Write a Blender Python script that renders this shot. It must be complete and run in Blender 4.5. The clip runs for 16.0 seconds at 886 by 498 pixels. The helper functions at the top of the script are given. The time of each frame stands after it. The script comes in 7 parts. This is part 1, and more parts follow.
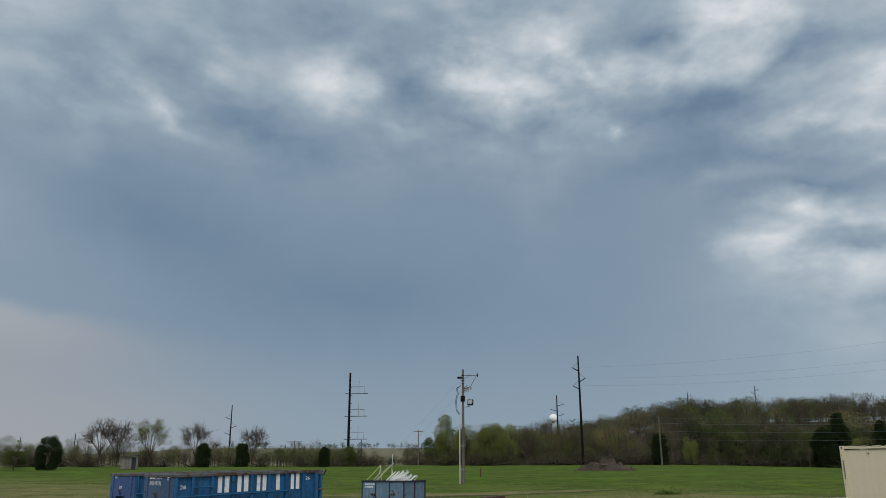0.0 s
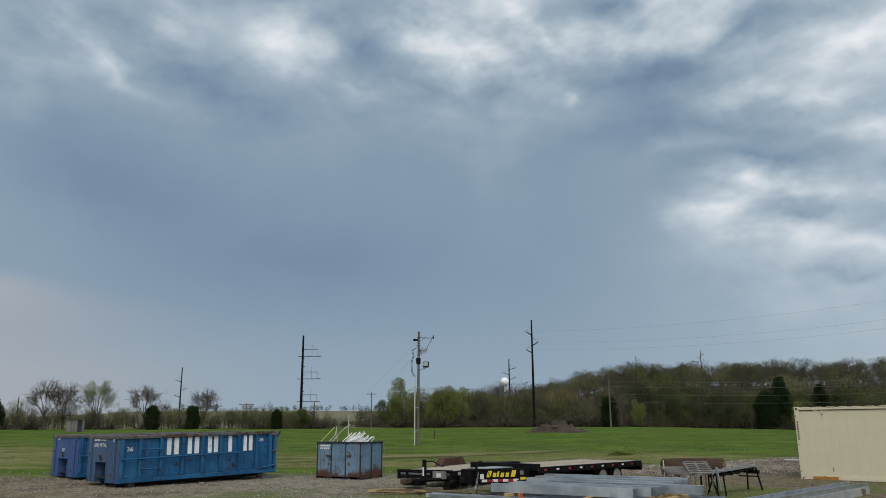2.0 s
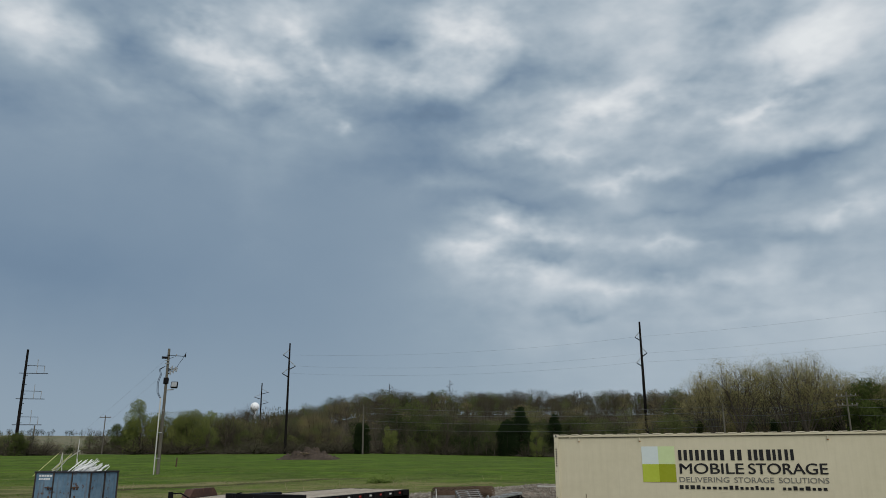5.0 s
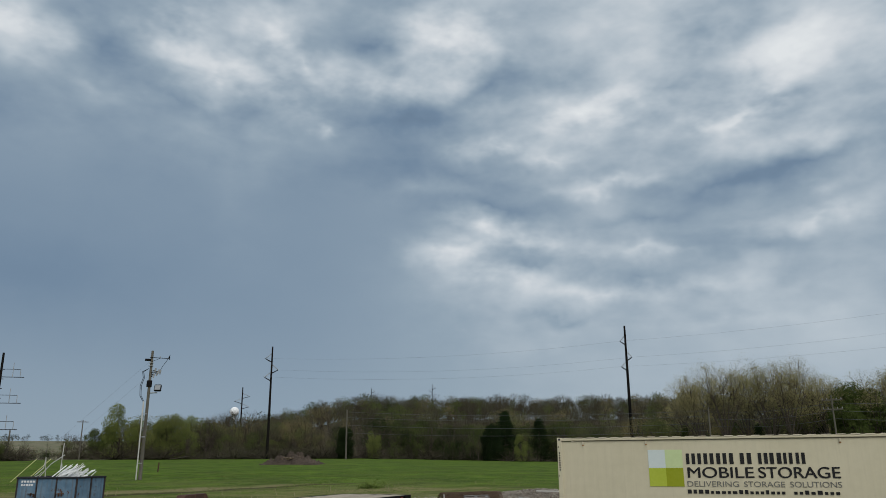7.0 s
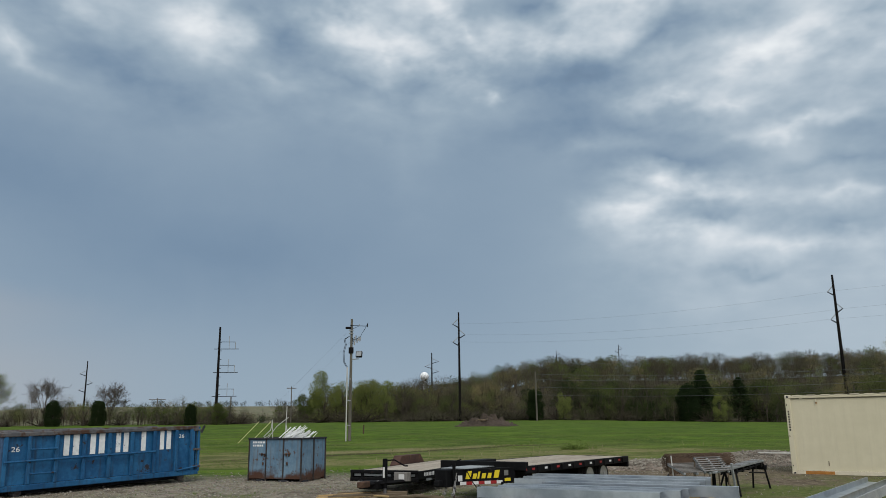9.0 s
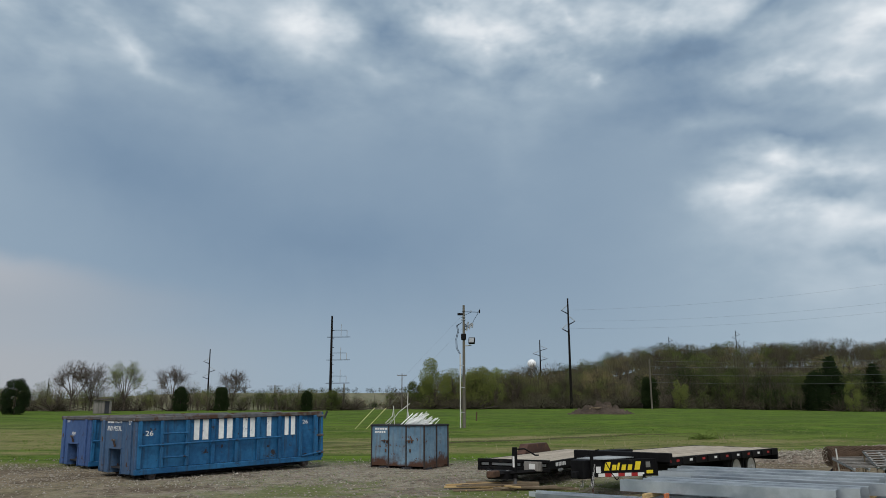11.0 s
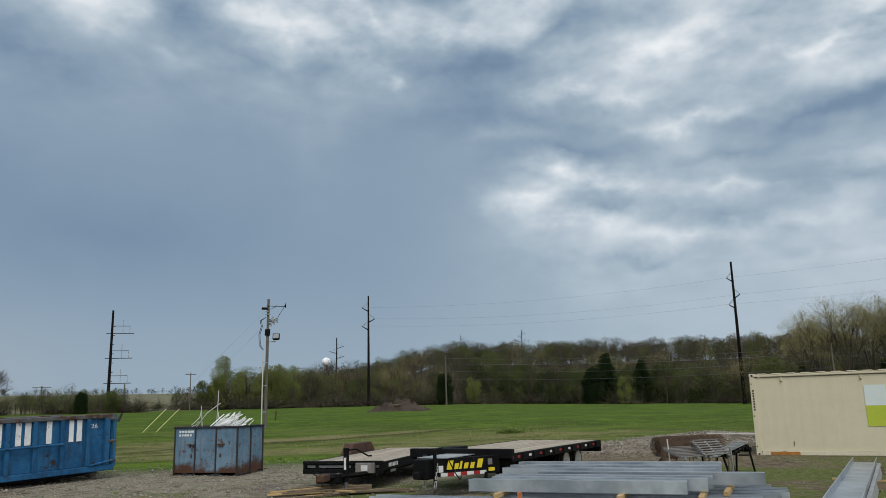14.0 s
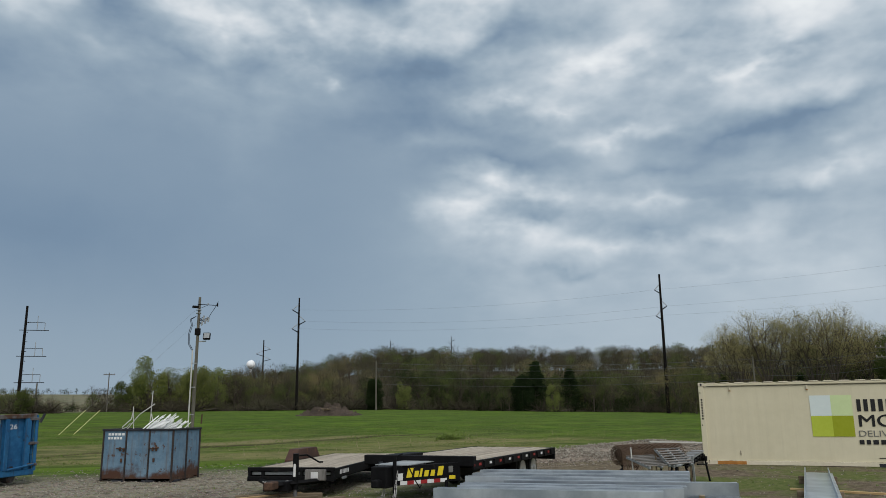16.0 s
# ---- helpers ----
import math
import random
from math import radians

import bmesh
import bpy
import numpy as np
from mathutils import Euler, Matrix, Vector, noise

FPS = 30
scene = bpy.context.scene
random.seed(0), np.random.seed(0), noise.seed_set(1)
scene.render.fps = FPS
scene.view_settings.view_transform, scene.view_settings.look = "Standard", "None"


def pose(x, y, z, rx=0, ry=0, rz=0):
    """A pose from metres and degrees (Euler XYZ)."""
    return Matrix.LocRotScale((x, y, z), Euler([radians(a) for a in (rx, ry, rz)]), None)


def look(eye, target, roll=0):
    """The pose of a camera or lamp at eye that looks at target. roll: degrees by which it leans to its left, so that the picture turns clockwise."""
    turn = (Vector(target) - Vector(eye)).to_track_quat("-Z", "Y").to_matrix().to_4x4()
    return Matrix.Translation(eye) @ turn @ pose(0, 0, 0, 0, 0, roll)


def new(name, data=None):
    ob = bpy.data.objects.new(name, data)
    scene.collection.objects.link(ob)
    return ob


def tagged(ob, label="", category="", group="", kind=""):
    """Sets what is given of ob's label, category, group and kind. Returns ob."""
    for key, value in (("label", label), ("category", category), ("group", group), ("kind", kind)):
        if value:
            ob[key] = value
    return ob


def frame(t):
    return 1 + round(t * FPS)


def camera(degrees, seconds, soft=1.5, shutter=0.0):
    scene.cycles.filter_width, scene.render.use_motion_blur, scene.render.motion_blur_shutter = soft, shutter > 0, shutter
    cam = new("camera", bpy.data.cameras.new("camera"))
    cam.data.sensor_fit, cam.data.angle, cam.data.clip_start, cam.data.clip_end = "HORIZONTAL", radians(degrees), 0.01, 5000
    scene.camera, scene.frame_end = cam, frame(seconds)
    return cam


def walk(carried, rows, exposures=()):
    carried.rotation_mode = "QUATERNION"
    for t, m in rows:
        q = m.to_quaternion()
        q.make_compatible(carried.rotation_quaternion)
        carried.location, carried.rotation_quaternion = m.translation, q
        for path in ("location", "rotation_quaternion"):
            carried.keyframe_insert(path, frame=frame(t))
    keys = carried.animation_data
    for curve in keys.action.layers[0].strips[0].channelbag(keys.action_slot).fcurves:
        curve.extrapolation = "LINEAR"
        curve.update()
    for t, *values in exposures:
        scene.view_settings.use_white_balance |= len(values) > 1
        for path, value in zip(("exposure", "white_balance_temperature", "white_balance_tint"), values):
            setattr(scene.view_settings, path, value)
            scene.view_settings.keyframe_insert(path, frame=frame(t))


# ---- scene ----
cam = camera(60.04, 16.0, soft=0.9)
PATH = [
    (0.0, pose(0.000, 0.000, 1.929, 105.851, 0.182, -0.300)),
    (0.5, pose(-0.032, 0.144, 1.912, 104.356, -0.605, 4.597)),
    (1.0, pose(-0.057, 0.312, 1.898, 103.710, -1.307, 4.850)),
    (1.5, pose(-0.134, 0.553, 1.890, 103.434, -0.698, 1.532)),
    (2.0, pose(-0.215, 0.868, 1.885, 103.199, 0.251, -3.797)),
    (2.5, pose(-0.224, 1.184, 1.879, 102.797, 0.598, -8.718)),
    (3.0, pose(-0.255, 1.485, 1.877, 102.694, 0.758, -12.976)),
    (3.5, pose(-0.349, 1.777, 1.880, 102.853, 0.702, -16.249)),
    (4.0, pose(-0.401, 2.097, 1.884, 103.529, 0.487, -18.853)),
    (4.5, pose(-0.410, 2.412, 1.888, 104.393, 0.376, -20.731)),
    (5.0, pose(-0.437, 2.676, 1.886, 105.027, 0.221, -21.916)),
    (5.5, pose(-0.518, 2.962, 1.880, 105.456, 0.125, -22.844)),
    (6.0, pose(-0.598, 3.249, 1.873, 105.681, 0.149, -23.672)),
    (6.5, pose(-0.679, 3.535, 1.867, 105.662, 0.233, -23.978)),
    (7.0, pose(-0.760, 3.821, 1.861, 105.359, 0.317, -23.343)),
    (7.5, pose(-0.840, 4.108, 1.854, 104.731, 0.340, -21.344)),
    (8.0, pose(-0.913, 4.400, 1.847, 103.972, 0.374, -18.108)),
    (8.5, pose(-1.014, 4.686, 1.839, 103.299, 0.532, -14.042)),
    (9.0, pose(-1.180, 4.963, 1.832, 102.781, 0.658, -9.819)),
    (9.5, pose(-1.322, 5.237, 1.827, 102.523, 0.671, -6.104)),
    (9.7, pose(-1.367, 5.346, 1.826, 102.480, 0.733, -4.867)),
    (10.12, pose(-1.439, 5.577, 1.828, 102.359, 0.654, -2.729)),
    (10.54, pose(-1.511, 5.808, 1.829, 102.155, 0.465, -1.728)),
    (10.96, pose(-1.584, 6.040, 1.831, 101.944, 0.282, -1.926)),
    (11.38, pose(-1.656, 6.271, 1.833, 101.803, 0.220, -3.387)),
    (11.8, pose(-1.729, 6.502, 1.834, 101.809, 0.395, -6.176)),
    (12.0, pose(-1.764, 6.620, 1.834, 101.865, 0.470, -7.720)),
    (12.5, pose(-1.874, 6.899, 1.832, 101.943, 0.946, -11.322)),
    (13.0, pose(-2.040, 7.168, 1.827, 101.978, 1.337, -14.079)),
    (13.5, pose(-2.175, 7.434, 1.821, 101.806, 1.534, -15.887)),
    (14.0, pose(-2.320, 7.716, 1.822, 101.587, 1.371, -17.132)),
    (14.5, pose(-2.479, 7.946, 1.821, 101.294, 1.025, -18.226)),
    (15.0, pose(-2.627, 8.183, 1.817, 101.353, 0.663, -19.633)),
    (15.5, pose(-2.697, 8.424, 1.807, 101.498, 0.583, -21.213)),
    (16.0, pose(-2.731, 8.732, 1.804, 101.918, 0.581, -22.567)),
]
walk(cam, PATH, [(0.0, -0.17), (0.5, -0.08), (1.0, -0.03), (3.0, 0.0), (4.5, -0.12), (5.0, -0.14), (7.5, -0.14), (8.0, -0.08), (9.0, 0.04), (12.0, 0.08), (13.0, 0.0), (14.5, 0.08), (15.5, 0.08), (16.0, 0.0)])

# ---------------- sky, sun ----------------
world = bpy.data.worlds.new("overcast_sky")
scene.world = world
world.use_nodes = True
WT = world.node_tree
WT.nodes.clear()


class Net:
    """Short-hand for building node trees."""

    def __init__(self, tree):
        self.t = tree

    def add(self, kind, **props):
        n = self.t.nodes.new(kind)
        for k, v in props.items():
            if k == "op":
                n.operation = v
            elif k == "blend":
                n.blend_type = v
            elif k == "dtype":
                n.data_type = v
            elif k == "vtype":
                n.vector_type = v
            elif k == "gtype":
                n.gradient_type = v
        return n

    def put(self, socket, v):
        if isinstance(v, bpy.types.NodeSocket):
            self.t.links.new(v, socket)
        elif v is not None:
            socket.default_value = v

    def math(self, op, a, b=None, c=None, clamp=False):
        n = self.add("ShaderNodeMath", op=op)
        n.use_clamp = clamp
        for i, v in enumerate((a, b, c)):
            self.put(n.inputs[i], v)
        return n.outputs[0]

    def vmath(self, op, a, b=None):
        n = self.add("ShaderNodeVectorMath", op=op)
        self.put(n.inputs[0], a)
        if b is not None:
            self.put(n.inputs[3 if op == "SCALE" else 1], b)
        return n.outputs[1 if op in ("DOT_PRODUCT", "LENGTH") else 0]

    def noise(self, vec, scale, detail=4.0, rough=0.55, distort=0.0):
        n = self.add("ShaderNodeTexNoise")
        self.put(n.inputs["Vector"], vec)
        n.inputs["Scale"].default_value = scale
        n.inputs["Detail"].default_value = detail
        n.inputs["Roughness"].default_value = rough
        n.inputs["Distortion"].default_value = distort
        return n

    def ramp(self, fac, stops, mode="LINEAR"):
        n = self.add("ShaderNodeValToRGB")
        cr = n.color_ramp
        cr.interpolation = mode
        while len(cr.elements) < len(stops):
            cr.elements.new(0.5)
        for e, (p, c) in zip(cr.elements, stops):
            e.position = p
            e.color = (*c, 1) if len(c) == 3 else c
        self.put(n.inputs[0], fac)
        return n.outputs[0]

    def smooth(self, v, a, b, c=0.0, d=1.0):
        n = self.add("ShaderNodeMapRange")
        n.interpolation_type = "SMOOTHSTEP"
        self.put(n.inputs[0], v)
        for i, w in zip((1, 2, 3, 4), (a, b, c, d)):
            n.inputs[i].default_value = w
        return n.outputs[0]

    def mix(self, fac, a, b, blend="MIX"):
        n = self.add("ShaderNodeMix", dtype="RGBA", blend=blend)
        self.put(n.inputs[0], fac)
        self.put(n.inputs[6], (*a, 1) if isinstance(a, tuple) and len(a) == 3 else a)
        self.put(n.inputs[7], (*b, 1) if isinstance(b, tuple) and len(b) == 3 else b)
        return n.outputs[2]

    def combine(self, x, y, z):
        n = self.add("ShaderNodeCombineXYZ")
        for i, v in enumerate((x, y, z)):
            self.put(n.inputs[i], v)
        return n.outputs[0]

    def split(self, v):
        n = self.add("ShaderNodeSeparateXYZ")
        self.put(n.inputs[0], v)
        return n.outputs


def build_sky():
    w = Net(WT)
    way = w.add("ShaderNodeTexCoord").outputs["Generated"]
    x, y, z = w.split(way)
    deg = 57.29578
    az = w.math("MULTIPLY", w.math("ARCTAN2", x, y), deg)
    el = w.math("MULTIPLY", w.math("ARCSINE", z), deg)
    # the cloud deck as a flat layer seen in perspective
    dz = w.math("ADD", w.math("MAXIMUM", z, 0.0), 0.17)
    px, py = w.math("DIVIDE", x, dz), w.math("DIVIDE", y, dz)
    # streaks run along one wind direction
    wind = -0.55
    sx = w.math("ADD", w.math("MULTIPLY", px, math.cos(wind)), w.math("MULTIPLY", py, math.sin(wind)))
    sy = w.math("SUBTRACT", w.math("MULTIPLY", py, math.cos(wind)), w.math("MULTIPLY", px, math.sin(wind)))
    deck = w.combine(w.math("MULTIPLY", sx, 0.72), sy, 0.0)
    warp = w.noise(deck, 1.3, 3, 0.5)
    warp_d = w.vmath("SUBTRACT", warp.outputs["Color"], (0.5, 0.5, 0.5))
    deck2 = w.vmath("ADD", deck, w.vmath("SCALE", warp_d, 0.55))
    big = w.noise(deck2, 1.5, 2, 0.5).outputs[0]
    mid = w.noise(deck2, 4.2, 3, 0.5).outputs[0]
    fine = w.noise(deck2, 11.0, 4, 0.5).outputs[0]
    # rounded mottling of the cloud base
    lump_at = w.vmath("ADD", w.vmath("MULTIPLY", way, (1.0, 1.0, 1.9)), w.vmath("SCALE", warp_d, 0.04))
    lump = w.noise(lump_at, 8.5, 4, 0.5, 0.1).outputs[0]
    puff = w.noise(lump_at, 21.0, 3, 0.5, 0.1).outputs[0]
    # warped angles, in which the cloud masses are laid out
    wz = w.noise(way, 5.0, 3, 0.5)
    wd = w.vmath("SUBTRACT", wz.outputs["Color"], (0.5, 0.5, 0.5))
    wx, wy, _ = w.split(wd)
    wf = w.noise(way, 17.0, 3, 0.55)
    fx, fy, _ = w.split(w.vmath("SUBTRACT", wf.outputs["Color"], (0.5, 0.5, 0.5)))
    azw = w.math("ADD", az, w.math("ADD", w.math("MULTIPLY", wx, 4.0), w.math("MULTIPLY", fx, 4.2)))
    elw = w.math("ADD", el, w.math("ADD", w.math("MULTIPLY", wy, 2.4), w.math("MULTIPLY", fy, 2.6)))
    place = w.combine(azw, elw, 0.0)

    def mass(spots, start):
        total = start
        for a, e, wid, hei, turn, amount in spots:
            m = w.add("ShaderNodeMapping", vtype="TEXTURE")
            w.put(m.inputs["Vector"], place)
            m.inputs["Location"].default_value = (a, e, 0)
            m.inputs["Rotation"].default_value = (0, 0, radians(turn))
            m.inputs["Scale"].default_value = (wid, hei, 1)
            g = w.add("ShaderNodeTexGradient", gtype="QUADRATIC_SPHERE")
            w.put(g.inputs[0], m.outputs[0])
            total = w.math("MULTIPLY_ADD", g.outputs[1], amount, total)
        return total

    glow = mass(TOP_BREAKS + RIGHT_STREAKS + LOW_BREAK + RAIN_EDGE, 0.0)
    puffs = w.math("ADD", w.math("MULTIPLY", w.math("SUBTRACT", lump, 0.5), 3.0), w.math("MULTIPLY", w.math("SUBTRACT", puff, 0.5), 2.2))
    glow = w.math("MULTIPLY", glow, w.math("MAXIMUM", w.math("ADD", w.math("MULTIPLY", puffs, 0.95), 1.2), 0.3))
    shade = mass(DARK_BELLIES + DARK_WISPS + BROAD, 0.0)
    # slow change of the deck: lighter to the one side, dim in the rain shaft
    base = w.math("ADD", 0.345, w.smooth(az, 10, 38, 0.0, 0.20))
    base = w.math("ADD", base, w.smooth(el, 18, 29, 0.0, 0.17))
    base = w.math("ADD", base, w.smooth(az, -12, -38, 0.0, 0.07))
    base = w.math("ADD", base, w.smooth(el, 11, 0, 0.0, 0.11))
    rough = w.math("ADD", w.smooth(el, 17, 27, 0.05, 0.85), w.smooth(az, 16, 30, 0.0, 0.62))
    rough = w.math("MULTIPLY", w.math("MINIMUM", rough, 1.1), w.smooth(el, 5, 15, 0.25, 1.0))
    tex = w.math("ADD", w.math("MULTIPLY", w.math("SUBTRACT", big, 0.5), 0.16),
                 w.math("ADD", w.math("ADD", w.math("MULTIPLY", w.math("SUBTRACT", mid, 0.5), 0.12), w.math("MULTIPLY", w.math("SUBTRACT", fine, 0.5), 0.07)),
                        w.math("ADD", w.math("MULTIPLY", w.math("SUBTRACT", lump, 0.5), 0.75), w.math("MULTIPLY", w.math("SUBTRACT", puff, 0.5), 0.26))))
    # lower edge of the rain cloud, under which the far pale sky shows
    edge = w.math("ADD", w.math("ADD", el, w.math("MULTIPLY", fy, 1.1)), w.math("MULTIPLY", az, 0.118))
    under = w.math("MULTIPLY", w.smooth(edge, 7.5, 5.4), w.smooth(az, -9, -34))
    rim = w.math("MULTIPLY", w.math("MULTIPLY", w.smooth(edge, 7.3, 6.1), w.smooth(edge, 3.2, 6.2)), w.smooth(az, -20, -37, 0.0, 0.13))
    base = w.math("ADD", base, rim)
    val = w.math("ADD", w.math("ADD", base, glow), w.math("ADD", shade, w.math("MULTIPLY", tex, rough)))
    col = w.ramp(w.math("MULTIPLY", val, 0.78, clamp=True), SKY_RAMP)
    warm = w.math("MAXIMUM", w.math("MULTIPLY", under, 0.62), w.math("MULTIPLY", w.smooth(az, -4, -32), w.math("MULTIPLY", w.smooth(el, 9, 3), 0.7)))
    col = w.mix(warm, col, SKY_WARM)
    col = w.mix(w.math("MULTIPLY", rim, 2.5, clamp=True), col, SKY_RIM)
    # the deck is thinner overhead and behind the viewer, where the daylight comes from
    up = w.math("ADD", w.smooth(el, 38, 75, 0.0, 1.0), w.smooth(y, 0.15, -0.6, 0.0, 1.0), clamp=True)
    col = w.mix(up, col, SKY_OPEN)
    nishita = w.add("ShaderNodeTexSky")
    nishita.sky_type = "NISHITA"
    nishita.sun_disc = False
    nishita.sun_elevation, nishita.sun_rotation = SUN_EL, SUN_ROT
    clear = w.vmath("SCALE", nishita.outputs[0], 0.10)
    col = w.mix(0.97, clear, col)
    bg = w.add("ShaderNodeBackground")
    w.put(bg.inputs[0], col)
    bg.inputs[1].default_value = 1.0
    out = w.add("ShaderNodeOutputWorld")
    w.put(out.inputs[0], bg.outputs[0])


SUN_EL, SUN_ROT = radians(50), radians(186)
SKY_WARM = (0.405, 0.398, 0.412)
SKY_RIM = (0.575, 0.55, 0.565)
SKY_OPEN = (0.84, 0.88, 0.90)
SKY_RAMP = [(0.0, (0.134, 0.200, 0.292)), (0.195, (0.183, 0.266, 0.371)), (0.39, (0.312, 0.400, 0.485)),
            (0.585, (0.50, 0.575, 0.64)), (0.78, (0.70, 0.745, 0.785)), (1.0, (0.83, 0.865, 0.885))]
# cloud masses: azimuth, elevation, half width, half height (degrees), turn, amount
TOP_BREAKS = [
    (-8.8, 28, 7.3, 3.3, 0, 0.37), (2.7, 29.5, 4.8, 4.3, 0, 0.27), (6.4, 27.3, 4.9, 2.4, -10, 0.24), (10.4, 30.4, 4.3, 5.1, -20, 0.27),
    (13.1, 28.7, 4.3, 1.6, -35, 0.29), (14.4, 24.2, 2.2, 1.1, 0, 0.27), (11.1, 26.2, 7.6, 3, -20, 0.2), (24, 30.5, 8.5, 4.8, -10, 0.42),
    (19.1, 27.5, 11.4, 2.7, -5, 0.27), (5.8, 28.6, 15.6, 8.7, -15, 0.18),
]
RIGHT_STREAKS = [
    (35, 25.1, 7.9, 2.7, 8, 0.35), (49.1, 25.9, 6.3, 4.8, 30, 0.2), (46.1, 23.6, 7.3, 1.7, 8, 0.34), (52.2, 26.7, 6.7, 4, 0, 0.15),
    (27.3, 22.6, 6.8, 1.4, 0, 0.24), (31.7, 21.8, 5.8, 1.2, 0, 0.17), (37.1, 19.5, 8.3, 1.2, 5, 0.32), (39.2, 14.5, 9.1, 1.1, 0, 0.24),
    (20.9, 19.5, 6.8, 1.3, 0, 0.12), (51, 15.7, 7.1, 1.5, 4, 0.27), (52.3, 17.7, 3.8, 1.2, 0, 0.17), (49.6, 21.3, 8.8, 1.8, 0, 0.14),
    (44.7, 25.2, 19.4, 9.3, 0, 0.1),
]
LOW_BREAK = [
    (26.4, 16.7, 6.7, 2.2, -8, 0.39), (24, 15.1, 6.6, 2.1, 0, 0.32), (30.7, 15.4, 6.5, 1.6, -8, 0.29), (27.2, 13.1, 5.7, 1.4, 0, 0.23),
    (35.7, 11.6, 8.5, 1.1, 2, 0.23), (44, 11.4, 12, 3, 0, 0.15), (29.1, 12.4, 15.3, 6.3, 0, 0.13), (44.1, 9.2, 13.9, 1.5, 0, 0.11),
]
RAIN_EDGE = [
    (-21.6, 24.7, 7.5, 1.4, -34, 0.16), (-24.4, 26, 6.2, 2.7, -30, 0.06), (-27.2, 22.9, 4.5, 6, 0, 0.08), (-9.3, 25.6, 5, 1.3, -5, 0.11),
    (-3.1, 24.5, 6.8, 1.4, 0, 0.11), (7.3, 19.5, 5.1, 8.7, 0, 0.05), (-17.6, 28.2, 4.6, 3.1, 0, 0.14), (-27.7, 26.9, 5.8, 1.6, 0, 0.08),
]
DARK_BELLIES = [
    (-2.6, 27.5, 7.4, 4.3, 0, -0.31), (18.1, 30.2, 6.2, 1.9, -12, -0.26), (26.9, 26.8, 13, 2.3, 14, -0.29), (21.4, 24.5, 13, 2.3, -6, -0.25),
    (44.3, 29.1, 5.8, 2.8, 0, -0.32), (41.3, 25.9, 9.4, 1.6, 8, -0.21), (24.5, 20.9, 16.9, 2.9, -6, -0.23), (27.3, 18.3, 9.2, 1.6, -4, -0.23),
    (45.1, 18.8, 12.9, 2.3, 5, -0.31), (39.8, 16.9, 11.4, 1.4, 4, -0.19), (30.2, 13.8, 4.9, 1.4, 0, -0.21), (39.3, 12.8, 7.5, 1.1, 0, -0.17),
]
DARK_WISPS = [
    (32.4, 10, 5.5, 0.9, 0, -0.16), (4.5, 24.3, 10.3, 1.6, -18, -0.14), (50.8, 19.9, 7.3, 1.4, 5, -0.26), (47.2, 14.4, 8.2, 1.3, 0, -0.16),
    (-18.2, 26.2, 8.3, 3.5, -30, -0.16), (-25.1, 23, 6, 4.1, -30, -0.1), (-13.1, 23.6, 11.8, 1.9, -12, -0.12),
]
BROAD = [
    (-22, 17, 18, 7, -15, -0.14), (-6, 12, 22, 8, 0, -0.12), (28, 11, 18, 8, 0, 0.14), (50, 8, 18, 6, 0, 0.18),
    (54, 27, 10, 5, 0, 0.12), (-31, 30, 10, 6, 0, 0.16), (-34, 16.5, 8, 5, 0, 0.16),
]
build_sky()

sun = new("sun", bpy.data.lights.new("sun", "SUN"))
sun.data.energy = 1.55
sun.data.angle = radians(25)
sun.data.color = (1.0, 0.96, 0.9)
# the veiled sun stands behind the viewer
sun.matrix_world = look((-6, -60, 72), (0, 0, 0))


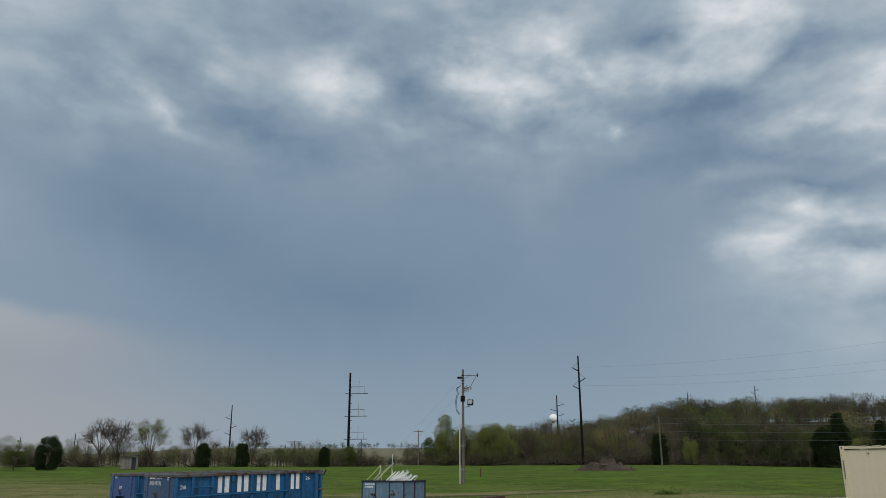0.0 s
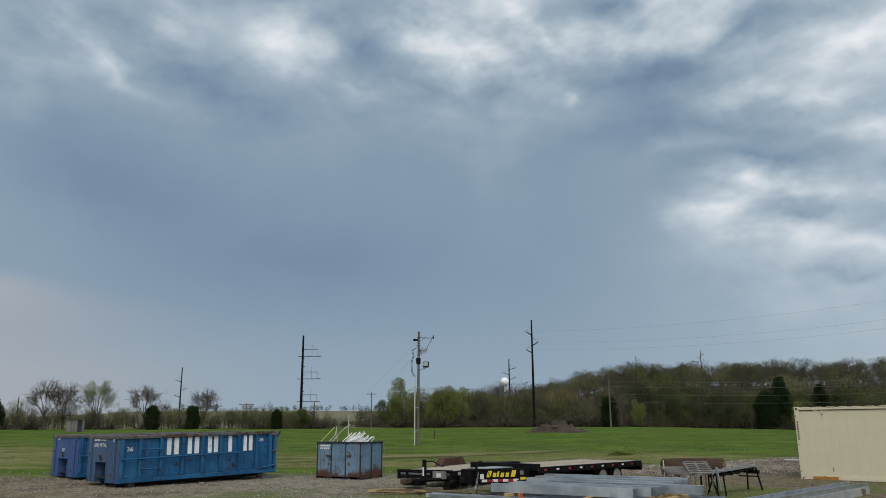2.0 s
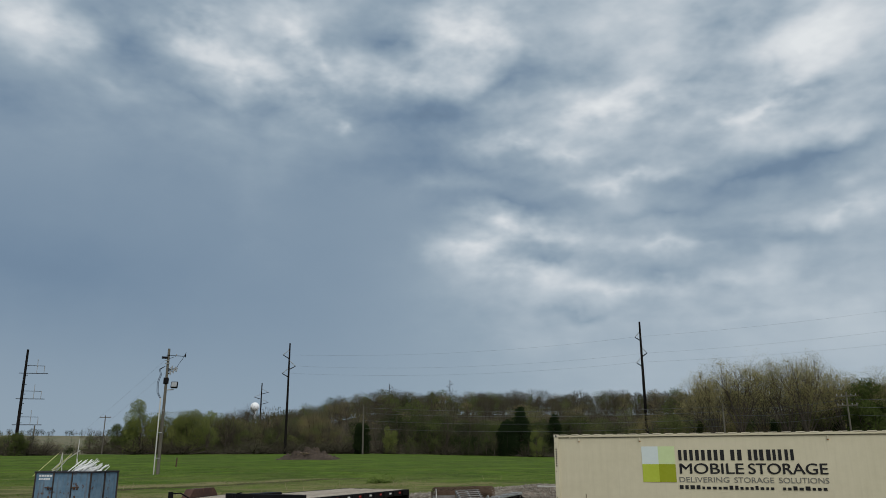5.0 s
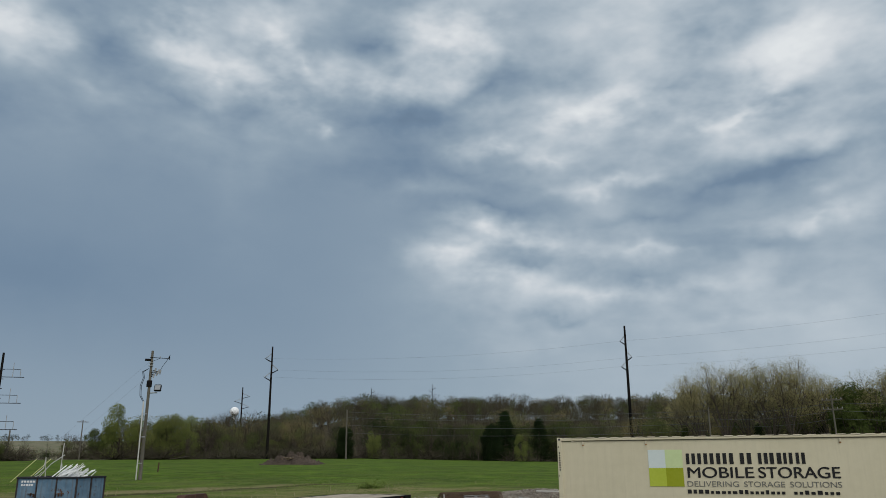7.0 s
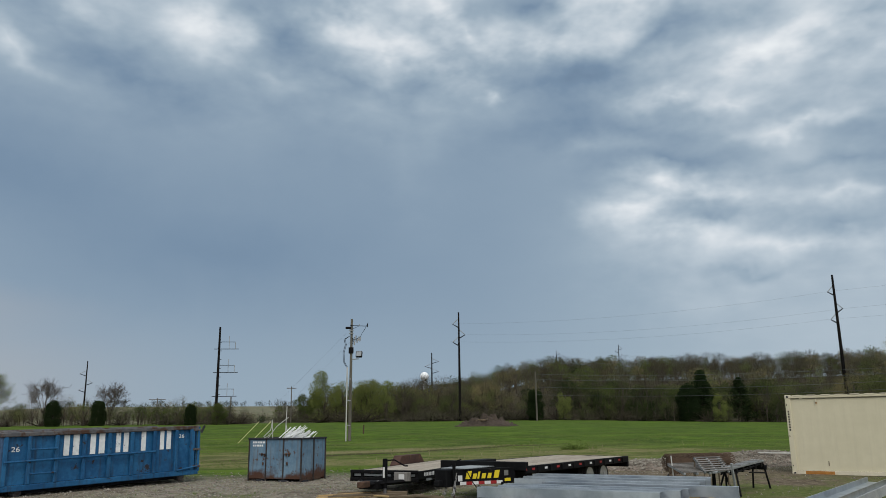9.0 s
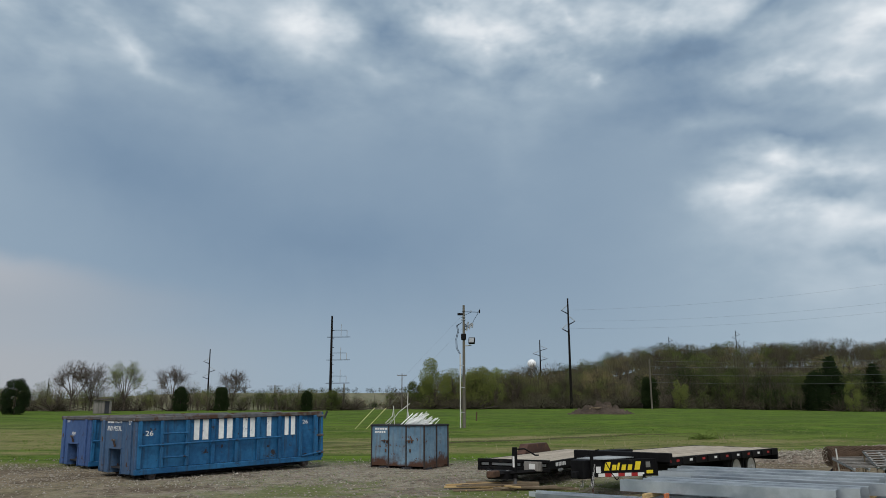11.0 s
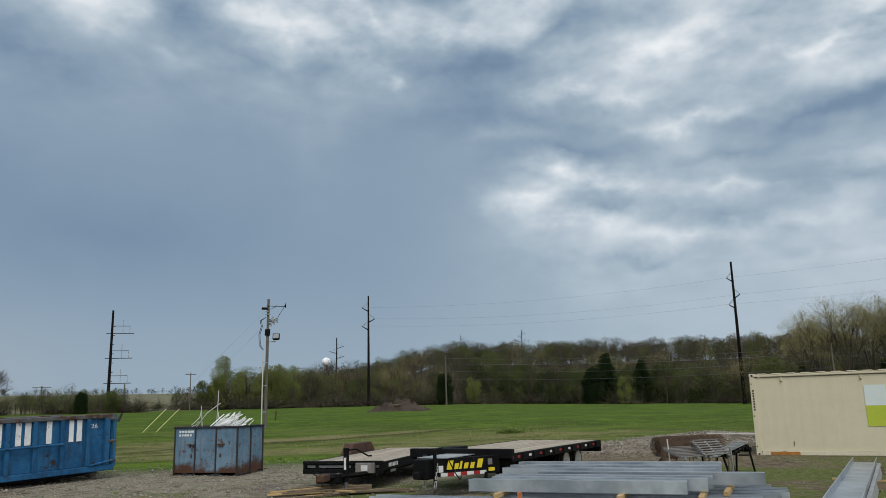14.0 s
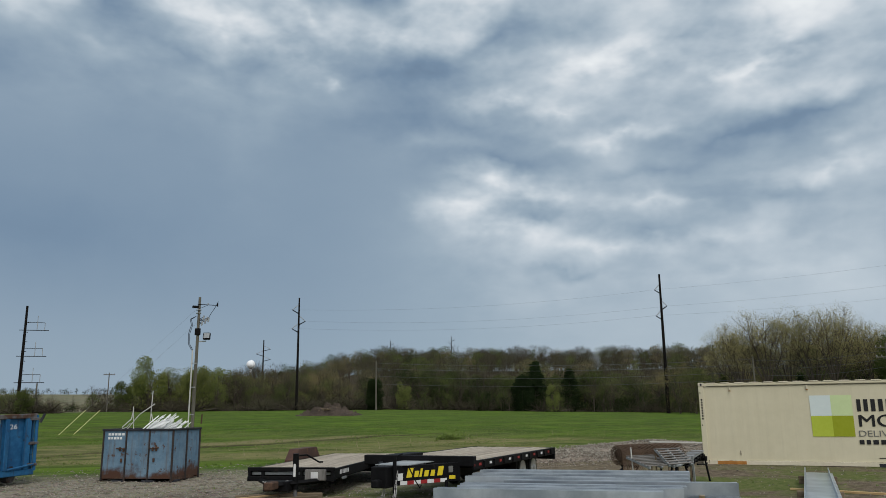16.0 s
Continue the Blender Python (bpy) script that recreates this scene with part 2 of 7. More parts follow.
# ---------------- materials ----------------
def material(name, colours, rough=0.7, metal=0.0, grain=8.0, patch=0.7, bump=0.15, bump_scale=30.0, spec=0.2,
             wear=None, wear_at=(0.58, 0.66), wear_scale=2.5, by_object=0.0, tint=None, stretch=(1, 1, 1), streak=None, soft=0.0, low=None):
    """A two-scale surface. colours: dark, light. wear: colour and roughness of worn spots.
    streak: colour and amount of vertical runs. tint: name of a mesh attribute that shifts the hue."""
    m = bpy.data.materials.new(name)
    m.use_nodes = True
    n = Net(m.node_tree)
    b = m.node_tree.nodes["Principled BSDF"]
    geo = n.add("ShaderNodeTexCoord").outputs["Object"]
    mp = n.add("ShaderNodeMapping")
    n.put(mp.inputs[0], geo)
    mp.inputs["Scale"].default_value = stretch
    v = mp.outputs[0]
    if by_object:
        info = n.add("ShaderNodeObjectInfo")
        off = n.math("MULTIPLY", info.outputs["Random"], 37.0)
        v = n.vmath("ADD", v, n.combine(off, off, off))
    a = n.noise(v, grain, 5, 0.6).outputs[0]
    p = n.noise(v, patch, 3, 0.55).outputs[0]
    f = n.math("ADD", n.math("MULTIPLY", a, 0.5), n.math("MULTIPLY", p, 0.5))
    col = n.mix(n.smooth(f, 0.33, 0.67), colours[0], colours[1])
    r = n.math("ADD", rough - 0.08, n.math("MULTIPLY", a, 0.16))
    if streak:
        sv = n.add("ShaderNodeMapping")
        n.put(sv.inputs[0], v)
        sv.inputs["Scale"].default_value = (5, 5, 0.35)
        s = n.noise(sv.outputs[0], 2.0, 4, 0.6).outputs[0]
        col = n.mix(n.math("MULTIPLY", n.smooth(s, 0.5, 0.72), streak[1]), col, streak[0])
    if low:
        # rust that creeps up from the base with a ragged edge
        at = n.split(geo)[2]
        creep = n.math("ADD", at, n.math("ADD", n.math("MULTIPLY", n.math("SUBTRACT", p, 0.5), 0.9), n.math("MULTIPLY", n.math("SUBTRACT", a, 0.5), 0.55)))
        col = n.mix(n.smooth(creep, low[1], low[0]), col, low[2])
    if wear:
        wn = n.noise(v, wear_scale, 6, 0.68).outputs[0]
        k = n.smooth(wn, *wear_at)
        col = n.mix(k, col, wear[0])
        r = n.mix(k, r, (wear[1],) * 3)
    if by_object:
        hsv = n.add("ShaderNodeHueSaturation")
        n.put(hsv.inputs["Value"], n.math("ADD", 1 - by_object / 2, n.math("MULTIPLY", info.outputs["Random"], by_object)))
        n.put(hsv.inputs["Color"], col)
        col = hsv.outputs[0]
    if tint:
        at = n.add("ShaderNodeAttribute")
        at.attribute_name = tint[0]
        col = n.mix(at.outputs["Fac"], col, tint[1])
    n.put(b.inputs["Base Color"], col)
    n.put(b.inputs["Roughness"], r)
    b.inputs["Metallic"].default_value = metal
    b.inputs["Specular IOR Level"].default_value = spec
    if soft:
        # small leaves scatter light between them: their normals lean to the sky
        face = n.add("ShaderNodeTexCoord").outputs["Normal"]
        n.put(b.inputs["Normal"], n.vmath("NORMALIZE", n.vmath("ADD", n.vmath("SCALE", face, 1 - soft), (0.0, -0.35 * soft, soft))))
    if bump:
        bn = n.add("ShaderNodeBump")
        bn.inputs["Strength"].default_value = bump
        bn.inputs["Distance"].default_value = 0.02
        n.put(bn.inputs["Height"], n.noise(v, bump_scale, 4, 0.6).outputs[0])
        n.put(b.inputs["Normal"], bn.outputs[0])
    return m


RUST = ((0.062, 0.036, 0.026), 0.9)
M = {}
M["blue"] = material("blue_paint", ((0.010, 0.064, 0.160), (0.021, 0.116, 0.250)), 0.5, wear=((0.030, 0.026, 0.028), 0.85), wear_at=(0.61, 0.67), wear_scale=3.6,
                     streak=((0.022, 0.030, 0.045), 0.6), by_object=0.12, bump=0.2, bump_scale=6)
M["blue_faded"] = material("faded_blue_paint", ((0.030, 0.068, 0.140), (0.062, 0.115, 0.205)), 0.65, wear=RUST, wear_at=(0.60, 0.66), wear_scale=3.0,
                           streak=((0.10, 0.07, 0.05), 0.5), bump=0.25, bump_scale=6)
M["blue_violet"] = material("violet_blue_paint", ((0.032, 0.068, 0.180), (0.060, 0.112, 0.255)), 0.6, wear=RUST, wear_at=(0.60, 0.66), wear_scale=3.0, bump=0.25, bump_scale=6)
M["bin_blue"] = material("weathered_bin_paint", ((0.080, 0.150, 0.225), (0.150, 0.235, 0.310)), 0.7, grain=6, patch=1.3, wear=((0.085, 0.047, 0.030), 0.9), wear_at=(0.57, 0.64), wear_scale=3.8,
                         streak=((0.11, 0.080, 0.062), 0.55), bump=0.3, bump_scale=9, low=(0.16, 0.46, (0.072, 0.036, 0.024)))
M["bin_seam"] = material("dark_rusty_seam", ((0.020, 0.019, 0.020), (0.060, 0.045, 0.038)), 0.85, grain=9, patch=2, bump=0.3)
M["rust"] = material("rusty_steel", ((0.040, 0.026, 0.021), (0.105, 0.060, 0.040)), 0.9, grain=14, patch=2, bump=0.4)
M["rail"] = material("dirty_rail_steel", ((0.06, 0.065, 0.075), (0.13, 0.125, 0.125)), 0.8, wear=RUST, wear_at=(0.5, 0.62), bump=0.3)
# dark steel; its colour also stands for the shade in holes and openings
M["dark_steel_and_shade"] = material("dark_steel_and_opening_shade", ((0.018, 0.019, 0.024), (0.04, 0.042, 0.05)), 0.85)
M["white_paint"] = material("stencil_white_paint", ((0.55, 0.57, 0.58), (0.74, 0.75, 0.75)), 0.7, wear=((0.05, 0.09, 0.20), 0.6), wear_at=(0.60, 0.66), wear_scale=5)
M["cream"] = material("cream_container_paint", ((0.530, 0.488, 0.355), (0.575, 0.530, 0.392)), 0.5, grain=3, patch=0.35, bump=0.06, bump_scale=4,
                      streak=((0.44, 0.40, 0.30), 0.22), wear=((0.30, 0.20, 0.12), 0.8), wear_at=(0.735, 0.76), wear_scale=4)
M["cream_rail"] = material("scuffed_cream_rail", ((0.52, 0.47, 0.36), (0.62, 0.565, 0.44)), 0.55, wear=((0.25, 0.12, 0.05), 0.85), wear_at=(0.64, 0.70), wear_scale=2)
M["orange_rust"] = material("orange_rust_patch", ((0.28, 0.12, 0.03), (0.42, 0.19, 0.05)), 0.85)
M["print_black"] = material("black_vinyl_print", ((0.012, 0.012, 0.013), (0.02, 0.02, 0.021)), 0.45, bump=0)
M["print_grey"] = material("grey_vinyl_print", ((0.13, 0.13, 0.12), (0.16, 0.16, 0.15)), 0.45, bump=0)
M["sq_pale"] = material("pale_blue_vinyl", ((0.56, 0.63, 0.63), (0.60, 0.67, 0.66)), 0.45, bump=0)
M["sq_light"] = material("light_green_vinyl", ((0.50, 0.60, 0.32), (0.54, 0.64, 0.35)), 0.45, bump=0)
M["sq_lime"] = material("lime_vinyl", ((0.37, 0.44, 0.045), (0.41, 0.48, 0.06)), 0.45, bump=0)
M["sq_olive"] = material("olive_vinyl", ((0.25, 0.29, 0.012), (0.28, 0.32, 0.02)), 0.45, bump=0)
M["black_steel"] = material("black_trailer_paint", ((0.004, 0.004, 0.0045), (0.009, 0.009, 0.010)), 0.6, spec=0.07, wear=((0.026, 0.021, 0.018), 0.9), wear_at=(0.62, 0.72), bump=0.1)
M["brown_steel"] = material("brown_fender_paint", ((0.050, 0.027, 0.022), (0.085, 0.045, 0.034)), 0.75, wear=((0.13, 0.07, 0.04), 0.9), wear_at=(0.55, 0.66), bump=0.2)
M["yellow"] = material("yellow_decal", ((0.60, 0.46, 0.02), (0.68, 0.53, 0.03)), 0.5, bump=0)
M["red_tape"] = material("red_reflector_tape", ((0.24, 0.018, 0.02), (0.32, 0.03, 0.03)), 0.4, bump=0)
M["white_tape"] = material("white_reflector_tape", ((0.55, 0.55, 0.55), (0.66, 0.66, 0.66)), 0.4, bump=0)
M["deck_wood"] = material("weathered_deck_board", ((0.24, 0.205, 0.165), (0.40, 0.355, 0.29)), 0.85, grain=5, patch=1.0, stretch=(0.6, 7, 7), by_object=0.35, bump=0.35, bump_scale=14)
M["timber"] = material("raw_timber", ((0.33, 0.22, 0.10), (0.47, 0.34, 0.17)), 0.8, grain=5, stretch=(0.7, 6, 6), by_object=0.3, bump=0.25)
M["old_timber"] = material("old_grey_timber", ((0.10, 0.075, 0.05), (0.21, 0.165, 0.115)), 0.9, grain=5, stretch=(0.7, 6, 6), by_object=0.4, bump=0.3)
M["galv"] = material("galvanised_steel", ((0.27, 0.31, 0.355), (0.53, 0.575, 0.62)), 0.34, metal=0.8, grain=2.5, patch=0.8, by_object=0.40, bump=0.03, bump_scale=5, spec=0.5)
M["galv_dull"] = material("dull_galvanised_steel", ((0.22, 0.235, 0.245), (0.36, 0.375, 0.38)), 0.55, metal=0.4, grain=18, patch=2, by_object=0.2, bump=0.08)
M["dark_pole"] = material("weathering_steel_pole", ((0.005, 0.0045, 0.0045), (0.012, 0.010, 0.009)), 0.8, spec=0.08, bump=0.1)
M["wood_pole"] = material("grey_utility_pole_wood", ((0.075, 0.070, 0.058), (0.145, 0.135, 0.112)), 0.9, grain=6, stretch=(6, 6, 0.5), bump=0.3)
M["pvc"] = material("pale_conduit", ((0.42, 0.42, 0.40), (0.52, 0.51, 0.48)), 0.6, bump=0.05)
M["insulator"] = material("grey_porcelain", ((0.22, 0.23, 0.24), (0.33, 0.34, 0.35)), 0.3, bump=0)
M["wire"] = material("aluminium_wire", ((0.10, 0.11, 0.12), (0.16, 0.17, 0.18)), 0.6, metal=0.3, bump=0)
M["guard"] = material("yellow_guy_guard", ((0.50, 0.48, 0.22), (0.58, 0.56, 0.28)), 0.6, bump=0)
M["lamp_glass"] = material("floodlight_glass", ((0.20, 0.22, 0.24), (0.28, 0.30, 0.32)), 0.15, bump=0)
M["tyre"] = material("tyre_rubber", ((0.014, 0.014, 0.014), (0.028, 0.027, 0.026)), 0.85, grain=20)
M["rim"] = material("silver_wheel_rim", ((0.42, 0.42, 0.42), (0.58, 0.58, 0.58)), 0.4, metal=0.4, bump=0)
M["chain"] = material("zinc_chain", ((0.22, 0.22, 0.22), (0.38, 0.37, 0.36)), 0.5, metal=0.6, bump=0)
M["scrap"] = material("white_scrap_trim", ((0.62, 0.63, 0.63), (0.80, 0.81, 0.80)), 0.5, grain=3, by_object=0.1, bump=0.1)
M["mesh_rust"] = material("rusty_fence_wire", ((0.055, 0.036, 0.026), (0.12, 0.080, 0.055)), 0.9, bump=0)
M["plate"] = material("dark_steel_plate", ((0.055, 0.060, 0.068), (0.115, 0.124, 0.138)), 0.55, metal=0.2, patch=1.5, by_object=0.3)
M["shed_wood"] = material("bleached_shed_boards", ((0.10, 0.095, 0.09), (0.19, 0.18, 0.17)), 0.95, stretch=(4, 4, 0.5), by_object=0.3)
M["tin"] = material("rusted_tin_roof", ((0.055, 0.05, 0.05), (0.12, 0.105, 0.10)), 0.7)
M["dome"] = material("white_tank_paint", ((0.74, 0.76, 0.78), (0.80, 0.82, 0.84)), 0.5, bump=0)
M["bark"] = material("grey_brown_bark", ((0.050, 0.041, 0.034), (0.115, 0.095, 0.078)), 0.95, grain=5, bump=0.3)
M["twig"] = material("brown_twigs", ((0.026, 0.023, 0.016), (0.056, 0.049, 0.033)), 0.95, grain=0.9, patch=0.05, spec=0.03, bump=0, soft=0.62, tint=("tint", (0.064, 0.064, 0.038, 1)))
M["leaf"] = material("spring_leaves", ((0.030, 0.048, 0.011), (0.066, 0.090, 0.022)), 0.8, grain=1.1, patch=0.06, spec=0.03, bump=0, soft=0.62, tint=("tint", (0.100, 0.108, 0.042, 1)))
M["fresh"] = material("fresh_yellow_green_leaves", ((0.082, 0.108, 0.026), (0.150, 0.172, 0.048)), 0.8, grain=1.1, patch=0.06, spec=0.03, bump=0, soft=0.62, tint=("tint", (0.115, 0.115, 0.045, 1)))
M["golden"] = material("golden_spring_leaves", ((0.180, 0.165, 0.072), (0.300, 0.268, 0.122)), 0.8, grain=1.1, patch=0.06, spec=0.03, bump=0, soft=0.62, tint=("tint", (0.17, 0.17, 0.07, 1)))
M["needle"] = material("dark_evergreen_needles", ((0.008, 0.015, 0.006), (0.019, 0.032, 0.011)), 0.85, grain=1.4, patch=0.1, spec=0.03, bump=0, soft=0.62, tint=("tint", (0.045, 0.060, 0.018, 1)))
M["bud"] = material("yellow_green_buds", ((0.095, 0.092, 0.033), (0.155, 0.145, 0.058)), 0.8, grain=1.1, patch=0.06, spec=0.03, bump=0, soft=0.62, tint=("tint", (0.155, 0.125, 0.065, 1)))
M["soil"] = material("dug_soil", ((0.030, 0.023, 0.018), (0.075, 0.058, 0.046)), 0.95, grain=3, patch=0.6, bump=0.6, bump_scale=6)
M["stone"] = material("grey_gravel_stone", ((0.12, 0.106, 0.088), (0.36, 0.33, 0.28)), 0.95, grain=11, patch=3.0, bump=0.6, bump_scale=16, spec=0.08)
M["heap_stone"] = material("brown_gravel_heap", ((0.060, 0.047, 0.037), (0.27, 0.225, 0.185)), 0.95, grain=9, patch=1.6, bump=0.8, bump_scale=14, spec=0.08)
M["grass"] = material("grass_blades", ((0.060, 0.108, 0.018), (0.120, 0.178, 0.040)), 0.8, grain=0.5, patch=0.06, spec=0.03, bump=0, soft=0.62, tint=("tint", (0.26, 0.225, 0.11, 1)))
M["weed"] = material("dry_weeds", ((0.23, 0.20, 0.12), (0.33, 0.29, 0.18)), 0.9, bump=0)
M["clay_pink"] = material("orange_clamp_paint", ((0.40, 0.12, 0.05), (0.50, 0.18, 0.08)), 0.6, bump=0)


def ground_material():
    m = bpy.data.materials.new("field_and_yard")
    m.use_nodes = True
    n = Net(m.node_tree)
    b = m.node_tree.nodes["Principled BSDF"]
    v = n.add("ShaderNodeTexCoord").outputs["Object"]
    x, y, z = n.split(v)
    flat = n.combine(x, y, 0.0)
    wide = n.combine(n.math("MULTIPLY", x, 0.22), y, 0.0)
    big = n.noise(flat, 0.10, 4, 0.6).outputs[0]
    bands = n.noise(wide, 0.16, 4, 0.6).outputs[0]
    mid = n.noise(flat, 0.7, 5, 0.65).outputs[0]
    fine = n.noise(flat, 6.0, 5, 0.7).outputs[0]
    # grass
    g = n.mix(n.smooth(mid, 0.35, 0.68), (0.034, 0.072, 0.009), (0.068, 0.122, 0.017))
    g = n.mix(n.math("MULTIPLY", n.smooth(fine, 0.4, 0.7), 0.45), g, (0.105, 0.138, 0.032))
    clump = n.noise(n.combine(n.math("MULTIPLY", x, 0.5), y, 0.0), 1.5, 5, 0.7).outputs[0]
    g = n.mix(n.math("MULTIPLY", n.smooth(clump, 0.50, 0.66), 0.75), g, (0.120, 0.175, 0.028))
    g = n.mix(n.math("MULTIPLY", n.smooth(clump, 0.46, 0.34), 0.6), g, (0.030, 0.052, 0.012))
    dry = n.math("MULTIPLY", n.smooth(n.math("ADD", bands, n.math("MULTIPLY", n.math("SUBTRACT", mid, 0.5), 0.25)), 0.43, 0.56), n.smooth(n.math("ADD", y, n.math("MULTIPLY", x, 0.45)), 70, 40))
    for cx, cy, wx, wy in ((-30.0, 50.0, 21.0, 11.0), (14.0, 44.5, 9.0, 2.4)):
        off = n.vmath("MULTIPLY", n.vmath("SUBTRACT", flat, (cx, cy, 0.0)), (1 / wx, 1 / wy, 0.0))
        far_off = n.math("ADD", n.vmath("LENGTH", off), n.math("ADD", n.math("MULTIPLY", n.math("SUBTRACT", bands, 0.5), 1.4), n.math("MULTIPLY", n.math("SUBTRACT", mid, 0.5), 1.2)))
        dry = n.math("MAXIMUM", dry, n.smooth(far_off, 1.05, 0.55))
    g = n.mix(n.math("MULTIPLY", n.math("MULTIPLY", dry, 0.62), n.smooth(clump, 0.32, 0.56, 0.45, 1.0)), g, (0.235, 0.190, 0.105))
    # lush and thin stretches of turf, some metres across
    turf = n.noise(n.combine(n.math("MULTIPLY", x, 0.6), y, 0.0), 0.26, 5, 0.68).outputs[0]
    g = n.mix(n.math("MULTIPLY", n.smooth(turf, 0.51, 0.62), n.math("SUBTRACT", 0.7, n.math("MULTIPLY", dry, 0.6))), g, (0.108, 0.172, 0.022))
    g = n.mix(n.math("MULTIPLY", n.smooth(turf, 0.47, 0.38), 0.6), g, (0.040, 0.060, 0.016))
    olive = n.smooth(n.noise(wide, 0.42, 4, 0.62).outputs[0], 0.42, 0.62)
    g = n.mix(n.math("MULTIPLY", n.math("MULTIPLY", olive, n.math("SUBTRACT", 1.0, dry)), 0.5), g, (0.084, 0.104, 0.030))
    # a shallow furrow with bare soil and bleached stubble beside it
    along = n.math("SUBTRACT", n.math("SUBTRACT", y, n.math("MULTIPLY", x, 0.55)), n.math("ADD", 43.9, n.math("MULTIPLY", mid, 2.2)))
    reach = n.math("MULTIPLY", n.smooth(x, -9, -2), n.smooth(x, 19, 11))
    stubble = n.math("MULTIPLY", n.math("MULTIPLY", n.smooth(along, 0.5, 1.4), n.smooth(along, 4.6, 2.0)), n.smooth(bands, 0.42, 0.56))
    g = n.mix(n.math("MULTIPLY", n.math("MULTIPLY", stubble, reach), 0.6), g, (0.225, 0.185, 0.11))
    cut = n.math("MULTIPLY", n.smooth(n.math("ABSOLUTE", along), 0.75, 0.25), n.smooth(fine, 0.3, 0.5))
    g = n.mix(n.math("MULTIPLY", n.math("MULTIPLY", cut, reach), 0.95), g, (0.055, 0.047, 0.026))
    # far fields beyond the first woods fade to leaf litter and pasture
    dist = n.vmath("LENGTH", flat)
    litter = n.mix(n.smooth(mid, 0.3, 0.7), (0.042, 0.036, 0.027), (0.080, 0.068, 0.048))
    pasture = n.mix(n.smooth(big, 0.42, 0.56), (0.115, 0.125, 0.075), (0.175, 0.160, 0.115))
    hill = n.smooth(n.math("ADD", x, n.math("MULTIPLY", y, -0.02)), -14, 2)
    far = n.mix(hill, pasture, litter)
    g = n.mix(n.smooth(n.math("ADD", dist, n.math("MULTIPLY", mid, 6.0)), 160, 168), g, far)
    # yard: gravel, packed dirt, patches of grass
    stones = n.add("ShaderNodeTexVoronoi")
    n.put(stones.inputs["Vector"], flat)
    stones.inputs["Scale"].default_value = 17.0
    peb = n.mix(stones.outputs["Distance"], (0.44, 0.40, 0.335), (0.135, 0.118, 0.093))
    peb = n.mix(0.35, peb, stones.outputs["Color"], "MULTIPLY")
    peb = n.mix(n.math("MULTIPLY", n.smooth(mid, 0.4, 0.65), 0.6), peb, (0.255, 0.226, 0.182))
    dirt = n.mix(n.smooth(fine, 0.3, 0.7), (0.098, 0.075, 0.053), (0.205, 0.168, 0.122))
    patchy = n.noise(flat, 0.32, 5, 0.65).outputs[0]
    tan = n.mix(n.smooth(fine, 0.3, 0.7), (0.112, 0.086, 0.060), (0.265, 0.216, 0.158))
    yard = n.mix(n.smooth(n.math("ADD", x, n.math("MULTIPLY", patchy, 6)), 12.0, 7.5), dirt, peb)
    yard = n.mix(n.smooth(n.math("ADD", x, n.math("MULTIPLY", mid, 5)), -2.0, -9.0, 0.0, 0.88), yard, tan)
    worn = n.math("MULTIPLY", n.smooth(n.math("ADD", patchy, n.math("MULTIPLY", n.math("SUBTRACT", mid, 0.5), 0.5)), 0.50, 0.38), n.smooth(x, 2, -8, 0.35, 0.75))
    yard = n.mix(worn, yard, n.mix(n.smooth(fine, 0.3, 0.7), (0.062, 0.048, 0.034), (0.135, 0.108, 0.080)))
    clod = n.noise(flat, 2.6, 6, 0.72).outputs[0]
    yard = n.mix(n.math("MULTIPLY", n.smooth(clod, 0.50, 0.38), 0.65), yard, (0.060, 0.048, 0.035))
    yard = n.mix(n.math("MULTIPLY", n.smooth(clod, 0.55, 0.66), 0.45), yard, (0.34, 0.30, 0.24))
    spot = n.smooth(n.math("ADD", patchy, n.math("MULTIPLY", fine, 0.12)), 0.47, 0.62)
    closer = n.smooth(n.math("ADD", y, n.math("MULTIPLY", mid, 3)), 31.0, 26.5, 0.12, 0.95)
    notleft = n.smooth(x, -9, -3, 0.25, 1.0)
    gy = n.mix(n.smooth(fine, 0.35, 0.7), (0.066, 0.098, 0.024), (0.150, 0.155, 0.062))
    yard = n.mix(n.math("MULTIPLY", spot, n.math("MULTIPLY", closer, notleft)), yard, gy)
    edge = n.math("ADD", n.math("ADD", y, n.math("MULTIPLY", x, -0.02)), n.math("ADD", n.math("MULTIPLY", mid, 4.0), n.math("MULTIPLY", big, 6.0)))
    k = n.smooth(n.math("ADD", edge, n.math("MULTIPLY", fine, 2.0)), 36.6, 41.4)
    col = n.mix(k, yard, g)
    n.put(b.inputs["Base Color"], col)
    b.inputs["Roughness"].default_value = 0.95
    b.inputs["Specular IOR Level"].default_value = 0.03
    bn = n.add("ShaderNodeBump")
    bn.inputs["Strength"].default_value = 0.8
    bn.inputs["Distance"].default_value = 0.08
    n.put(bn.inputs["Height"], n.math("ADD", fine, n.math("ADD", n.math("MULTIPLY", clod, 1.3), n.math("MULTIPLY", mid, 1.5))))
    n.put(b.inputs["Normal"], bn.outputs[0])
    return m


M["ground"] = ground_material()


# ---------------- building helpers ----------------
def thing(name, at, yaw=0.0, tilt=0.0, label="", category="", group="", kind=""):
    """An Empty at the base of a thing; local x runs along its length."""
    e = new(name)
    e.matrix_world = pose(*at, 0, tilt, yaw)
    return tagged(e, label, category, group, kind)


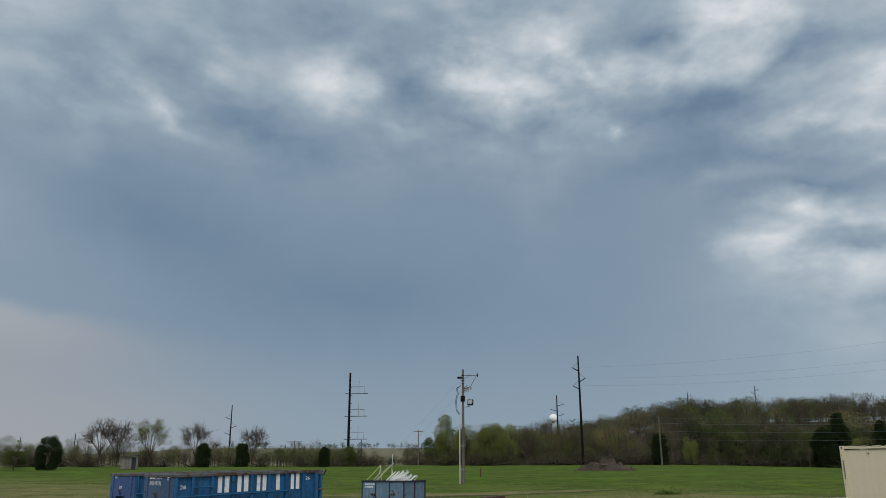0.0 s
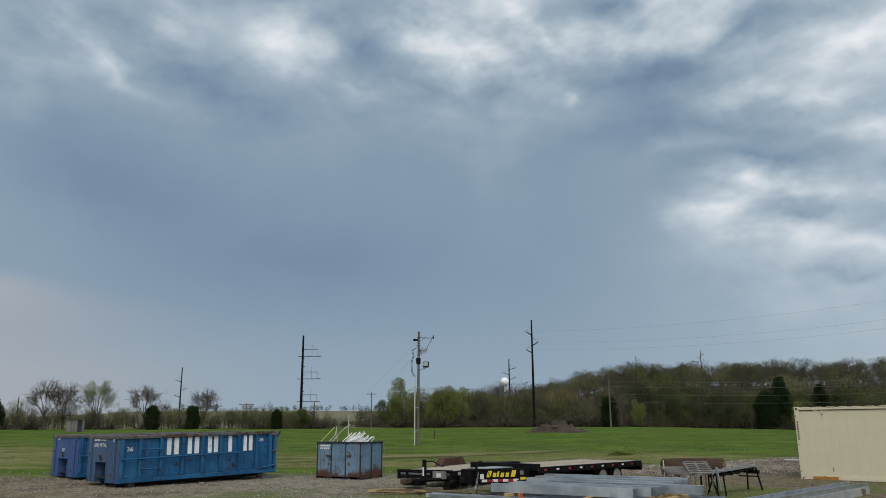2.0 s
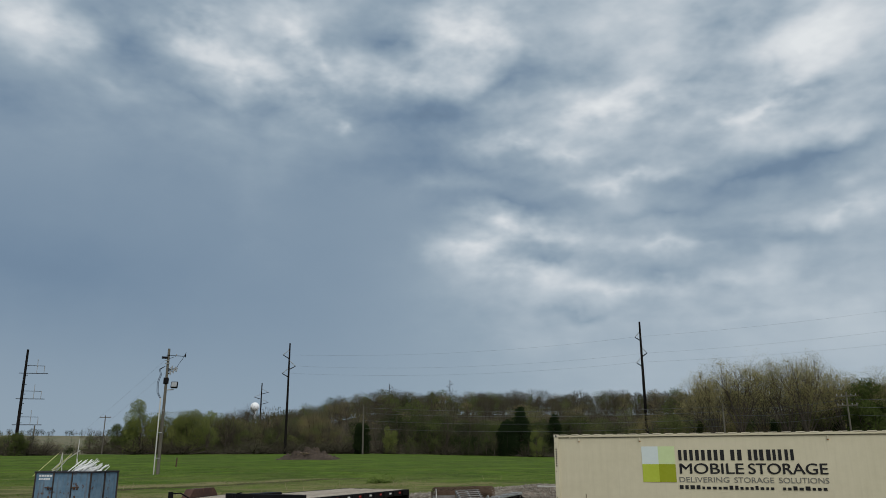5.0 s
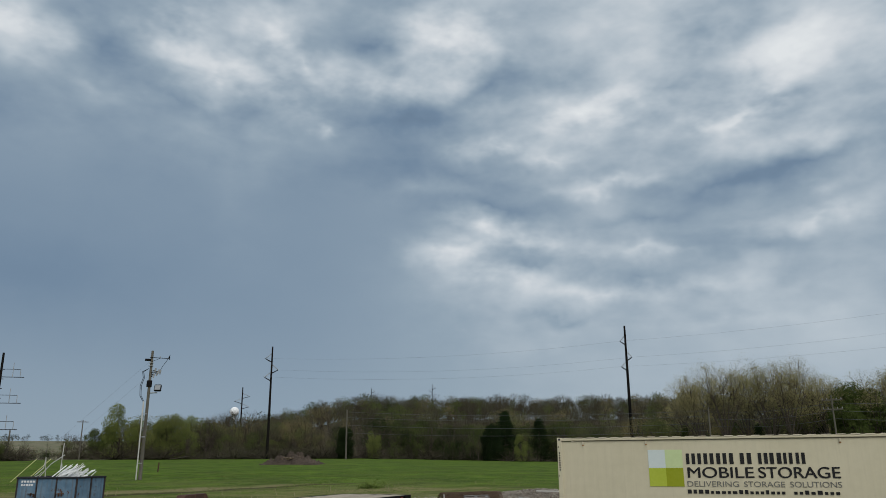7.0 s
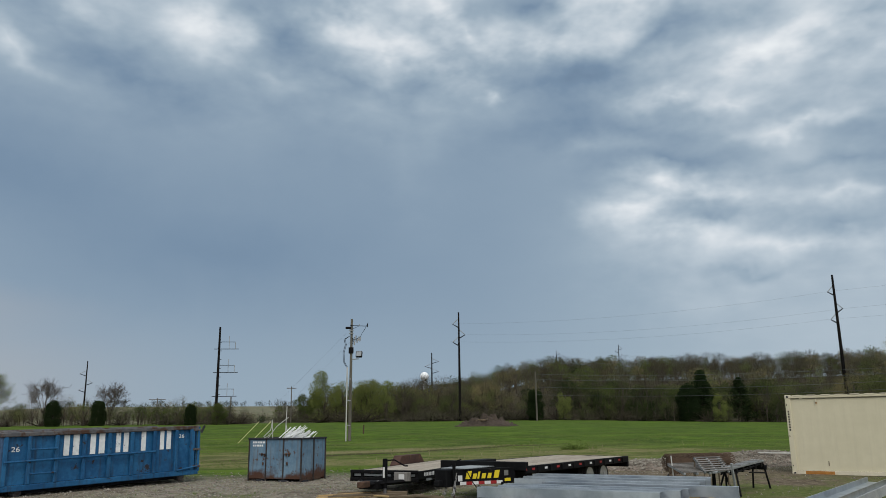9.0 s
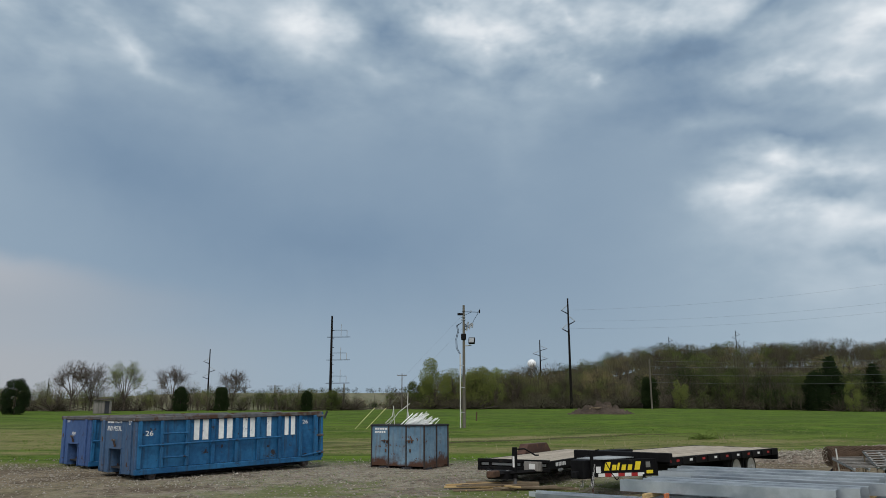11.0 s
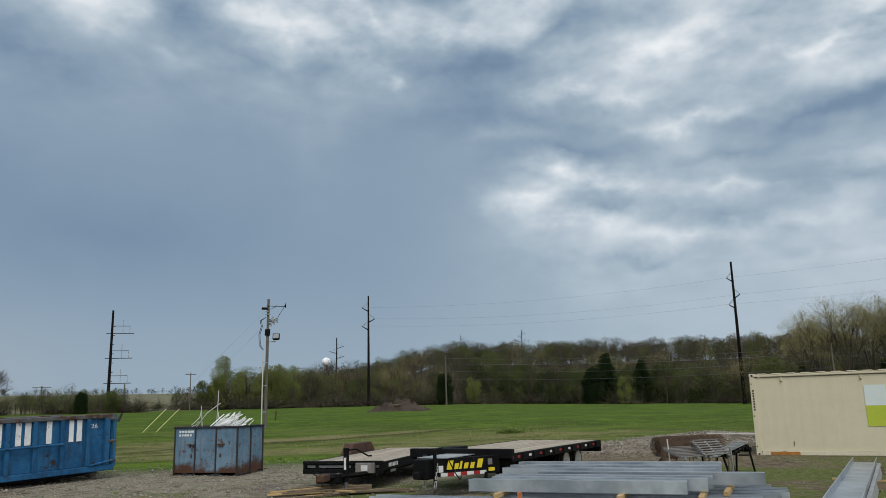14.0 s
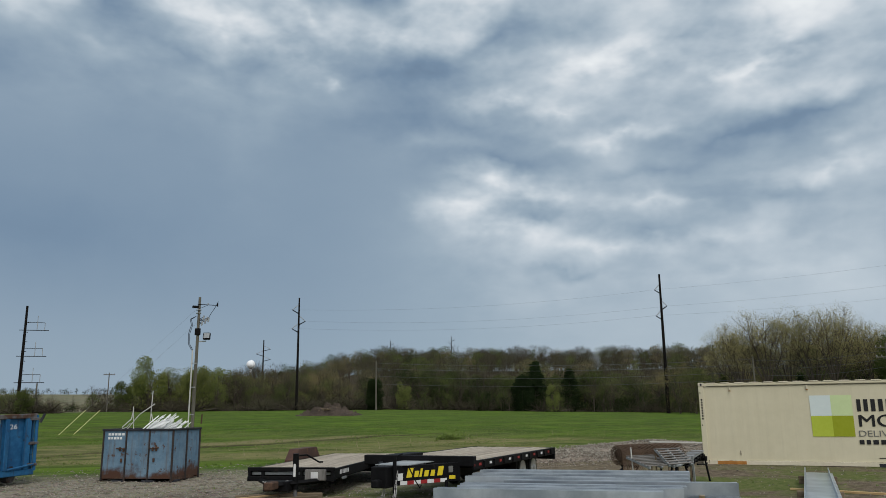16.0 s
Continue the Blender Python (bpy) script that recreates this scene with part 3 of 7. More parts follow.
def part(name, bm, mat, parent=None, label="", smooth=False):
    me = bpy.data.meshes.new(name)
    bm.to_mesh(me)
    bm.free()
    me.materials.append(M[mat] if isinstance(mat, str) else mat)
    if smooth:
        me.shade_smooth()
    ob = new(name, me)
    ob.parent = parent
    return tagged(ob, label)


def again(name, ob, parent, m, label=""):
    """Another object on the same mesh."""
    o = new(name, ob.data)
    o.parent = parent
    o.matrix_local = m
    return tagged(o, label)


def box(bm, x0, x1, y0, y1, z0, z1, bevel=0.0, m=None):
    r = bmesh.ops.create_cube(bm, size=1)
    vs = r["verts"]
    for v in vs:
        v.co = Vector(((x0 + x1) / 2 + v.co.x * (x1 - x0), (y0 + y1) / 2 + v.co.y * (y1 - y0), (z0 + z1) / 2 + v.co.z * (z1 - z0)))
    if bevel:
        es = list({e for v in vs for e in v.link_edges})
        out = bmesh.ops.bevel(bm, geom=es, offset=bevel, segments=1, affect="EDGES")
        vs = list({v for f in out["faces"] for v in f.verts} | {v for v in vs if v.is_valid})
    if m is not None:
        bmesh.ops.transform(bm, matrix=m, verts=vs)
    return vs


def rod(bm, a, b, r0, r1=None, seg=8):
    a, b = Vector(a), Vector(b)
    d = b - a
    m = Matrix.Translation((a + b) / 2) @ d.to_track_quat("Z", "Y").to_matrix().to_4x4()
    bmesh.ops.create_cone(bm, cap_ends=True, segments=seg, radius1=r0, radius2=r0 if r1 is None else r1, depth=d.length, matrix=m)


def prism(bm, pts, depth, m=None):
    """A flat outline in the local x-z plane, given thickness along y."""
    a = [bm.verts.new((x, 0, z)) for x, z in pts]
    b = [bm.verts.new((x, depth, z)) for x, z in pts]
    bm.faces.new(a)
    bm.faces.new(b[::-1])
    k = len(pts)
    for i in range(k):
        bm.faces.new((a[i], b[i], b[(i + 1) % k], a[(i + 1) % k]))
    bmesh.ops.recalc_face_normals(bm, faces=bm.faces)
    if m is not None:
        bmesh.ops.transform(bm, matrix=m, verts=a + b)


def B():
    return bmesh.new()


def one_box(name, dims, mat, parent, bevel=0.0, label="", m=None):
    bm = B()
    box(bm, *dims, bevel=bevel, m=m)
    return part(name, bm, mat, parent, label)


def one_rod(name, a, b, r, mat, parent, label="", r1=None, seg=10):
    bm = B()
    rod(bm, a, b, r, r1, seg)
    return part(name, bm, mat, parent, label, smooth=False)


def lettering(name, text, size, width, mat, parent, m, label="", bold=0.0):
    """Words as thin raised print, fitted to a width."""
    c = bpy.data.curves.new(name, "FONT")
    c.body, c.size, c.extrude, c.offset = text, size, 0.002, bold
    c.align_x, c.align_y = "LEFT", "BOTTOM_BASELINE"
    ob = new(name, c)
    dg = bpy.context.evaluated_depsgraph_get()
    me = bpy.data.meshes.new_from_object(ob.evaluated_get(dg))
    bpy.data.objects.remove(ob)
    xs = [v.co.x for v in me.vertices]
    k = width / (max(xs) - min(xs))
    off = min(xs)
    for v in me.vertices:
        v.co.x = (v.co.x - off) * k
    me.materials.clear()
    me.materials.append(M[mat])
    o = new(name, me)
    o.parent = parent
    o.matrix_local = m
    return tagged(o, label)


def tri_mesh(name, verts, tris, mats, index=None, tint=None):
    me = bpy.data.meshes.new(name)
    verts = np.asarray(verts, np.float32)
    tris = np.asarray(tris, np.int32)
    me.vertices.add(len(verts))
    me.vertices.foreach_set("co", verts.ravel())
    me.loops.add(tris.size)
    me.loops.foreach_set("vertex_index", tris.ravel())
    me.polygons.add(len(tris))
    me.polygons.foreach_set("loop_start", np.arange(0, tris.size, 3, dtype=np.int32))
    for m in mats:
        me.materials.append(M[m])
    if index is not None:
        me.polygons.foreach_set("material_index", np.asarray(index, np.int32))
    if tint is not None:
        at = me.attributes.new("tint", "FLOAT", "POINT")
        at.data.foreach_set("value", np.asarray(tint, np.float32))
    me.update(calc_edges=True)
    return me


# ---------------- ground ----------------
def rise(x, y):
    """Height of the ground: a level yard, a field that climbs gently, a wooded hill and far pasture."""
    r = np.hypot(x, y)
    a = np.degrees(np.arctan2(x, y))
    # the field climbs less towards one side
    z = 0.0165 * np.interp(a, [17, 28, 38, 60], [1.0, 0.66, 0.45, 0.40]) * np.clip(np.where(y > 0, r, 0) - 27, 0, 135)
    hill = np.clip((a - 4) / 14, 0, 1)
    hill = hill * hill * (3 - 2 * hill)
    u = np.clip((r - 172) / 190, 0, 1)
    z = z + np.where(y > 0, hill * 17.4 * u * u * (3 - 2 * u), 0)
    w = np.clip((r - 420) / 700, 0, 1)
    z = z + np.where(y > 0, (1 - hill) * 24.0 * w * w * (3 - 2 * w) * np.clip((a + 40) / 24, 0.25, 1), 0)
    z = z + 0.05 * np.sin(x * 0.9 + 1.3) * np.sin(y * 0.7) * np.clip((r - 30) / 30, 0.15, 1)
    return z


def ground_z(x, y):
    return float(rise(np.array(float(x)), np.array(float(y))))


def build_ground():
    radii = np.concatenate([[0.0], np.linspace(3, 60, 58), np.geomspace(62, 3500, 70)])
    na = 240
    ang = np.linspace(0, 2 * np.pi, na, endpoint=False)
    R, A = np.meshgrid(radii[1:], ang, indexing="ij")
    X, Y = R * np.sin(A), R * np.cos(A)
    V = np.c_[X.ravel(), Y.ravel(), rise(X, Y).ravel()]
    V = np.vstack([[0, 0, 0], V])
    nr = len(radii) - 1
    i = np.arange(nr - 1)[:, None] * na + np.arange(na)[None] + 1
    j = np.arange(nr - 1)[:, None] * na + (np.arange(na)[None] + 1) % na + 1
    T = [np.stack([i, j, i + na], -1).reshape(-1, 3), np.stack([j, j + na, i + na], -1).reshape(-1, 3)]
    k = np.arange(na)
    T.append(np.stack([np.zeros(na, int), (k + 1) % na + 1, k + 1], -1))
    T = np.vstack(T)[:, ::-1]
    me = tri_mesh("ground", V, T, ["ground"])
    me.shade_smooth()
    # faces look up
    if me.polygons[0].normal.z < 0:
        me.flip_normals()
    g = new("ground", me)
    tagged(g, "gravel yard running into a green spring field with dry patches", "ground", kind="structure")


build_ground()

SIDE = pose(0, 0, 0, 90, 0, 0)          # print on a face that looks along -y
ENDM = Matrix(((0, 0, -1, 0), (-1, 0, 0, 0), (0, 1, 0, 0), (0, 0, 0, 1)))  # print on a face that looks along -x


# ---------------- roll-off dumpsters ----------------
def dumpster(at, yaw, tilt, label, end_paint, lettered):
    L, W, H = 6.07, 2.44, 1.53
    d = thing("rolloff_dumpster", at, yaw, tilt, label, "dumpster", "roll-off dumpsters in the yard")
    side = one_box("side_panel", (0.06, L - 0.12, 0.04, 0.08, 0.16, H - 0.10), "blue", d)
    again("side_panel", side, d, pose(0, W - 0.12, 0))
    bm = B()
    box(bm, 0.06, L - 0.06, 0.08, W - 0.08, 0.13, 0.17)
    part("floor", bm, "dark_steel_and_shade", d)
    # front end with the hoist pocket
    bm = B()
    box(bm, 0, 0.06, 0.0, 0.88, 0.0, H - 0.08, 0.012)
    box(bm, 0, 0.06, 1.72, W, 0.0, H - 0.08, 0.012)
    box(bm, 0, 0.06, 0.88, 1.72, 0.66, H - 0.08)
    end = part("front_panel", bm, end_paint, d, "faded and rust-streaked front panel")
    bm = B()
    for y0, y1 in ((0.84, 0.88), (1.72, 1.76)):
        box(bm, -0.03, 0.5, y0, y1, 0.0, 0.68)
    box(bm, -0.03, 0.5, 0.84, 1.76, 0.66, 0.70)
    part("pocket_frame", bm, end_paint, end)
    one_box("pocket_back", (0.5, 0.52, 0.84, 1.76, 0.0, 0.7), "dark_steel_and_shade", end)
    bm = B()
    rod(bm, (-0.02, 1.3, 0.72), (-0.08, 1.3, 0.9), 0.03)
    rod(bm, (-0.08, 1.22, 0.9), (-0.08, 1.38, 0.9), 0.03)
    part("pull_hook", bm, "rail", end)
    for y in (0.30, 2.14):
        one_box("end_stiffener", (-0.05, 0.0, y - 0.07, y + 0.07, 0.02, H - 0.10), end_paint, end, 0.01)
    # rear door, its post and hinges
    one_box("rear_door", (L - 0.08, L - 0.02, 0.02, W - 0.02, 0.14, H - 0.06), "blue", d, 0.012)
    one_rod("hinge_post", (L, -0.02, 0.10), (L, -0.02, H - 0.04), 0.045, "blue", d)
    for z in (0.22, 0.75, 1.36):
        one_box("hinge", (L - 0.22, L + 0.06, -0.07, 0.03, z, z + 0.07), "rail", d, 0.01)
    one_rod("latch_handle", (L + 0.05, -0.08, 1.30), (L + 0.14, -0.12, 1.52), 0.035, "dark_steel_and_shade", d)
    # rails
    bm = B()
    box(bm, -0.03, L + 0.02, -0.05, 0.09, H - 0.12, H, 0.02)
    box(bm, -0.03, L + 0.02, W - 0.09, W + 0.05, H - 0.12, H, 0.02)
    box(bm, -0.03, 0.11, 0.09, W - 0.09, H - 0.12, H, 0.02)
    part("top_rail", bm, "rail", d, "dented and rusted top rail")
    r = one_box("bottom_rail", (0.0, L, -0.04, 0.10, 0.0, 0.15), "blue", d, 0.015)
    again("bottom_rail", r, d, pose(0, W - 0.06, 0))
    # uprights
    rb = one_box("rib", (-0.055, 0.055, -0.05, 0.04, 0.15, H - 0.12), "blue", d, 0.012)
    rb.location.x = 0.10
    for x in (0.72, 1.46, 2.25, 3.01, 3.73, 4.48, 5.25):
        again("rib", rb, d, pose(x, 0, 0))
    for x in (0.10, 0.72, 1.46, 2.25, 3.01, 3.73, 4.48, 5.25):
        again("rib", rb, d, pose(x, W, 0, 0, 0, 180))
    one_box("corner_post", (L - 0.32, L - 0.16, -0.05, 0.04, 0.15, H - 0.12), "blue", d, 0.012)
    one_rod("side_rail", (0.06, -0.07, 0.76), (4.5, -0.07, 0.80), 0.028, "blue", d)
    for z in (1.06, 0.42):
        one_rod("ladder_rung", (0.74, -0.07, z), (1.45, -0.07, z), 0.024, "blue", d)
    one_rod("tie_bar", (5.28, -0.06, 0.17), (L - 0.05, -0.06, 0.26), 0.026, "blue", d)
    # rollers
    for x, y in ((0.55, 0.25), (0.55, W - 0.25), (5.55, 0.25), (5.55, W - 0.25)):
        bm = B()
        rod(bm, (x, y - 0.12, -0.06), (x, y + 0.12, -0.06), 0.11, seg=16)
        part("roller", bm, "rail", d)
        one_box("roller_bracket", (x - 0.09, x + 0.09, y - 0.16, y - 0.13, -0.06, 0.02), "rail", d)
    one_box("skid", (0.3, L - 0.3, 0.65, 0.80, -0.14, 0.13), "dark_steel_and_shade", d)
    one_box("skid", (0.3, L - 0.3, W - 0.8, W - 0.65, -0.14, 0.13), "dark_steel_and_shade", d)
    if lettered:
        # big stencilled marks between the uprights, as plain bars
        for x0, w, gap in ((1.68, 0.44, 0.2), (2.45, 0.44, 0.24), (3.24, 0.40, 0.18), (4.06, 0.15, 0), (4.70, 0.38, 0.2)):
            bm = B()
            if gap:
                box(bm, x0, x0 + w * 0.36, 0.028, 0.036, 0.84, 1.41)
                box(bm, x0 + w * 0.60, x0 + w, 0.028, 0.036, 0.84, 1.41)
            else:
                box(bm, x0, x0 + w, 0.028, 0.036, 0.84, 1.41)
            part("stencil_bar", bm, "white_paint", d, "worn white stencil paint")
        lettering("unit_number", "26", 0.19, 0.22, "white_paint", d, pose(0.27, 0.034, 1.02) @ SIDE, "white stencilled unit number")
        lettering("unit_number", "26", 0.17, 0.20, "white_paint", d, pose(5.36, 0.034, 1.16) @ SIDE, "white stencilled unit number")
        lettering("stencil_word", "AND", 0.19, 0.36, "white_paint", end, pose(-0.004, 1.95, 1.15) @ ENDM, "worn white stencilled word")
        lettering("stencil_word", "METAL", 0.19, 0.54, "white_paint", end, pose(-0.004, 1.51, 1.15) @ ENDM, "worn white stencilled word")
        bm = B()
        box(bm, -0.006, -0.002, 1.50, 1.95, 1.36, 1.50)
        part("stencil_bar", bm, "white_paint", end)
        lettering("stencil_word", "IRON", 0.19, 0.46, "white_paint", end, pose(-0.004, 1.42, 1.36) @ ENDM)
        lettering("unit_number", "27", 0.15, 0.17, "white_paint", end, pose(-0.056, 0.38, 1.33) @ ENDM)
    else:
        lettering("unit_number", "509", 0.17, 0.28, "white_paint", end, pose(-0.004, 1.5, 0.92) @ ENDM)
        lettering("unit_number", "509", 0.13, 0.24, "white_paint", end, pose(-0.004, 2.0, 1.33) @ ENDM)
    return d


dumpster((-9.094, 27.569, 0.177), 42.65, -1.3, "blue roll-off dumpster with worn white stencil marks on gravel", "blue_faded", True)
dumpster((-11.72, 31.0, 0.19), 42.9, -0.9, "second blue roll-off dumpster parked close behind the first", "blue_violet", False)


# ---------------- scrap bin ----------------
def scrap_bin():
    W, D, H = 2.00, 1.42, 1.37
    b = thing("scrap_bin", (-3.009, 31.59, 0.051), -32.97, 0, "weathered blue steel scrap bin with rusted base on gravel", "scrap bin")
    for i in range(3):
        x0 = i * W / 3
        one_box("front_panel", (x0 + 0.02, x0 + W / 3 - 0.02, 0.0, 0.03, 0.10, H - 0.05), "bin_blue", b)
    for x in (0.0, W / 3, 2 * W / 3, W):
        one_box("front_post", (x - 0.018, x + 0.018, -0.03, 0.03, 0.0, H), "bin_seam", b, 0.006)
    for i in range(2):
        y0 = i * D / 2
        one_box("side_panel", (W - 0.03, W, y0 + 0.03, y0 + D / 2, 0.10, H - 0.05), "bin_blue", b)
    one_box("side_base_band", (W - 0.03, W + 0.012, 0.04, D - 0.25, 0.05, 0.14), "rust", b)
    for y in (D / 2, D):
        one_box("side_post", (W - 0.02, W + 0.03, y - 0.025, y + 0.025, 0.0, H), "bin_seam", b, 0.006)
    one_box("rear_panel", (0.0, W, D - 0.03, D, 0.05, H - 0.05), "bin_blue", b)
    one_box("blind_side_panel", (0.0, 0.03, 0.03, D - 0.03, 0.05, H - 0.05), "bin_blue", b)
    one_box("floor", (0.03, W - 0.03, 0.03, D - 0.03, 0.12, 0.15), "dark_steel_and_shade", b)
    for dims in ((-0.04, W + 0.04, -0.04, 0.04, H - 0.05, H), (-0.04, W + 0.04, D - 0.04, D + 0.04, H - 0.05, H),
                 (-0.04, 0.04, 0.04, D - 0.04, H - 0.05, H), (W - 0.04, W + 0.04, 0.04, D - 0.04, H - 0.05, H)):
        one_box("top_rim", dims, "dark_steel_and_shade", b, 0.008)
    # solid dark blocks paint the shade of the fork openings
    for x in (0.5, 1.35):
        one_box("fork_shoe", (x - 0.16, x + 0.16, -0.035, 0.2, -0.02, 0.07), "dark_steel_and_shade", b)
    one_box("fork_shoe", (W - 0.1, W + 0.035, 0.1, 0.4, -0.02, 0.07), "dark_steel_and_shade", b)
    # latches and hinge marks
    for x, z in ((0.48, 0.84), (0.58, 0.82), (1.42, 0.84), (1.52, 0.84), (0.53, 0.55), (1.46, 0.56)):
        one_box("latch", (x, x + 0.05, -0.03, 0.0, z - 0.04, z + 0.06), "rust", b, 0.006)
    one_rod("latch_bar", (0.40, -0.03, 0.87), (0.64, -0.03, 0.86), 0.014, "rust", b)
    one_rod("latch_bar", (1.36, -0.03, 0.87), (1.62, -0.03, 0.88), 0.014, "rust", b)
    for i, w in enumerate((0.42, 0.38)):
        bm = B()
        x = 0.13
        rng = random.Random(3 + i)
        while x < 0.13 + w:
            s = rng.uniform(0.05, 0.1)
            box(bm, x, x + s, -0.004, 0.0, 1.20 - i * 0.10, 1.26 - i * 0.10)
            x += s + 0.025
        part("stencil_line", bm, "white_paint", b, "small faded white stencil line")
    return b


BIN = scrap_bin()


def strip(bm, pts, w, t, up):
    """A bent flat strip through points."""
    up = Vector(up)
    rings = []
    for i, p in enumerate(pts):
        a, c = Vector(pts[max(i - 1, 0)]), Vector(pts[min(i + 1, len(pts) - 1)])
        d = (c - a).normalized()
        s = d.cross(up).normalized() * w / 2
        n = s.cross(d).normalized() * t / 2
        rings.append([bm.verts.new(Vector(p) + q) for q in (s + n, s - n, -s - n, -s + n)])
    for r, q in zip(rings, rings[1:]):
        for k in range(4):
            bm.faces.new((r[k], r[(k + 1) % 4], q[(k + 1) % 4], q[k]))
    bm.faces.new(rings[0][::-1])
    bm.faces.new(rings[-1])


def scrap_heap():
    rng = random.Random(11)
    base = BIN.matrix_world
    # one loose strip at a time, each a thing of its own lying in the bin
    for i in range(64):
        bm = B()
        if i < 34:
            x, y = rng.uniform(0.78, 1.14), rng.uniform(0.2, 1.0)
            ln, lean, a = rng.uniform(0.40, 0.78), rng.uniform(0.45, 0.85), rng.uniform(-0.15, 0.35)
            z0, bow = rng.uniform(1.20, 1.34), rng.uniform(-0.03, 0.03)
        else:
            x, y = rng.uniform(1.15, 1.74), rng.uniform(0.25, 1.2)
            ln, lean, a = rng.uniform(0.24, 0.48), rng.uniform(0.7, 1.2), rng.uniform(-0.3, 0.5)
            z0, bow = 1.36 - 0.22 * (x - 1.0) + rng.uniform(-0.1, 0.0), rng.uniform(0.0, 0.10)
        dx, dy, dz = ln * math.cos(lean) * math.cos(a), ln * math.cos(lean) * math.sin(a), ln * math.sin(lean)
        pts = []
        for k in range(6):
            f = k / 5
            pts.append((x + dx * f - bow * math.sin(f * 3.1), y + dy * f, z0 + dz * f - (0.10 * f ** 3 if i % 4 == 0 else 0.0)))
        pts = [(min(max(p[0], 0.1), 1.88), min(max(p[1], 0.1), 1.3), max(p[2], 0.2)) for p in pts]
        strip(bm, pts, rng.uniform(0.018, 0.05), 0.006, (rng.uniform(-.4, .4), -0.9, 0.6))
        o = part("scrap_strip", bm, "scrap")
        o.matrix_world = base
        tagged(o, "bent white sheet-metal trim strip thrown into the bin", "scrap metal", "white scrap strips in the bin")
    for pts in (((0.50, 0.6, 1.0), (0.46, 0.6, 1.5), (0.42, 0.6, 1.95)), ((0.80, 0.8, 0.9), (0.84, 0.8, 1.8), (0.86, 0.8, 2.38)),
                ((0.30, 0.5, 1.30), (0.62, 0.6, 1.74), (1.0, 0.7, 2.02)), ((0.25, 0.4, 1.40), (0.45, 0.5, 1.62), (0.50, 0.5, 1.9)),
                ((0.15, 0.5, 1.34), (0.32, 0.5, 1.40), (0.42, 0.5, 1.50)), ((0.86, 0.8, 1.75), (0.95, 0.7, 1.62), (1.1, 0.6, 1.5))):
        bm = B()
        for p, q in zip(pts, pts[1:]):
            rod(bm, p, q, 0.013, seg=6)
        o = part("scrap_rod", bm, "pvc")
        o.matrix_world = base
        tagged(o, "thin pale bent metal rod sticking out of the bin", "scrap metal", "thin scrap rods in the bin")


scrap_heap()


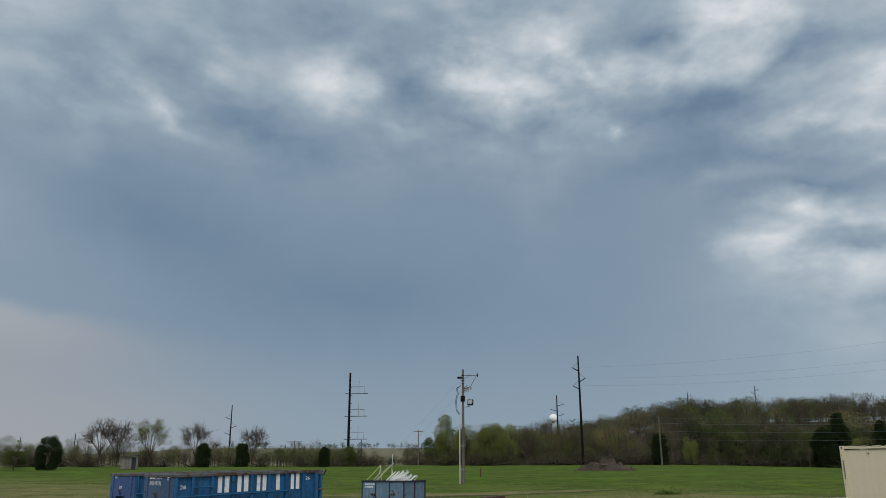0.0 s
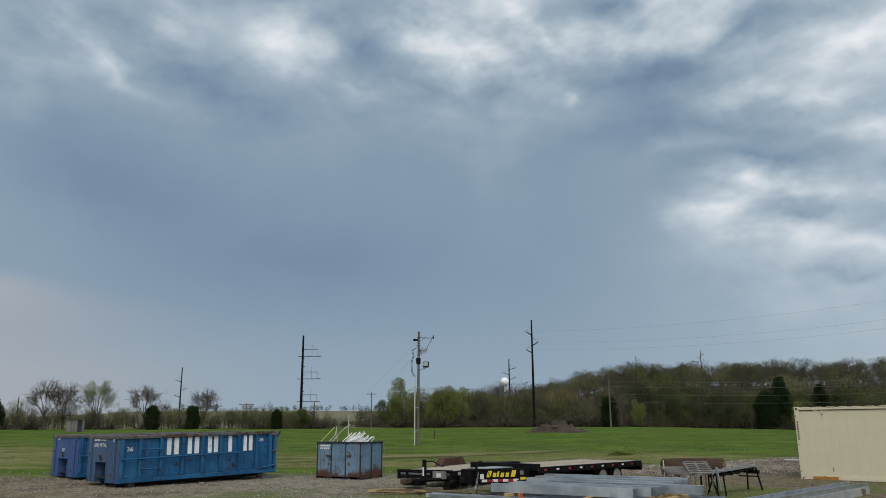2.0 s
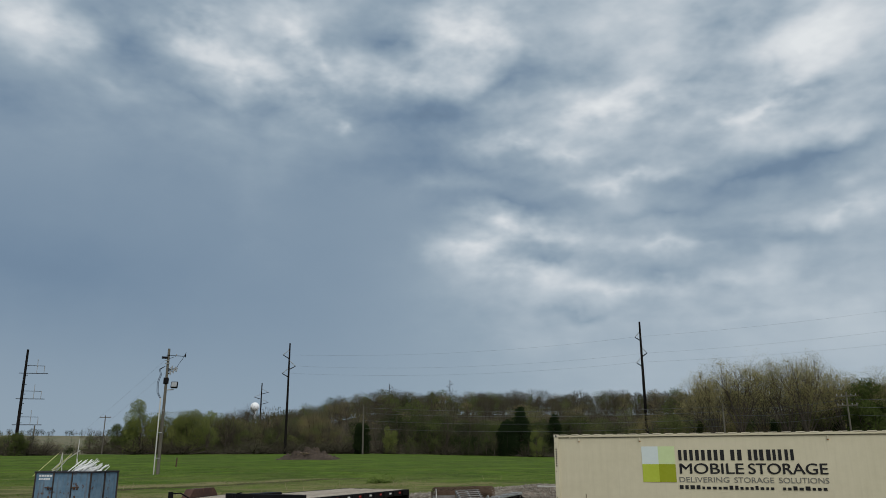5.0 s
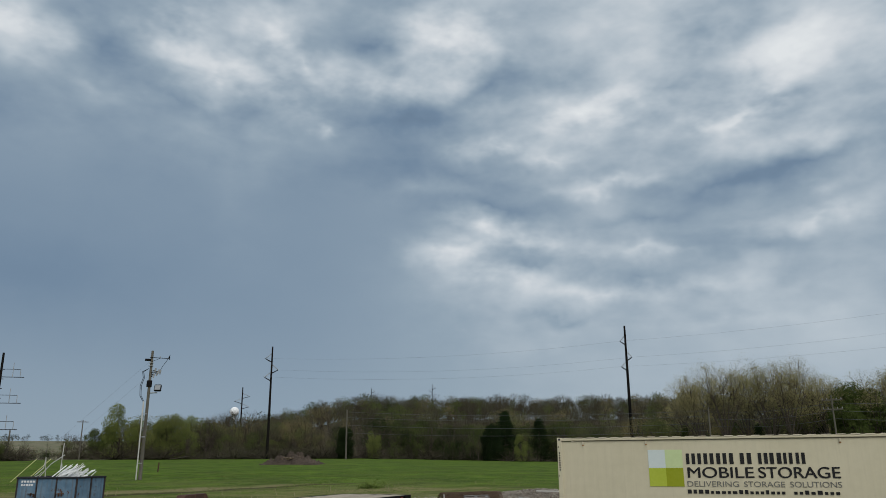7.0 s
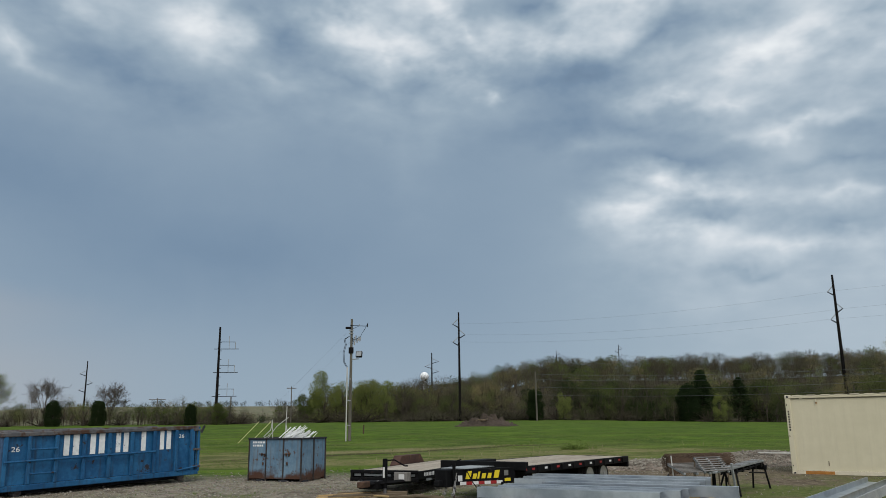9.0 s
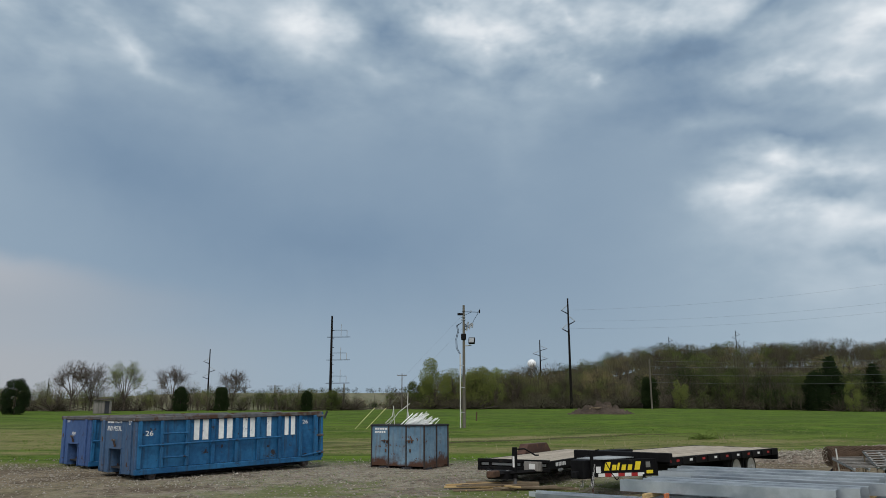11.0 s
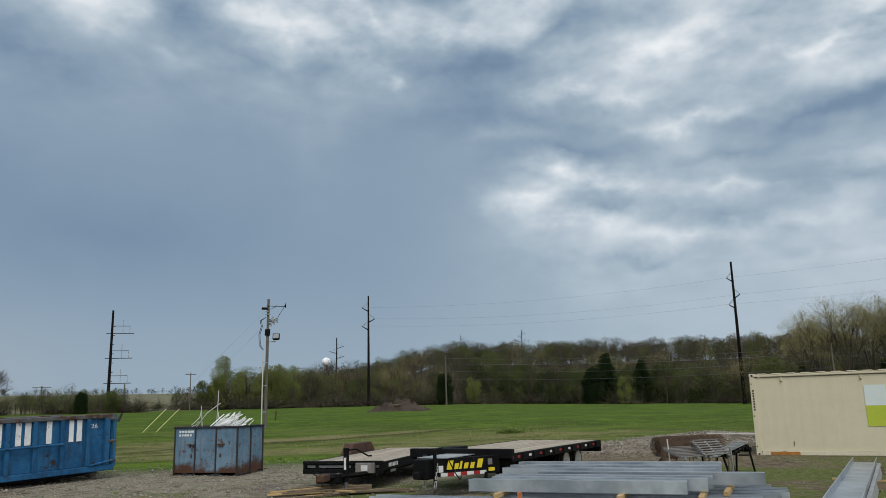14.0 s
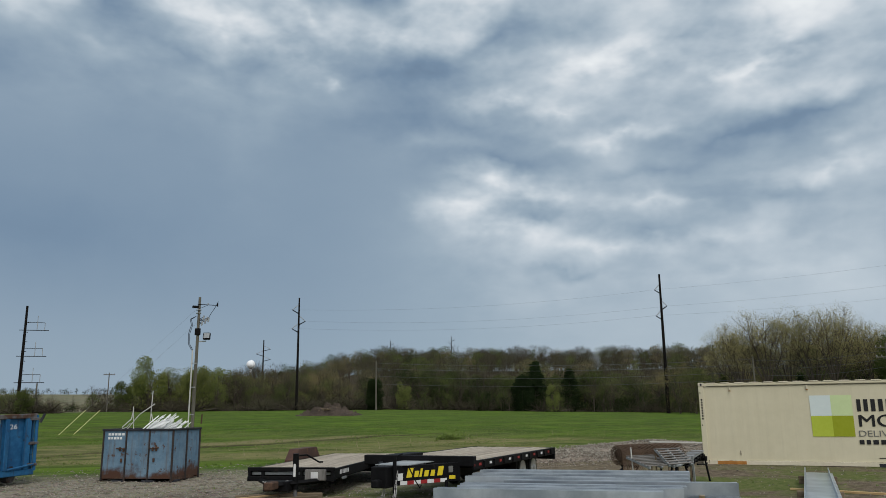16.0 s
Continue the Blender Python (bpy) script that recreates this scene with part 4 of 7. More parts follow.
# ---------------- shipping container ----------------
def container():
    L, W, H = 12.19, 2.44, 2.59
    c = thing("shipping_container", (14.68, 28.96, 0.02), -45.57, 0, "cream painted forty-foot steel storage container on bare ground", "container")

    def corrugated(length, height, depth=0.036, pitch=0.278):
        bm = B()
        prof = []
        x = 0.0
        while x < length - pitch:
            prof += [(x, 0), (x + 0.072, 0), (x + 0.140, depth), (x + 0.210, depth)]
            x += pitch
        prof += [(x, 0), (length, 0)]
        prof += [(length, depth + 0.006), (0, depth + 0.006)]
        lo = [bm.verts.new((p, q, 0)) for p, q in prof]
        hi = [bm.verts.new((p, q, height)) for p, q in prof]
        k = len(prof)
        for i in range(k):
            bm.faces.new((lo[i], lo[(i + 1) % k], hi[(i + 1) % k], hi[i]))
        bm.faces.new(lo[::-1])
        bm.faces.new(hi)
        bmesh.ops.recalc_face_normals(bm, faces=bm.faces)
        return bm

    # shallow ribs, with a long flat stretch for the sign
    w1 = part("side_wall", corrugated(L - 0.2, H - 0.30, depth=0.0025), "cream", c)
    w1.location = (0.1, 0.05, 0.16)
    w2 = again("side_wall", w1, c, pose(L - 0.1, W - 0.05, 0.16, 0, 0, 180))
    e = part("end_wall", corrugated(W - 0.3, H - 0.30), "cream", c)
    e.matrix_local = pose(0.05, W - 0.15, 0.16, 0, 0, -90)
    again("end_wall", e, c, pose(L - 0.05, 0.15, 0.16, 0, 0, 90))
    bm = corrugated(L - 0.2, W - 0.16, depth=0.02, pitch=0.42)
    rf = part("roof", bm, "cream", c)
    rf.matrix_local = pose(0.1, W - 0.08, H - 0.045, 90, 0, 0)
    one_box("floor", (0.1, L - 0.1, 0.08, W - 0.08, 0.13, 0.16), "old_timber", c)
    post = one_box("corner_post", (0.0, 0.16, 0.0, 0.13, 0.118, H - 0.118), "cream", c, 0.01)
    for x, y in ((L - 0.16, 0), (0, W - 0.13), (L - 0.16, W - 0.13)):
        again("corner_post", post, c, pose(x, y, 0))
    cast = B()
    box(cast, 0, 0.178, 0, 0.162, 0, 0.118, 0.012)
    cast = part("corner_casting", cast, "cream_rail", c)
    k = 0
    for x in (-0.006, L - 0.172):
        for y in (-0.006, W - 0.156):
            for z in (0, H - 0.118):
                if k:
                    again("corner_casting", cast, c, pose(x, y, z))
                else:
                    cast.location = (x, y, z)
                k += 1
    # castings are solid: dark plates on the face paint the shaded holes
    for x, z in ((0.083, 0.06), (0.083, H - 0.06)):
        one_box("casting_hole", (x - 0.03, x + 0.03, -0.010, -0.004, z - 0.035, z + 0.035), "dark_steel_and_shade", c, 0)
    one_box("top_rail", (0.178, L - 0.178, 0.0, 0.062, H - 0.11, H - 0.042), "cream", c, 0.008)
    one_box("top_rail", (0.178, L - 0.178, W - 0.06, W, H - 0.11, H - 0.035), "cream", c, 0.008)
    # crimped roof edge
    tab = one_box("roof_crimp", (0, 0.28, -0.010, 0.05, 0, 0.032), "cream_rail", c, 0.006)
    tab.location = (0.25, 0, H - 0.037)
    for i in range(1, 27):
        again("roof_crimp", tab, c, pose(0.25 + i * 0.43, 0, H - 0.037))
    one_box("bottom_rail", (0.178, L - 0.178, -0.008, 0.06, 0.035, 0.155), "cream_rail", c, 0.006)
    one_box("bottom_rail", (0.178, L - 0.178, W - 0.05, W, 0.02, 0.155), "cream_rail", c, 0.006)
    one_box("rail_rust", (0.42, 1.28, -0.013, -0.009, 0.045, 0.145), "orange_rust", c, 0, "orange rust patch on the rail")
    for x in (4.93, 7.03):
        # thin dark sheet on the uncut rail, painted as the pocket's shade
        one_box("fork_pocket", (x, x + 0.35, -0.014, -0.009, 0.02, 0.125), "dark_steel_and_shade", c)
        one_box("pocket_marking", (x + 0.03, x + 0.32, 0.038, 0.046, 0.272, 0.290), "print_black", c)
    for x in (0.95, 3.2, 9.38):
        one_box("lashing_lug", (x - 0.02, x + 0.02, -0.014, 0.052, 2.33, 2.45), "cream_rail", c, 0.006)
        one_box("lug_mark", (x - 0.03, x + 0.03, 0.036, 0.048, 2.30, 2.33), "orange_rust", c)
    # sign: four squares and print
    y0, y1 = 0.036, 0.044
    for nm, x, z in (("sq_pale", 3.24, 1.515), ("sq_light", 3.82, 1.515), ("sq_lime", 3.24, 0.90), ("sq_olive", 3.82, 0.90)):
        one_box("logo_square", (x, x + 0.58, y0, y1, z, z + 0.615), nm, c)
    for x, w in ((4.52, 0.30), (4.90, 0.32), (5.30, 0.34), (5.72, 0.34), (6.27, 0.36), (6.84, 0.30), (7.20, 0.36), (7.62, 0.28), (8.0, 0.28)):
        bm = B()
        box(bm, x, x + w * 0.36, y0, y1, 1.645, 2.0)
        box(bm, x + w * 0.62, x + w, y0, y1, 1.645, 2.0)
        part("name_bar", bm, "print_black", c, "bold black printed bar")
    at = lambda x, z: pose(x, y1 - 0.004, z) @ SIDE
    for word, x, w in (("MOBILE", 4.53, 2.12), ("STORAGE", 6.80, 2.45)):
        lettering("sign_word", word, 0.5, w, "print_black", c, at(x, 1.19), "bold black printed word")
        lettering("sign_word_edge", word, 0.5, w, "print_black", c, pose(x + 0.02, y1 - 0.0035, 1.20) @ SIDE)
    for word, x, w in (("DELIVERING", 4.50, 1.66), ("STORAGE", 6.32, 1.26), ("SOLUTIONS", 7.74, 1.52)):
        lettering("sign_word", word, 0.255, w, "print_grey", c, at(x, 0.905), "thin grey printed word")
    x = 4.49
    rng = random.Random(5)
    while x < 9.2:
        w = rng.uniform(0.09, 0.15)
        if not 7.55 < x < 7.8:
            one_box("contact_bar", (x, min(x + w, 9.23), y0, y1, 0.675, 0.675 + rng.choice((0.09, 0.09, 0.13))), "print_black", c)
        x += w + 0.06
    for i in range(8):
        one_box("serial_mark", (0.05, 0.10, -0.004, -0.001, 2.02 - i * 0.085, 2.075 - i * 0.085), "print_black", c)
    for z in (2.24, 1.22, 0.28):
        one_box("post_mark", (0.03, 0.055, -0.004, -0.001, z, z + 0.05), "print_black", c)
    one_box("scuff", (1.12, 1.14, 0.036, 0.048, 0.32, 0.46), "rust", c)
    return c


container()


# ---------------- trailers ----------------
def wheel(parent, x, y, z, side, r=0.36):
    bm = B()
    rod(bm, (x, y - 0.11, z), (x, y + 0.11, z), r, seg=24)
    bmesh.ops.bevel(bm, geom=[e for e in bm.edges if len(e.link_faces) == 2 and any(len(f.verts) > 8 for f in e.link_faces)],
                    offset=0.05, segments=2, affect="EDGES")
    w = part("wheel", bm, "tyre", parent, "black tyre on a silver rim")
    s = 0.115 * side
    bm = B()
    rod(bm, (x, y + s - 0.01, z), (x, y + s + 0.01, z), 0.22, 0.22, 20)
    part("rim", bm, "rim", w)
    bm = B()
    rod(bm, (x, y + s, z), (x, y + s + 0.05 * side, z), 0.07, 0.05, 12)
    part("hub", bm, "rim", w)
    return w


def chain(bm, pts, link=0.055):
    for i, (p, q) in enumerate(zip(pts, pts[1:])):
        p, q = Vector(p), Vector(q)
        d = q - p
        n = max(1, int(d.length / link))
        for k in range(n):
            c = p + d * (k + 0.5) / n
            rot = d.to_track_quat("Z", "Y").to_matrix().to_4x4() @ pose(0, 0, 0, 0, 0, 90 * (k % 2))
            m = Matrix.Translation(c) @ rot
            for sx in (-0.016, 0.016):
                box(bm, sx - 0.007, sx + 0.007, -0.008, 0.008, -link * 0.65, link * 0.65, m=m)


def deckover_trailer():
    # local x runs from the coupler side to the rear, y to the far side; the deck's near front corner is the origin
    L, W, Z = 5.95, 2.45, 0.80
    t = thing("deckover_trailer", (3.98, 23.30, 0.0), 43.5, 0, "black deck-over flatbed trailer with weathered wooden deck", "trailer")
    n = 13
    for i in range(n):
        y0 = 0.06 + i * (W - 0.12) / n
        one_box("deck_board", (0.10, L - 0.04, y0 + 0.004, y0 + (W - 0.12) / n - 0.004, Z - 0.045, Z - 0.004 + 0.004 * ((i * 7) % 3)), "deck_wood", t)
    for y in (0.0, W - 0.06):
        one_box("side_rail", (0.0, L, y, y + 0.06, Z - 0.17, Z + 0.005), "black_steel", t, 0.008)
    one_box("rear_rail", (L - 0.04, L + 0.04, 0.0, W, Z - 0.30, Z + 0.005), "black_steel", t, 0.01)
    one_box("front_header", (-0.06, 0.09, -0.03, W + 0.05, Z - 0.10, Z + 0.10), "black_steel", t, 0.015)
    for y in (0.75, 1.65):
        one_box("frame_beam", (0.05, L - 0.05, y, y + 0.10, Z - 0.37, Z - 0.05), "black_steel", t)
    for i in range(9):
        x = 0.4 + i * 0.62
        one_box("cross_member", (x, x + 0.05, 0.06, W - 0.06, Z - 0.16, Z - 0.05), "black_steel", t)
    for i in range(9):
        x = 0.30 + i * 0.62
        one_box("side_reflector", (x, x + 0.13, -0.006, -0.001, Z - 0.10, Z - 0.05), "white_tape" if i % 2 else "red_tape", t)
        one_box("stake_pocket", (x + 0.24, x + 0.33, -0.035, 0.0, Z - 0.15, Z - 0.02), "black_steel", t)
    for x in (3.85, 4.72):
        wheel(t, x, 0.35, 0.37, -1)
        wheel(t, x, W - 0.35, 0.37, 1)
        one_rod("axle", (x, 0.4, 0.37), (x, W - 0.4, 0.37), 0.05, "black_steel", t)
    # tongue: two long beams that meet at the coupler, the near one carries the sign
    tip = Vector((-1.62, W / 2 - 0.02, 0.60))
    for y, nm in ((0.32, "near"), (W - 0.32, "far")):
        a = Vector((0.0, y, 0.60))
        d = tip - a
        ang = math.degrees(math.atan2(d.y, d.x))
        bm = B()
        box(bm, 0, d.length, -0.05, 0.05, -0.18, 0.18, 0.01)
        b = part("tongue_beam", bm, "black_steel", t)
        b.matrix_local = pose(*a, 0, 0, ang)
        if nm == "near":
            # outer face of this beam: y = +0.05 in its own frame
            def stuck(name, x0, x1, z0, z1, mat, label=""):
                return one_box(name, (x0, x1, 0.051, 0.056, z0, z1), mat, b, 0, label)
            # slanted yellow name decal, as plain bars
            xs = 0.46
            for wd, top in ((0.20, 0.13), (0.15, 0.07), (0.16, 0.07), (0.08, 0.11), (0.15, 0.07), (0.20, 0.13)):
                bm = B()
                for v in box(bm, xs, xs + wd * 0.64, 0.051, 0.056, -0.045, top):
                    v.co.x -= 0.25 * v.co.z
                part("name_bar", bm, "yellow", b, "yellow slanted decal bar")
                xs += wd
            stuck("model_bar", 0.14, 0.30, -0.13, -0.06, "yellow")
            stuck("round_decal", 0.20, 0.31, 0.0, 0.12, "print_grey")
            for k in range(7):
                stuck("reflector_tape", 0.36 + k * 0.16, 0.52 + k * 0.16, -0.175, -0.105, "red_tape" if k % 2 else "white_tape")
            stuck("paper_label", 1.42, 1.53, -0.09, 0.04, "white_tape")
    bm = B()
    prism(bm, [(-1.3, 0.782), (0.0, 0.782), (0.0, 0.797), (-1.3, 0.797)], 0.7, pose(0, 0.85, 0))
    part("tongue_plate", bm, "galv_dull", t, "pale checker-plate tray on the tongue")
    one_box("coupler_box", (-1.78, -1.40, W / 2 - 0.19, W / 2 + 0.15, 0.40, 0.79), "black_steel", t, 0.02)
    one_box("coupler", (-1.95, -1.76, W / 2 - 0.09, W / 2 + 0.05, 0.42, 0.56), "black_steel", t, 0.02)
    jack = one_rod("jack_post", (-1.56, 0.98, 0.30), (-1.56, 0.98, 0.98), 0.038, "black_steel", t)
    one_rod("jack_foot_tube", (-1.56, 0.98, 0.02), (-1.56, 0.98, 0.36), 0.024, "rail", jack)
    one_box("jack_foot", (-1.66, -1.46, 0.88, 1.08, -0.01, 0.03), "rail", jack)
    one_rod("jack_crank", (-1.56, 0.98, 0.96), (-1.36, 0.92, 1.0), 0.014, "black_steel", jack)
    one_rod("leg", (-0.35, 0.45, 0.18), (-0.35, 0.45, 0.46), 0.035, "black_steel", t)
    one_box("leg_foot", (-0.42, -0.28, 0.38, 0.52, 0.15, 0.18), "black_steel", t)
    for y, sag in ((W / 2 - 0.26, 0.20), (W / 2 - 0.02, 0.24)):
        bm = B()
        pts = [(-1.50, y, 0.70)]
        for k in range(1, 9):
            f = k / 8
            pts.append((-1.50 - 0.32 * f, y - 0.1 * f, 0.70 - 0.42 * math.sin(f * 2.1) - 0.06 * f))
        chain(bm, pts)
        part("safety_chain", bm, "chain", t)
    bm = B()
    pts = [(-1.3, 0.80, 0.74), (-1.2, 0.72, 0.5), (-1.05, 0.70, 0.36), (-0.9, 0.74, 0.40)]
    for p, q in zip(pts, pts[1:]):
        rod(bm, p, q, 0.012, seg=6)
    part("brake_cable", bm, "black_steel", t)
    # ramp lying on the deck
    one_box("folded_ramp", (0.55, 1.75, W - 0.5, W - 0.12, Z + 0.0, Z + 0.07), "black_steel", t, 0.015)
    one_box("tail_light", (-0.02, 0.0, -0.035, -0.031, Z - 0.10, Z - 0.05), "red_tape", t)
    return t


deckover_trailer()


def utility_trailer():
    L, W, Z = 6.1, 1.95, 0.60
    t = thing("utility_trailer", (1.70, 25.56, 0.0), 58.0, 0, "low dark equipment trailer with wooden deck and brown fenders", "trailer")
    # local origin: near front corner; y runs to the far side
    n = 9
    for i in range(n):
        y0 = 0.05 + i * (W - 0.1) / n
        one_box("deck_board", (0.06, L, y0 + 0.004, y0 + (W - 0.1) / n - 0.004, Z - 0.05, Z - 0.005), "deck_wood", t)
    for y in (0.0, W - 0.05):
        one_box("side_rail", (0.0, L, y, y + 0.05, Z - 0.20, Z), "black_steel", t, 0.008)
    one_box("front_top_bar", (-0.05, 0.03, -0.02, W + 0.02, Z - 0.05, Z + 0.03), "black_steel", t, 0.01)
    one_box("front_low_bar", (-0.05, 0.03, -0.02, W + 0.02, Z - 0.26, Z - 0.16), "black_steel", t, 0.01)
    for y in (0.0, W * 0.36, W - 0.05):
        one_box("front_post", (-0.04, 0.02, y, y + 0.06, Z - 0.17, Z - 0.04), "black_steel", t)
    one_box("front_strip", (0.03, 0.05, 0.1, W - 0.06, Z - 0.13, Z - 0.07), "galv_dull", t)
    one_box("document_box", (-0.14, -0.05, 0.16, 0.62, Z - 0.24, Z - 0.01), "shed_wood", t, 0.01, "grey-brown document box")
    one_box("box_label", (-0.147, -0.142, 0.32, 0.48, Z - 0.19, Z - 0.06), "white_tape", t)
    for i, w in enumerate((0.07, 0.05, 0.06, 0.07, 0.06, 0.06, 0.07)):
        one_box("name_bar", (0.42 + i * 0.10, 0.42 + i * 0.10 + w, -0.006, -0.001, Z - 0.14, Z - 0.05), "white_tape", t)
    one_box("lower_label", (0.55, 0.85, -0.03, -0.002, Z - 0.26, Z - 0.21), "galv_dull", t)
    for y in (0.30, W - 0.36):
        one_box("frame_beam", (-0.02, L, y, y + 0.07, Z - 0.30, Z - 0.05), "black_steel", t)
    # tongue
    for y in (0.25, W - 0.25):
        bm = B()
        rod(bm, (0.0, y, Z - 0.24), (-1.0, W / 2, Z - 0.27), 0.055, seg=4)
        part("tongue_beam", bm, "black_steel", t)
    one_box("coupler", (-1.35, -0.95, W / 2 - 0.09, W / 2 + 0.09, Z - 0.33, Z - 0.18), "rust", t, 0.02)
    one_box("battery_box", (-0.85, -0.45, W / 2 - 0.25, W / 2 + 0.30, Z - 0.40, Z - 0.20), "black_steel", t, 0.015)
    bm = B()
    chain(bm, [(-0.85, W / 2 + 0.3, Z - 0.2), (-0.75, W / 2 + 0.05, Z - 0.28), (-0.7, W / 2 - 0.2, Z - 0.2)])
    part("safety_chain", bm, "chain", t)
    jack = one_rod("jack_post", (-0.55, W / 2 - 0.30, 0.22), (-0.55, W / 2 - 0.30, 0.95), 0.065, "black_steel", t)
    one_rod("jack_inner_tube", (-0.55, W / 2 - 0.30, 0.02), (-0.55, W / 2 - 0.30, 0.3), 0.045, "rail", jack)
    one_box("jack_foot", (-0.66, -0.44, W / 2 - 0.41, W / 2 - 0.19, -0.01, 0.03), "rail", jack)
    one_box("jack_label", (-0.625, -0.62, W / 2 - 0.325, W / 2 - 0.275, 0.48, 0.74), "white_tape", jack)
    bm = B()
    for p, q in (((-0.55, 0.67, 0.90), (-0.35, 0.50, 0.91)), ((-0.35, 0.50, 0.91), (-0.15, 0.30, 0.75)), ((-0.15, 0.30, 0.75), (-0.10, 0.23, 0.75))):
        rod(bm, p, q, 0.018, seg=6)
    part("jack_crank", bm, "black_steel", jack)
    # fenders
    for y0, y1, up in ((W + 0.02, W + 0.30, 0.26), (-0.30, -0.02, 0.03)):
        bm = B()
        prism(bm, [(2.95, Z - 0.18), (2.95, Z + 0.0), (3.25, Z + up), (4.65, Z + up), (4.95, Z + 0.0), (4.95, Z - 0.18)], y1 - y0, pose(0, y0, 0))
        bmesh.ops.bevel(bm, geom=list(bm.edges), offset=0.01, segments=1, affect="EDGES")
        part("fender", bm, "brown_steel", t, "rust-brown steel fender")
    for x in (3.5, 4.4):
        wheel(t, x, W + 0.16, 0.33, 1, 0.33)
        wheel(t, x, -0.16, 0.33, -1, 0.33)
        one_rod("axle", (x, -0.1, 0.33), (x, W + 0.1, 0.33), 0.04, "black_steel", t)
    return t


utility_trailer()

# ---------------- steel purlins ----------------
PURLIN = {}


def section(bm, prof, length):
    """A closed outline in y-z drawn out along x."""
    a = [bm.verts.new((0, y, z)) for y, z in prof]
    b = [bm.verts.new((length, y, z)) for y, z in prof]
    k = len(prof)
    for i in range(k):
        bm.faces.new((a[i], b[i], b[(i + 1) % k], a[(i + 1) % k]))
    bm.faces.new(a)
    bm.faces.new(b[::-1])
    bmesh.ops.recalc_face_normals(bm, faces=bm.faces)


def purlin_mesh(length, depth, flange, lip=0.02, t=0.004):
    key = (round(length, 2), depth, flange)
    if key in PURLIN:
        return PURLIN[key]
    bm = B()
    prof = [(flange, lip), (flange, 0), (0, 0), (0, depth), (flange, depth), (flange, depth - lip),
            (flange - t, depth - lip), (flange - t, depth - t), (t, depth - t), (t, t), (flange - t, t), (flange - t, lip)]
    section(bm, prof, length)
    me = bpy.data.meshes.new("purlin")
    bm.to_mesh(me)
    bm.free()
    me.materials.append(M["galv"])
    PURLIN[key] = me
    return me


STACK = pose(2.40, 21.55, 0.0, 0, 0, -37.8)


def purlin(s, d, z, length, depth=0.20, flange=0.075, turn=0.0, flat=False, label="galvanised steel C-purlin lying in a stack on timber blocks"):
    o = new("steel_purlin", purlin_mesh(length, depth, flange))
    # flat: web down, flanges up
    o.matrix_world = STACK @ pose(s, d, z, 90 if flat else 0, 0, turn)
    return tagged(o, label, "steel purlin", "stacked galvanised purlins")


rngp = random.Random(21)
# lower layer, laid flat
for k, (s0, s1, d) in enumerate(((-1.9, 4.1, -0.15), (-1.6, 4.4, -0.42), (0.35, 4.8, 0.25), (0.5, 5.0, 0.62), (0.4, 5.3, 1.05), (0.3, 5.45, 1.50), (0.2, 5.45, 2.0), (0.2, 5.2, 2.5))):
    z = 0.10
    purlin(s0, d + 0.20, z, s1 - s0, 0.30, 0.10, rngp.uniform(-0.4, 0.4), True)
# upper rows on edge
for s0, s1, d, z in ((0.0, 3.83, 0.0, 0.29), (0.34, 4.15, 0.34, 0.31), (0.30, 4.22, 0.70, 0.31), (1.0, 5.08, 1.22, 0.33),
                     (0.16, 4.28, 1.66, 0.36), (0.2, 4.30, 2.12, 0.38), (0.26, 4.34, 2.56, 0.41)):
    purlin(s0, d, z, s1 - s0, 0.21, 0.075, rngp.uniform(-0.5, 0.5))
    purlin(s0 + 0.02, d + 0.16, z, s1 - s0 - 0.03, 0.21, 0.075, rngp.uniform(-0.5, 0.5) + 0.0)


def timber(p, q, w, h, mat, label, category="timber", group="", name="timber_block"):
    p, q = Vector(p), Vector(q)
    d = q - p
    bm = B()
    box(bm, 0, d.length, -w / 2, w / 2, 0, h, min(w, h) * 0.08)
    o = part(name, bm, mat)
    o.matrix_world = Matrix.Translation(p) @ d.to_track_quat("X", "Z").to_matrix().to_4x4()
    return tagged(o, label, category, group)


def in_stack(s, d, z):
    return STACK @ Vector((s, d, z))


for s in (0.55, 2.6, 4.15):
    timber(in_stack(s, -0.75, 0.0), in_stack(s + 0.05, 2.9, 0.0), 0.10, 0.095, "timber", "pale square timber block under the purlin stack", "timber", "timber blocks under the stack")
for s in (0.60, 2.75, 4.05):
    timber(in_stack(s, -0.30, 0.205), in_stack(s + 0.03, 2.8, 0.205), 0.09, 0.085, "timber", "pale square timber spacer between purlin layers", "timber", "timber spacers in the stack")
timber(in_stack(4.42, 0.55, 0.205), in_stack(4.5, 1.9, 0.205), 0.09, 0.085, "timber", "pale square timber spacer between purlin layers", "timber", "timber spacers in the stack")

bm = B()
for k in range(3):
    box(bm, -0.02, 0.02, -0.02 + k * 0.07, 0.02 + k * 0.07, 0, 0.10 + 0.02 * (k == 1), 0.004)
box(bm, -0.02, 0.02, -0.02, 0.16, 0.09, 0.13, 0.005)
clampo = part("steel_clamp", bm, "clay_pink")
clampo.matrix_world = STACK @ pose(1.05, -0.42, 0.20)
tagged(clampo, "small orange-red steel clamp on the purlins", "clamp")

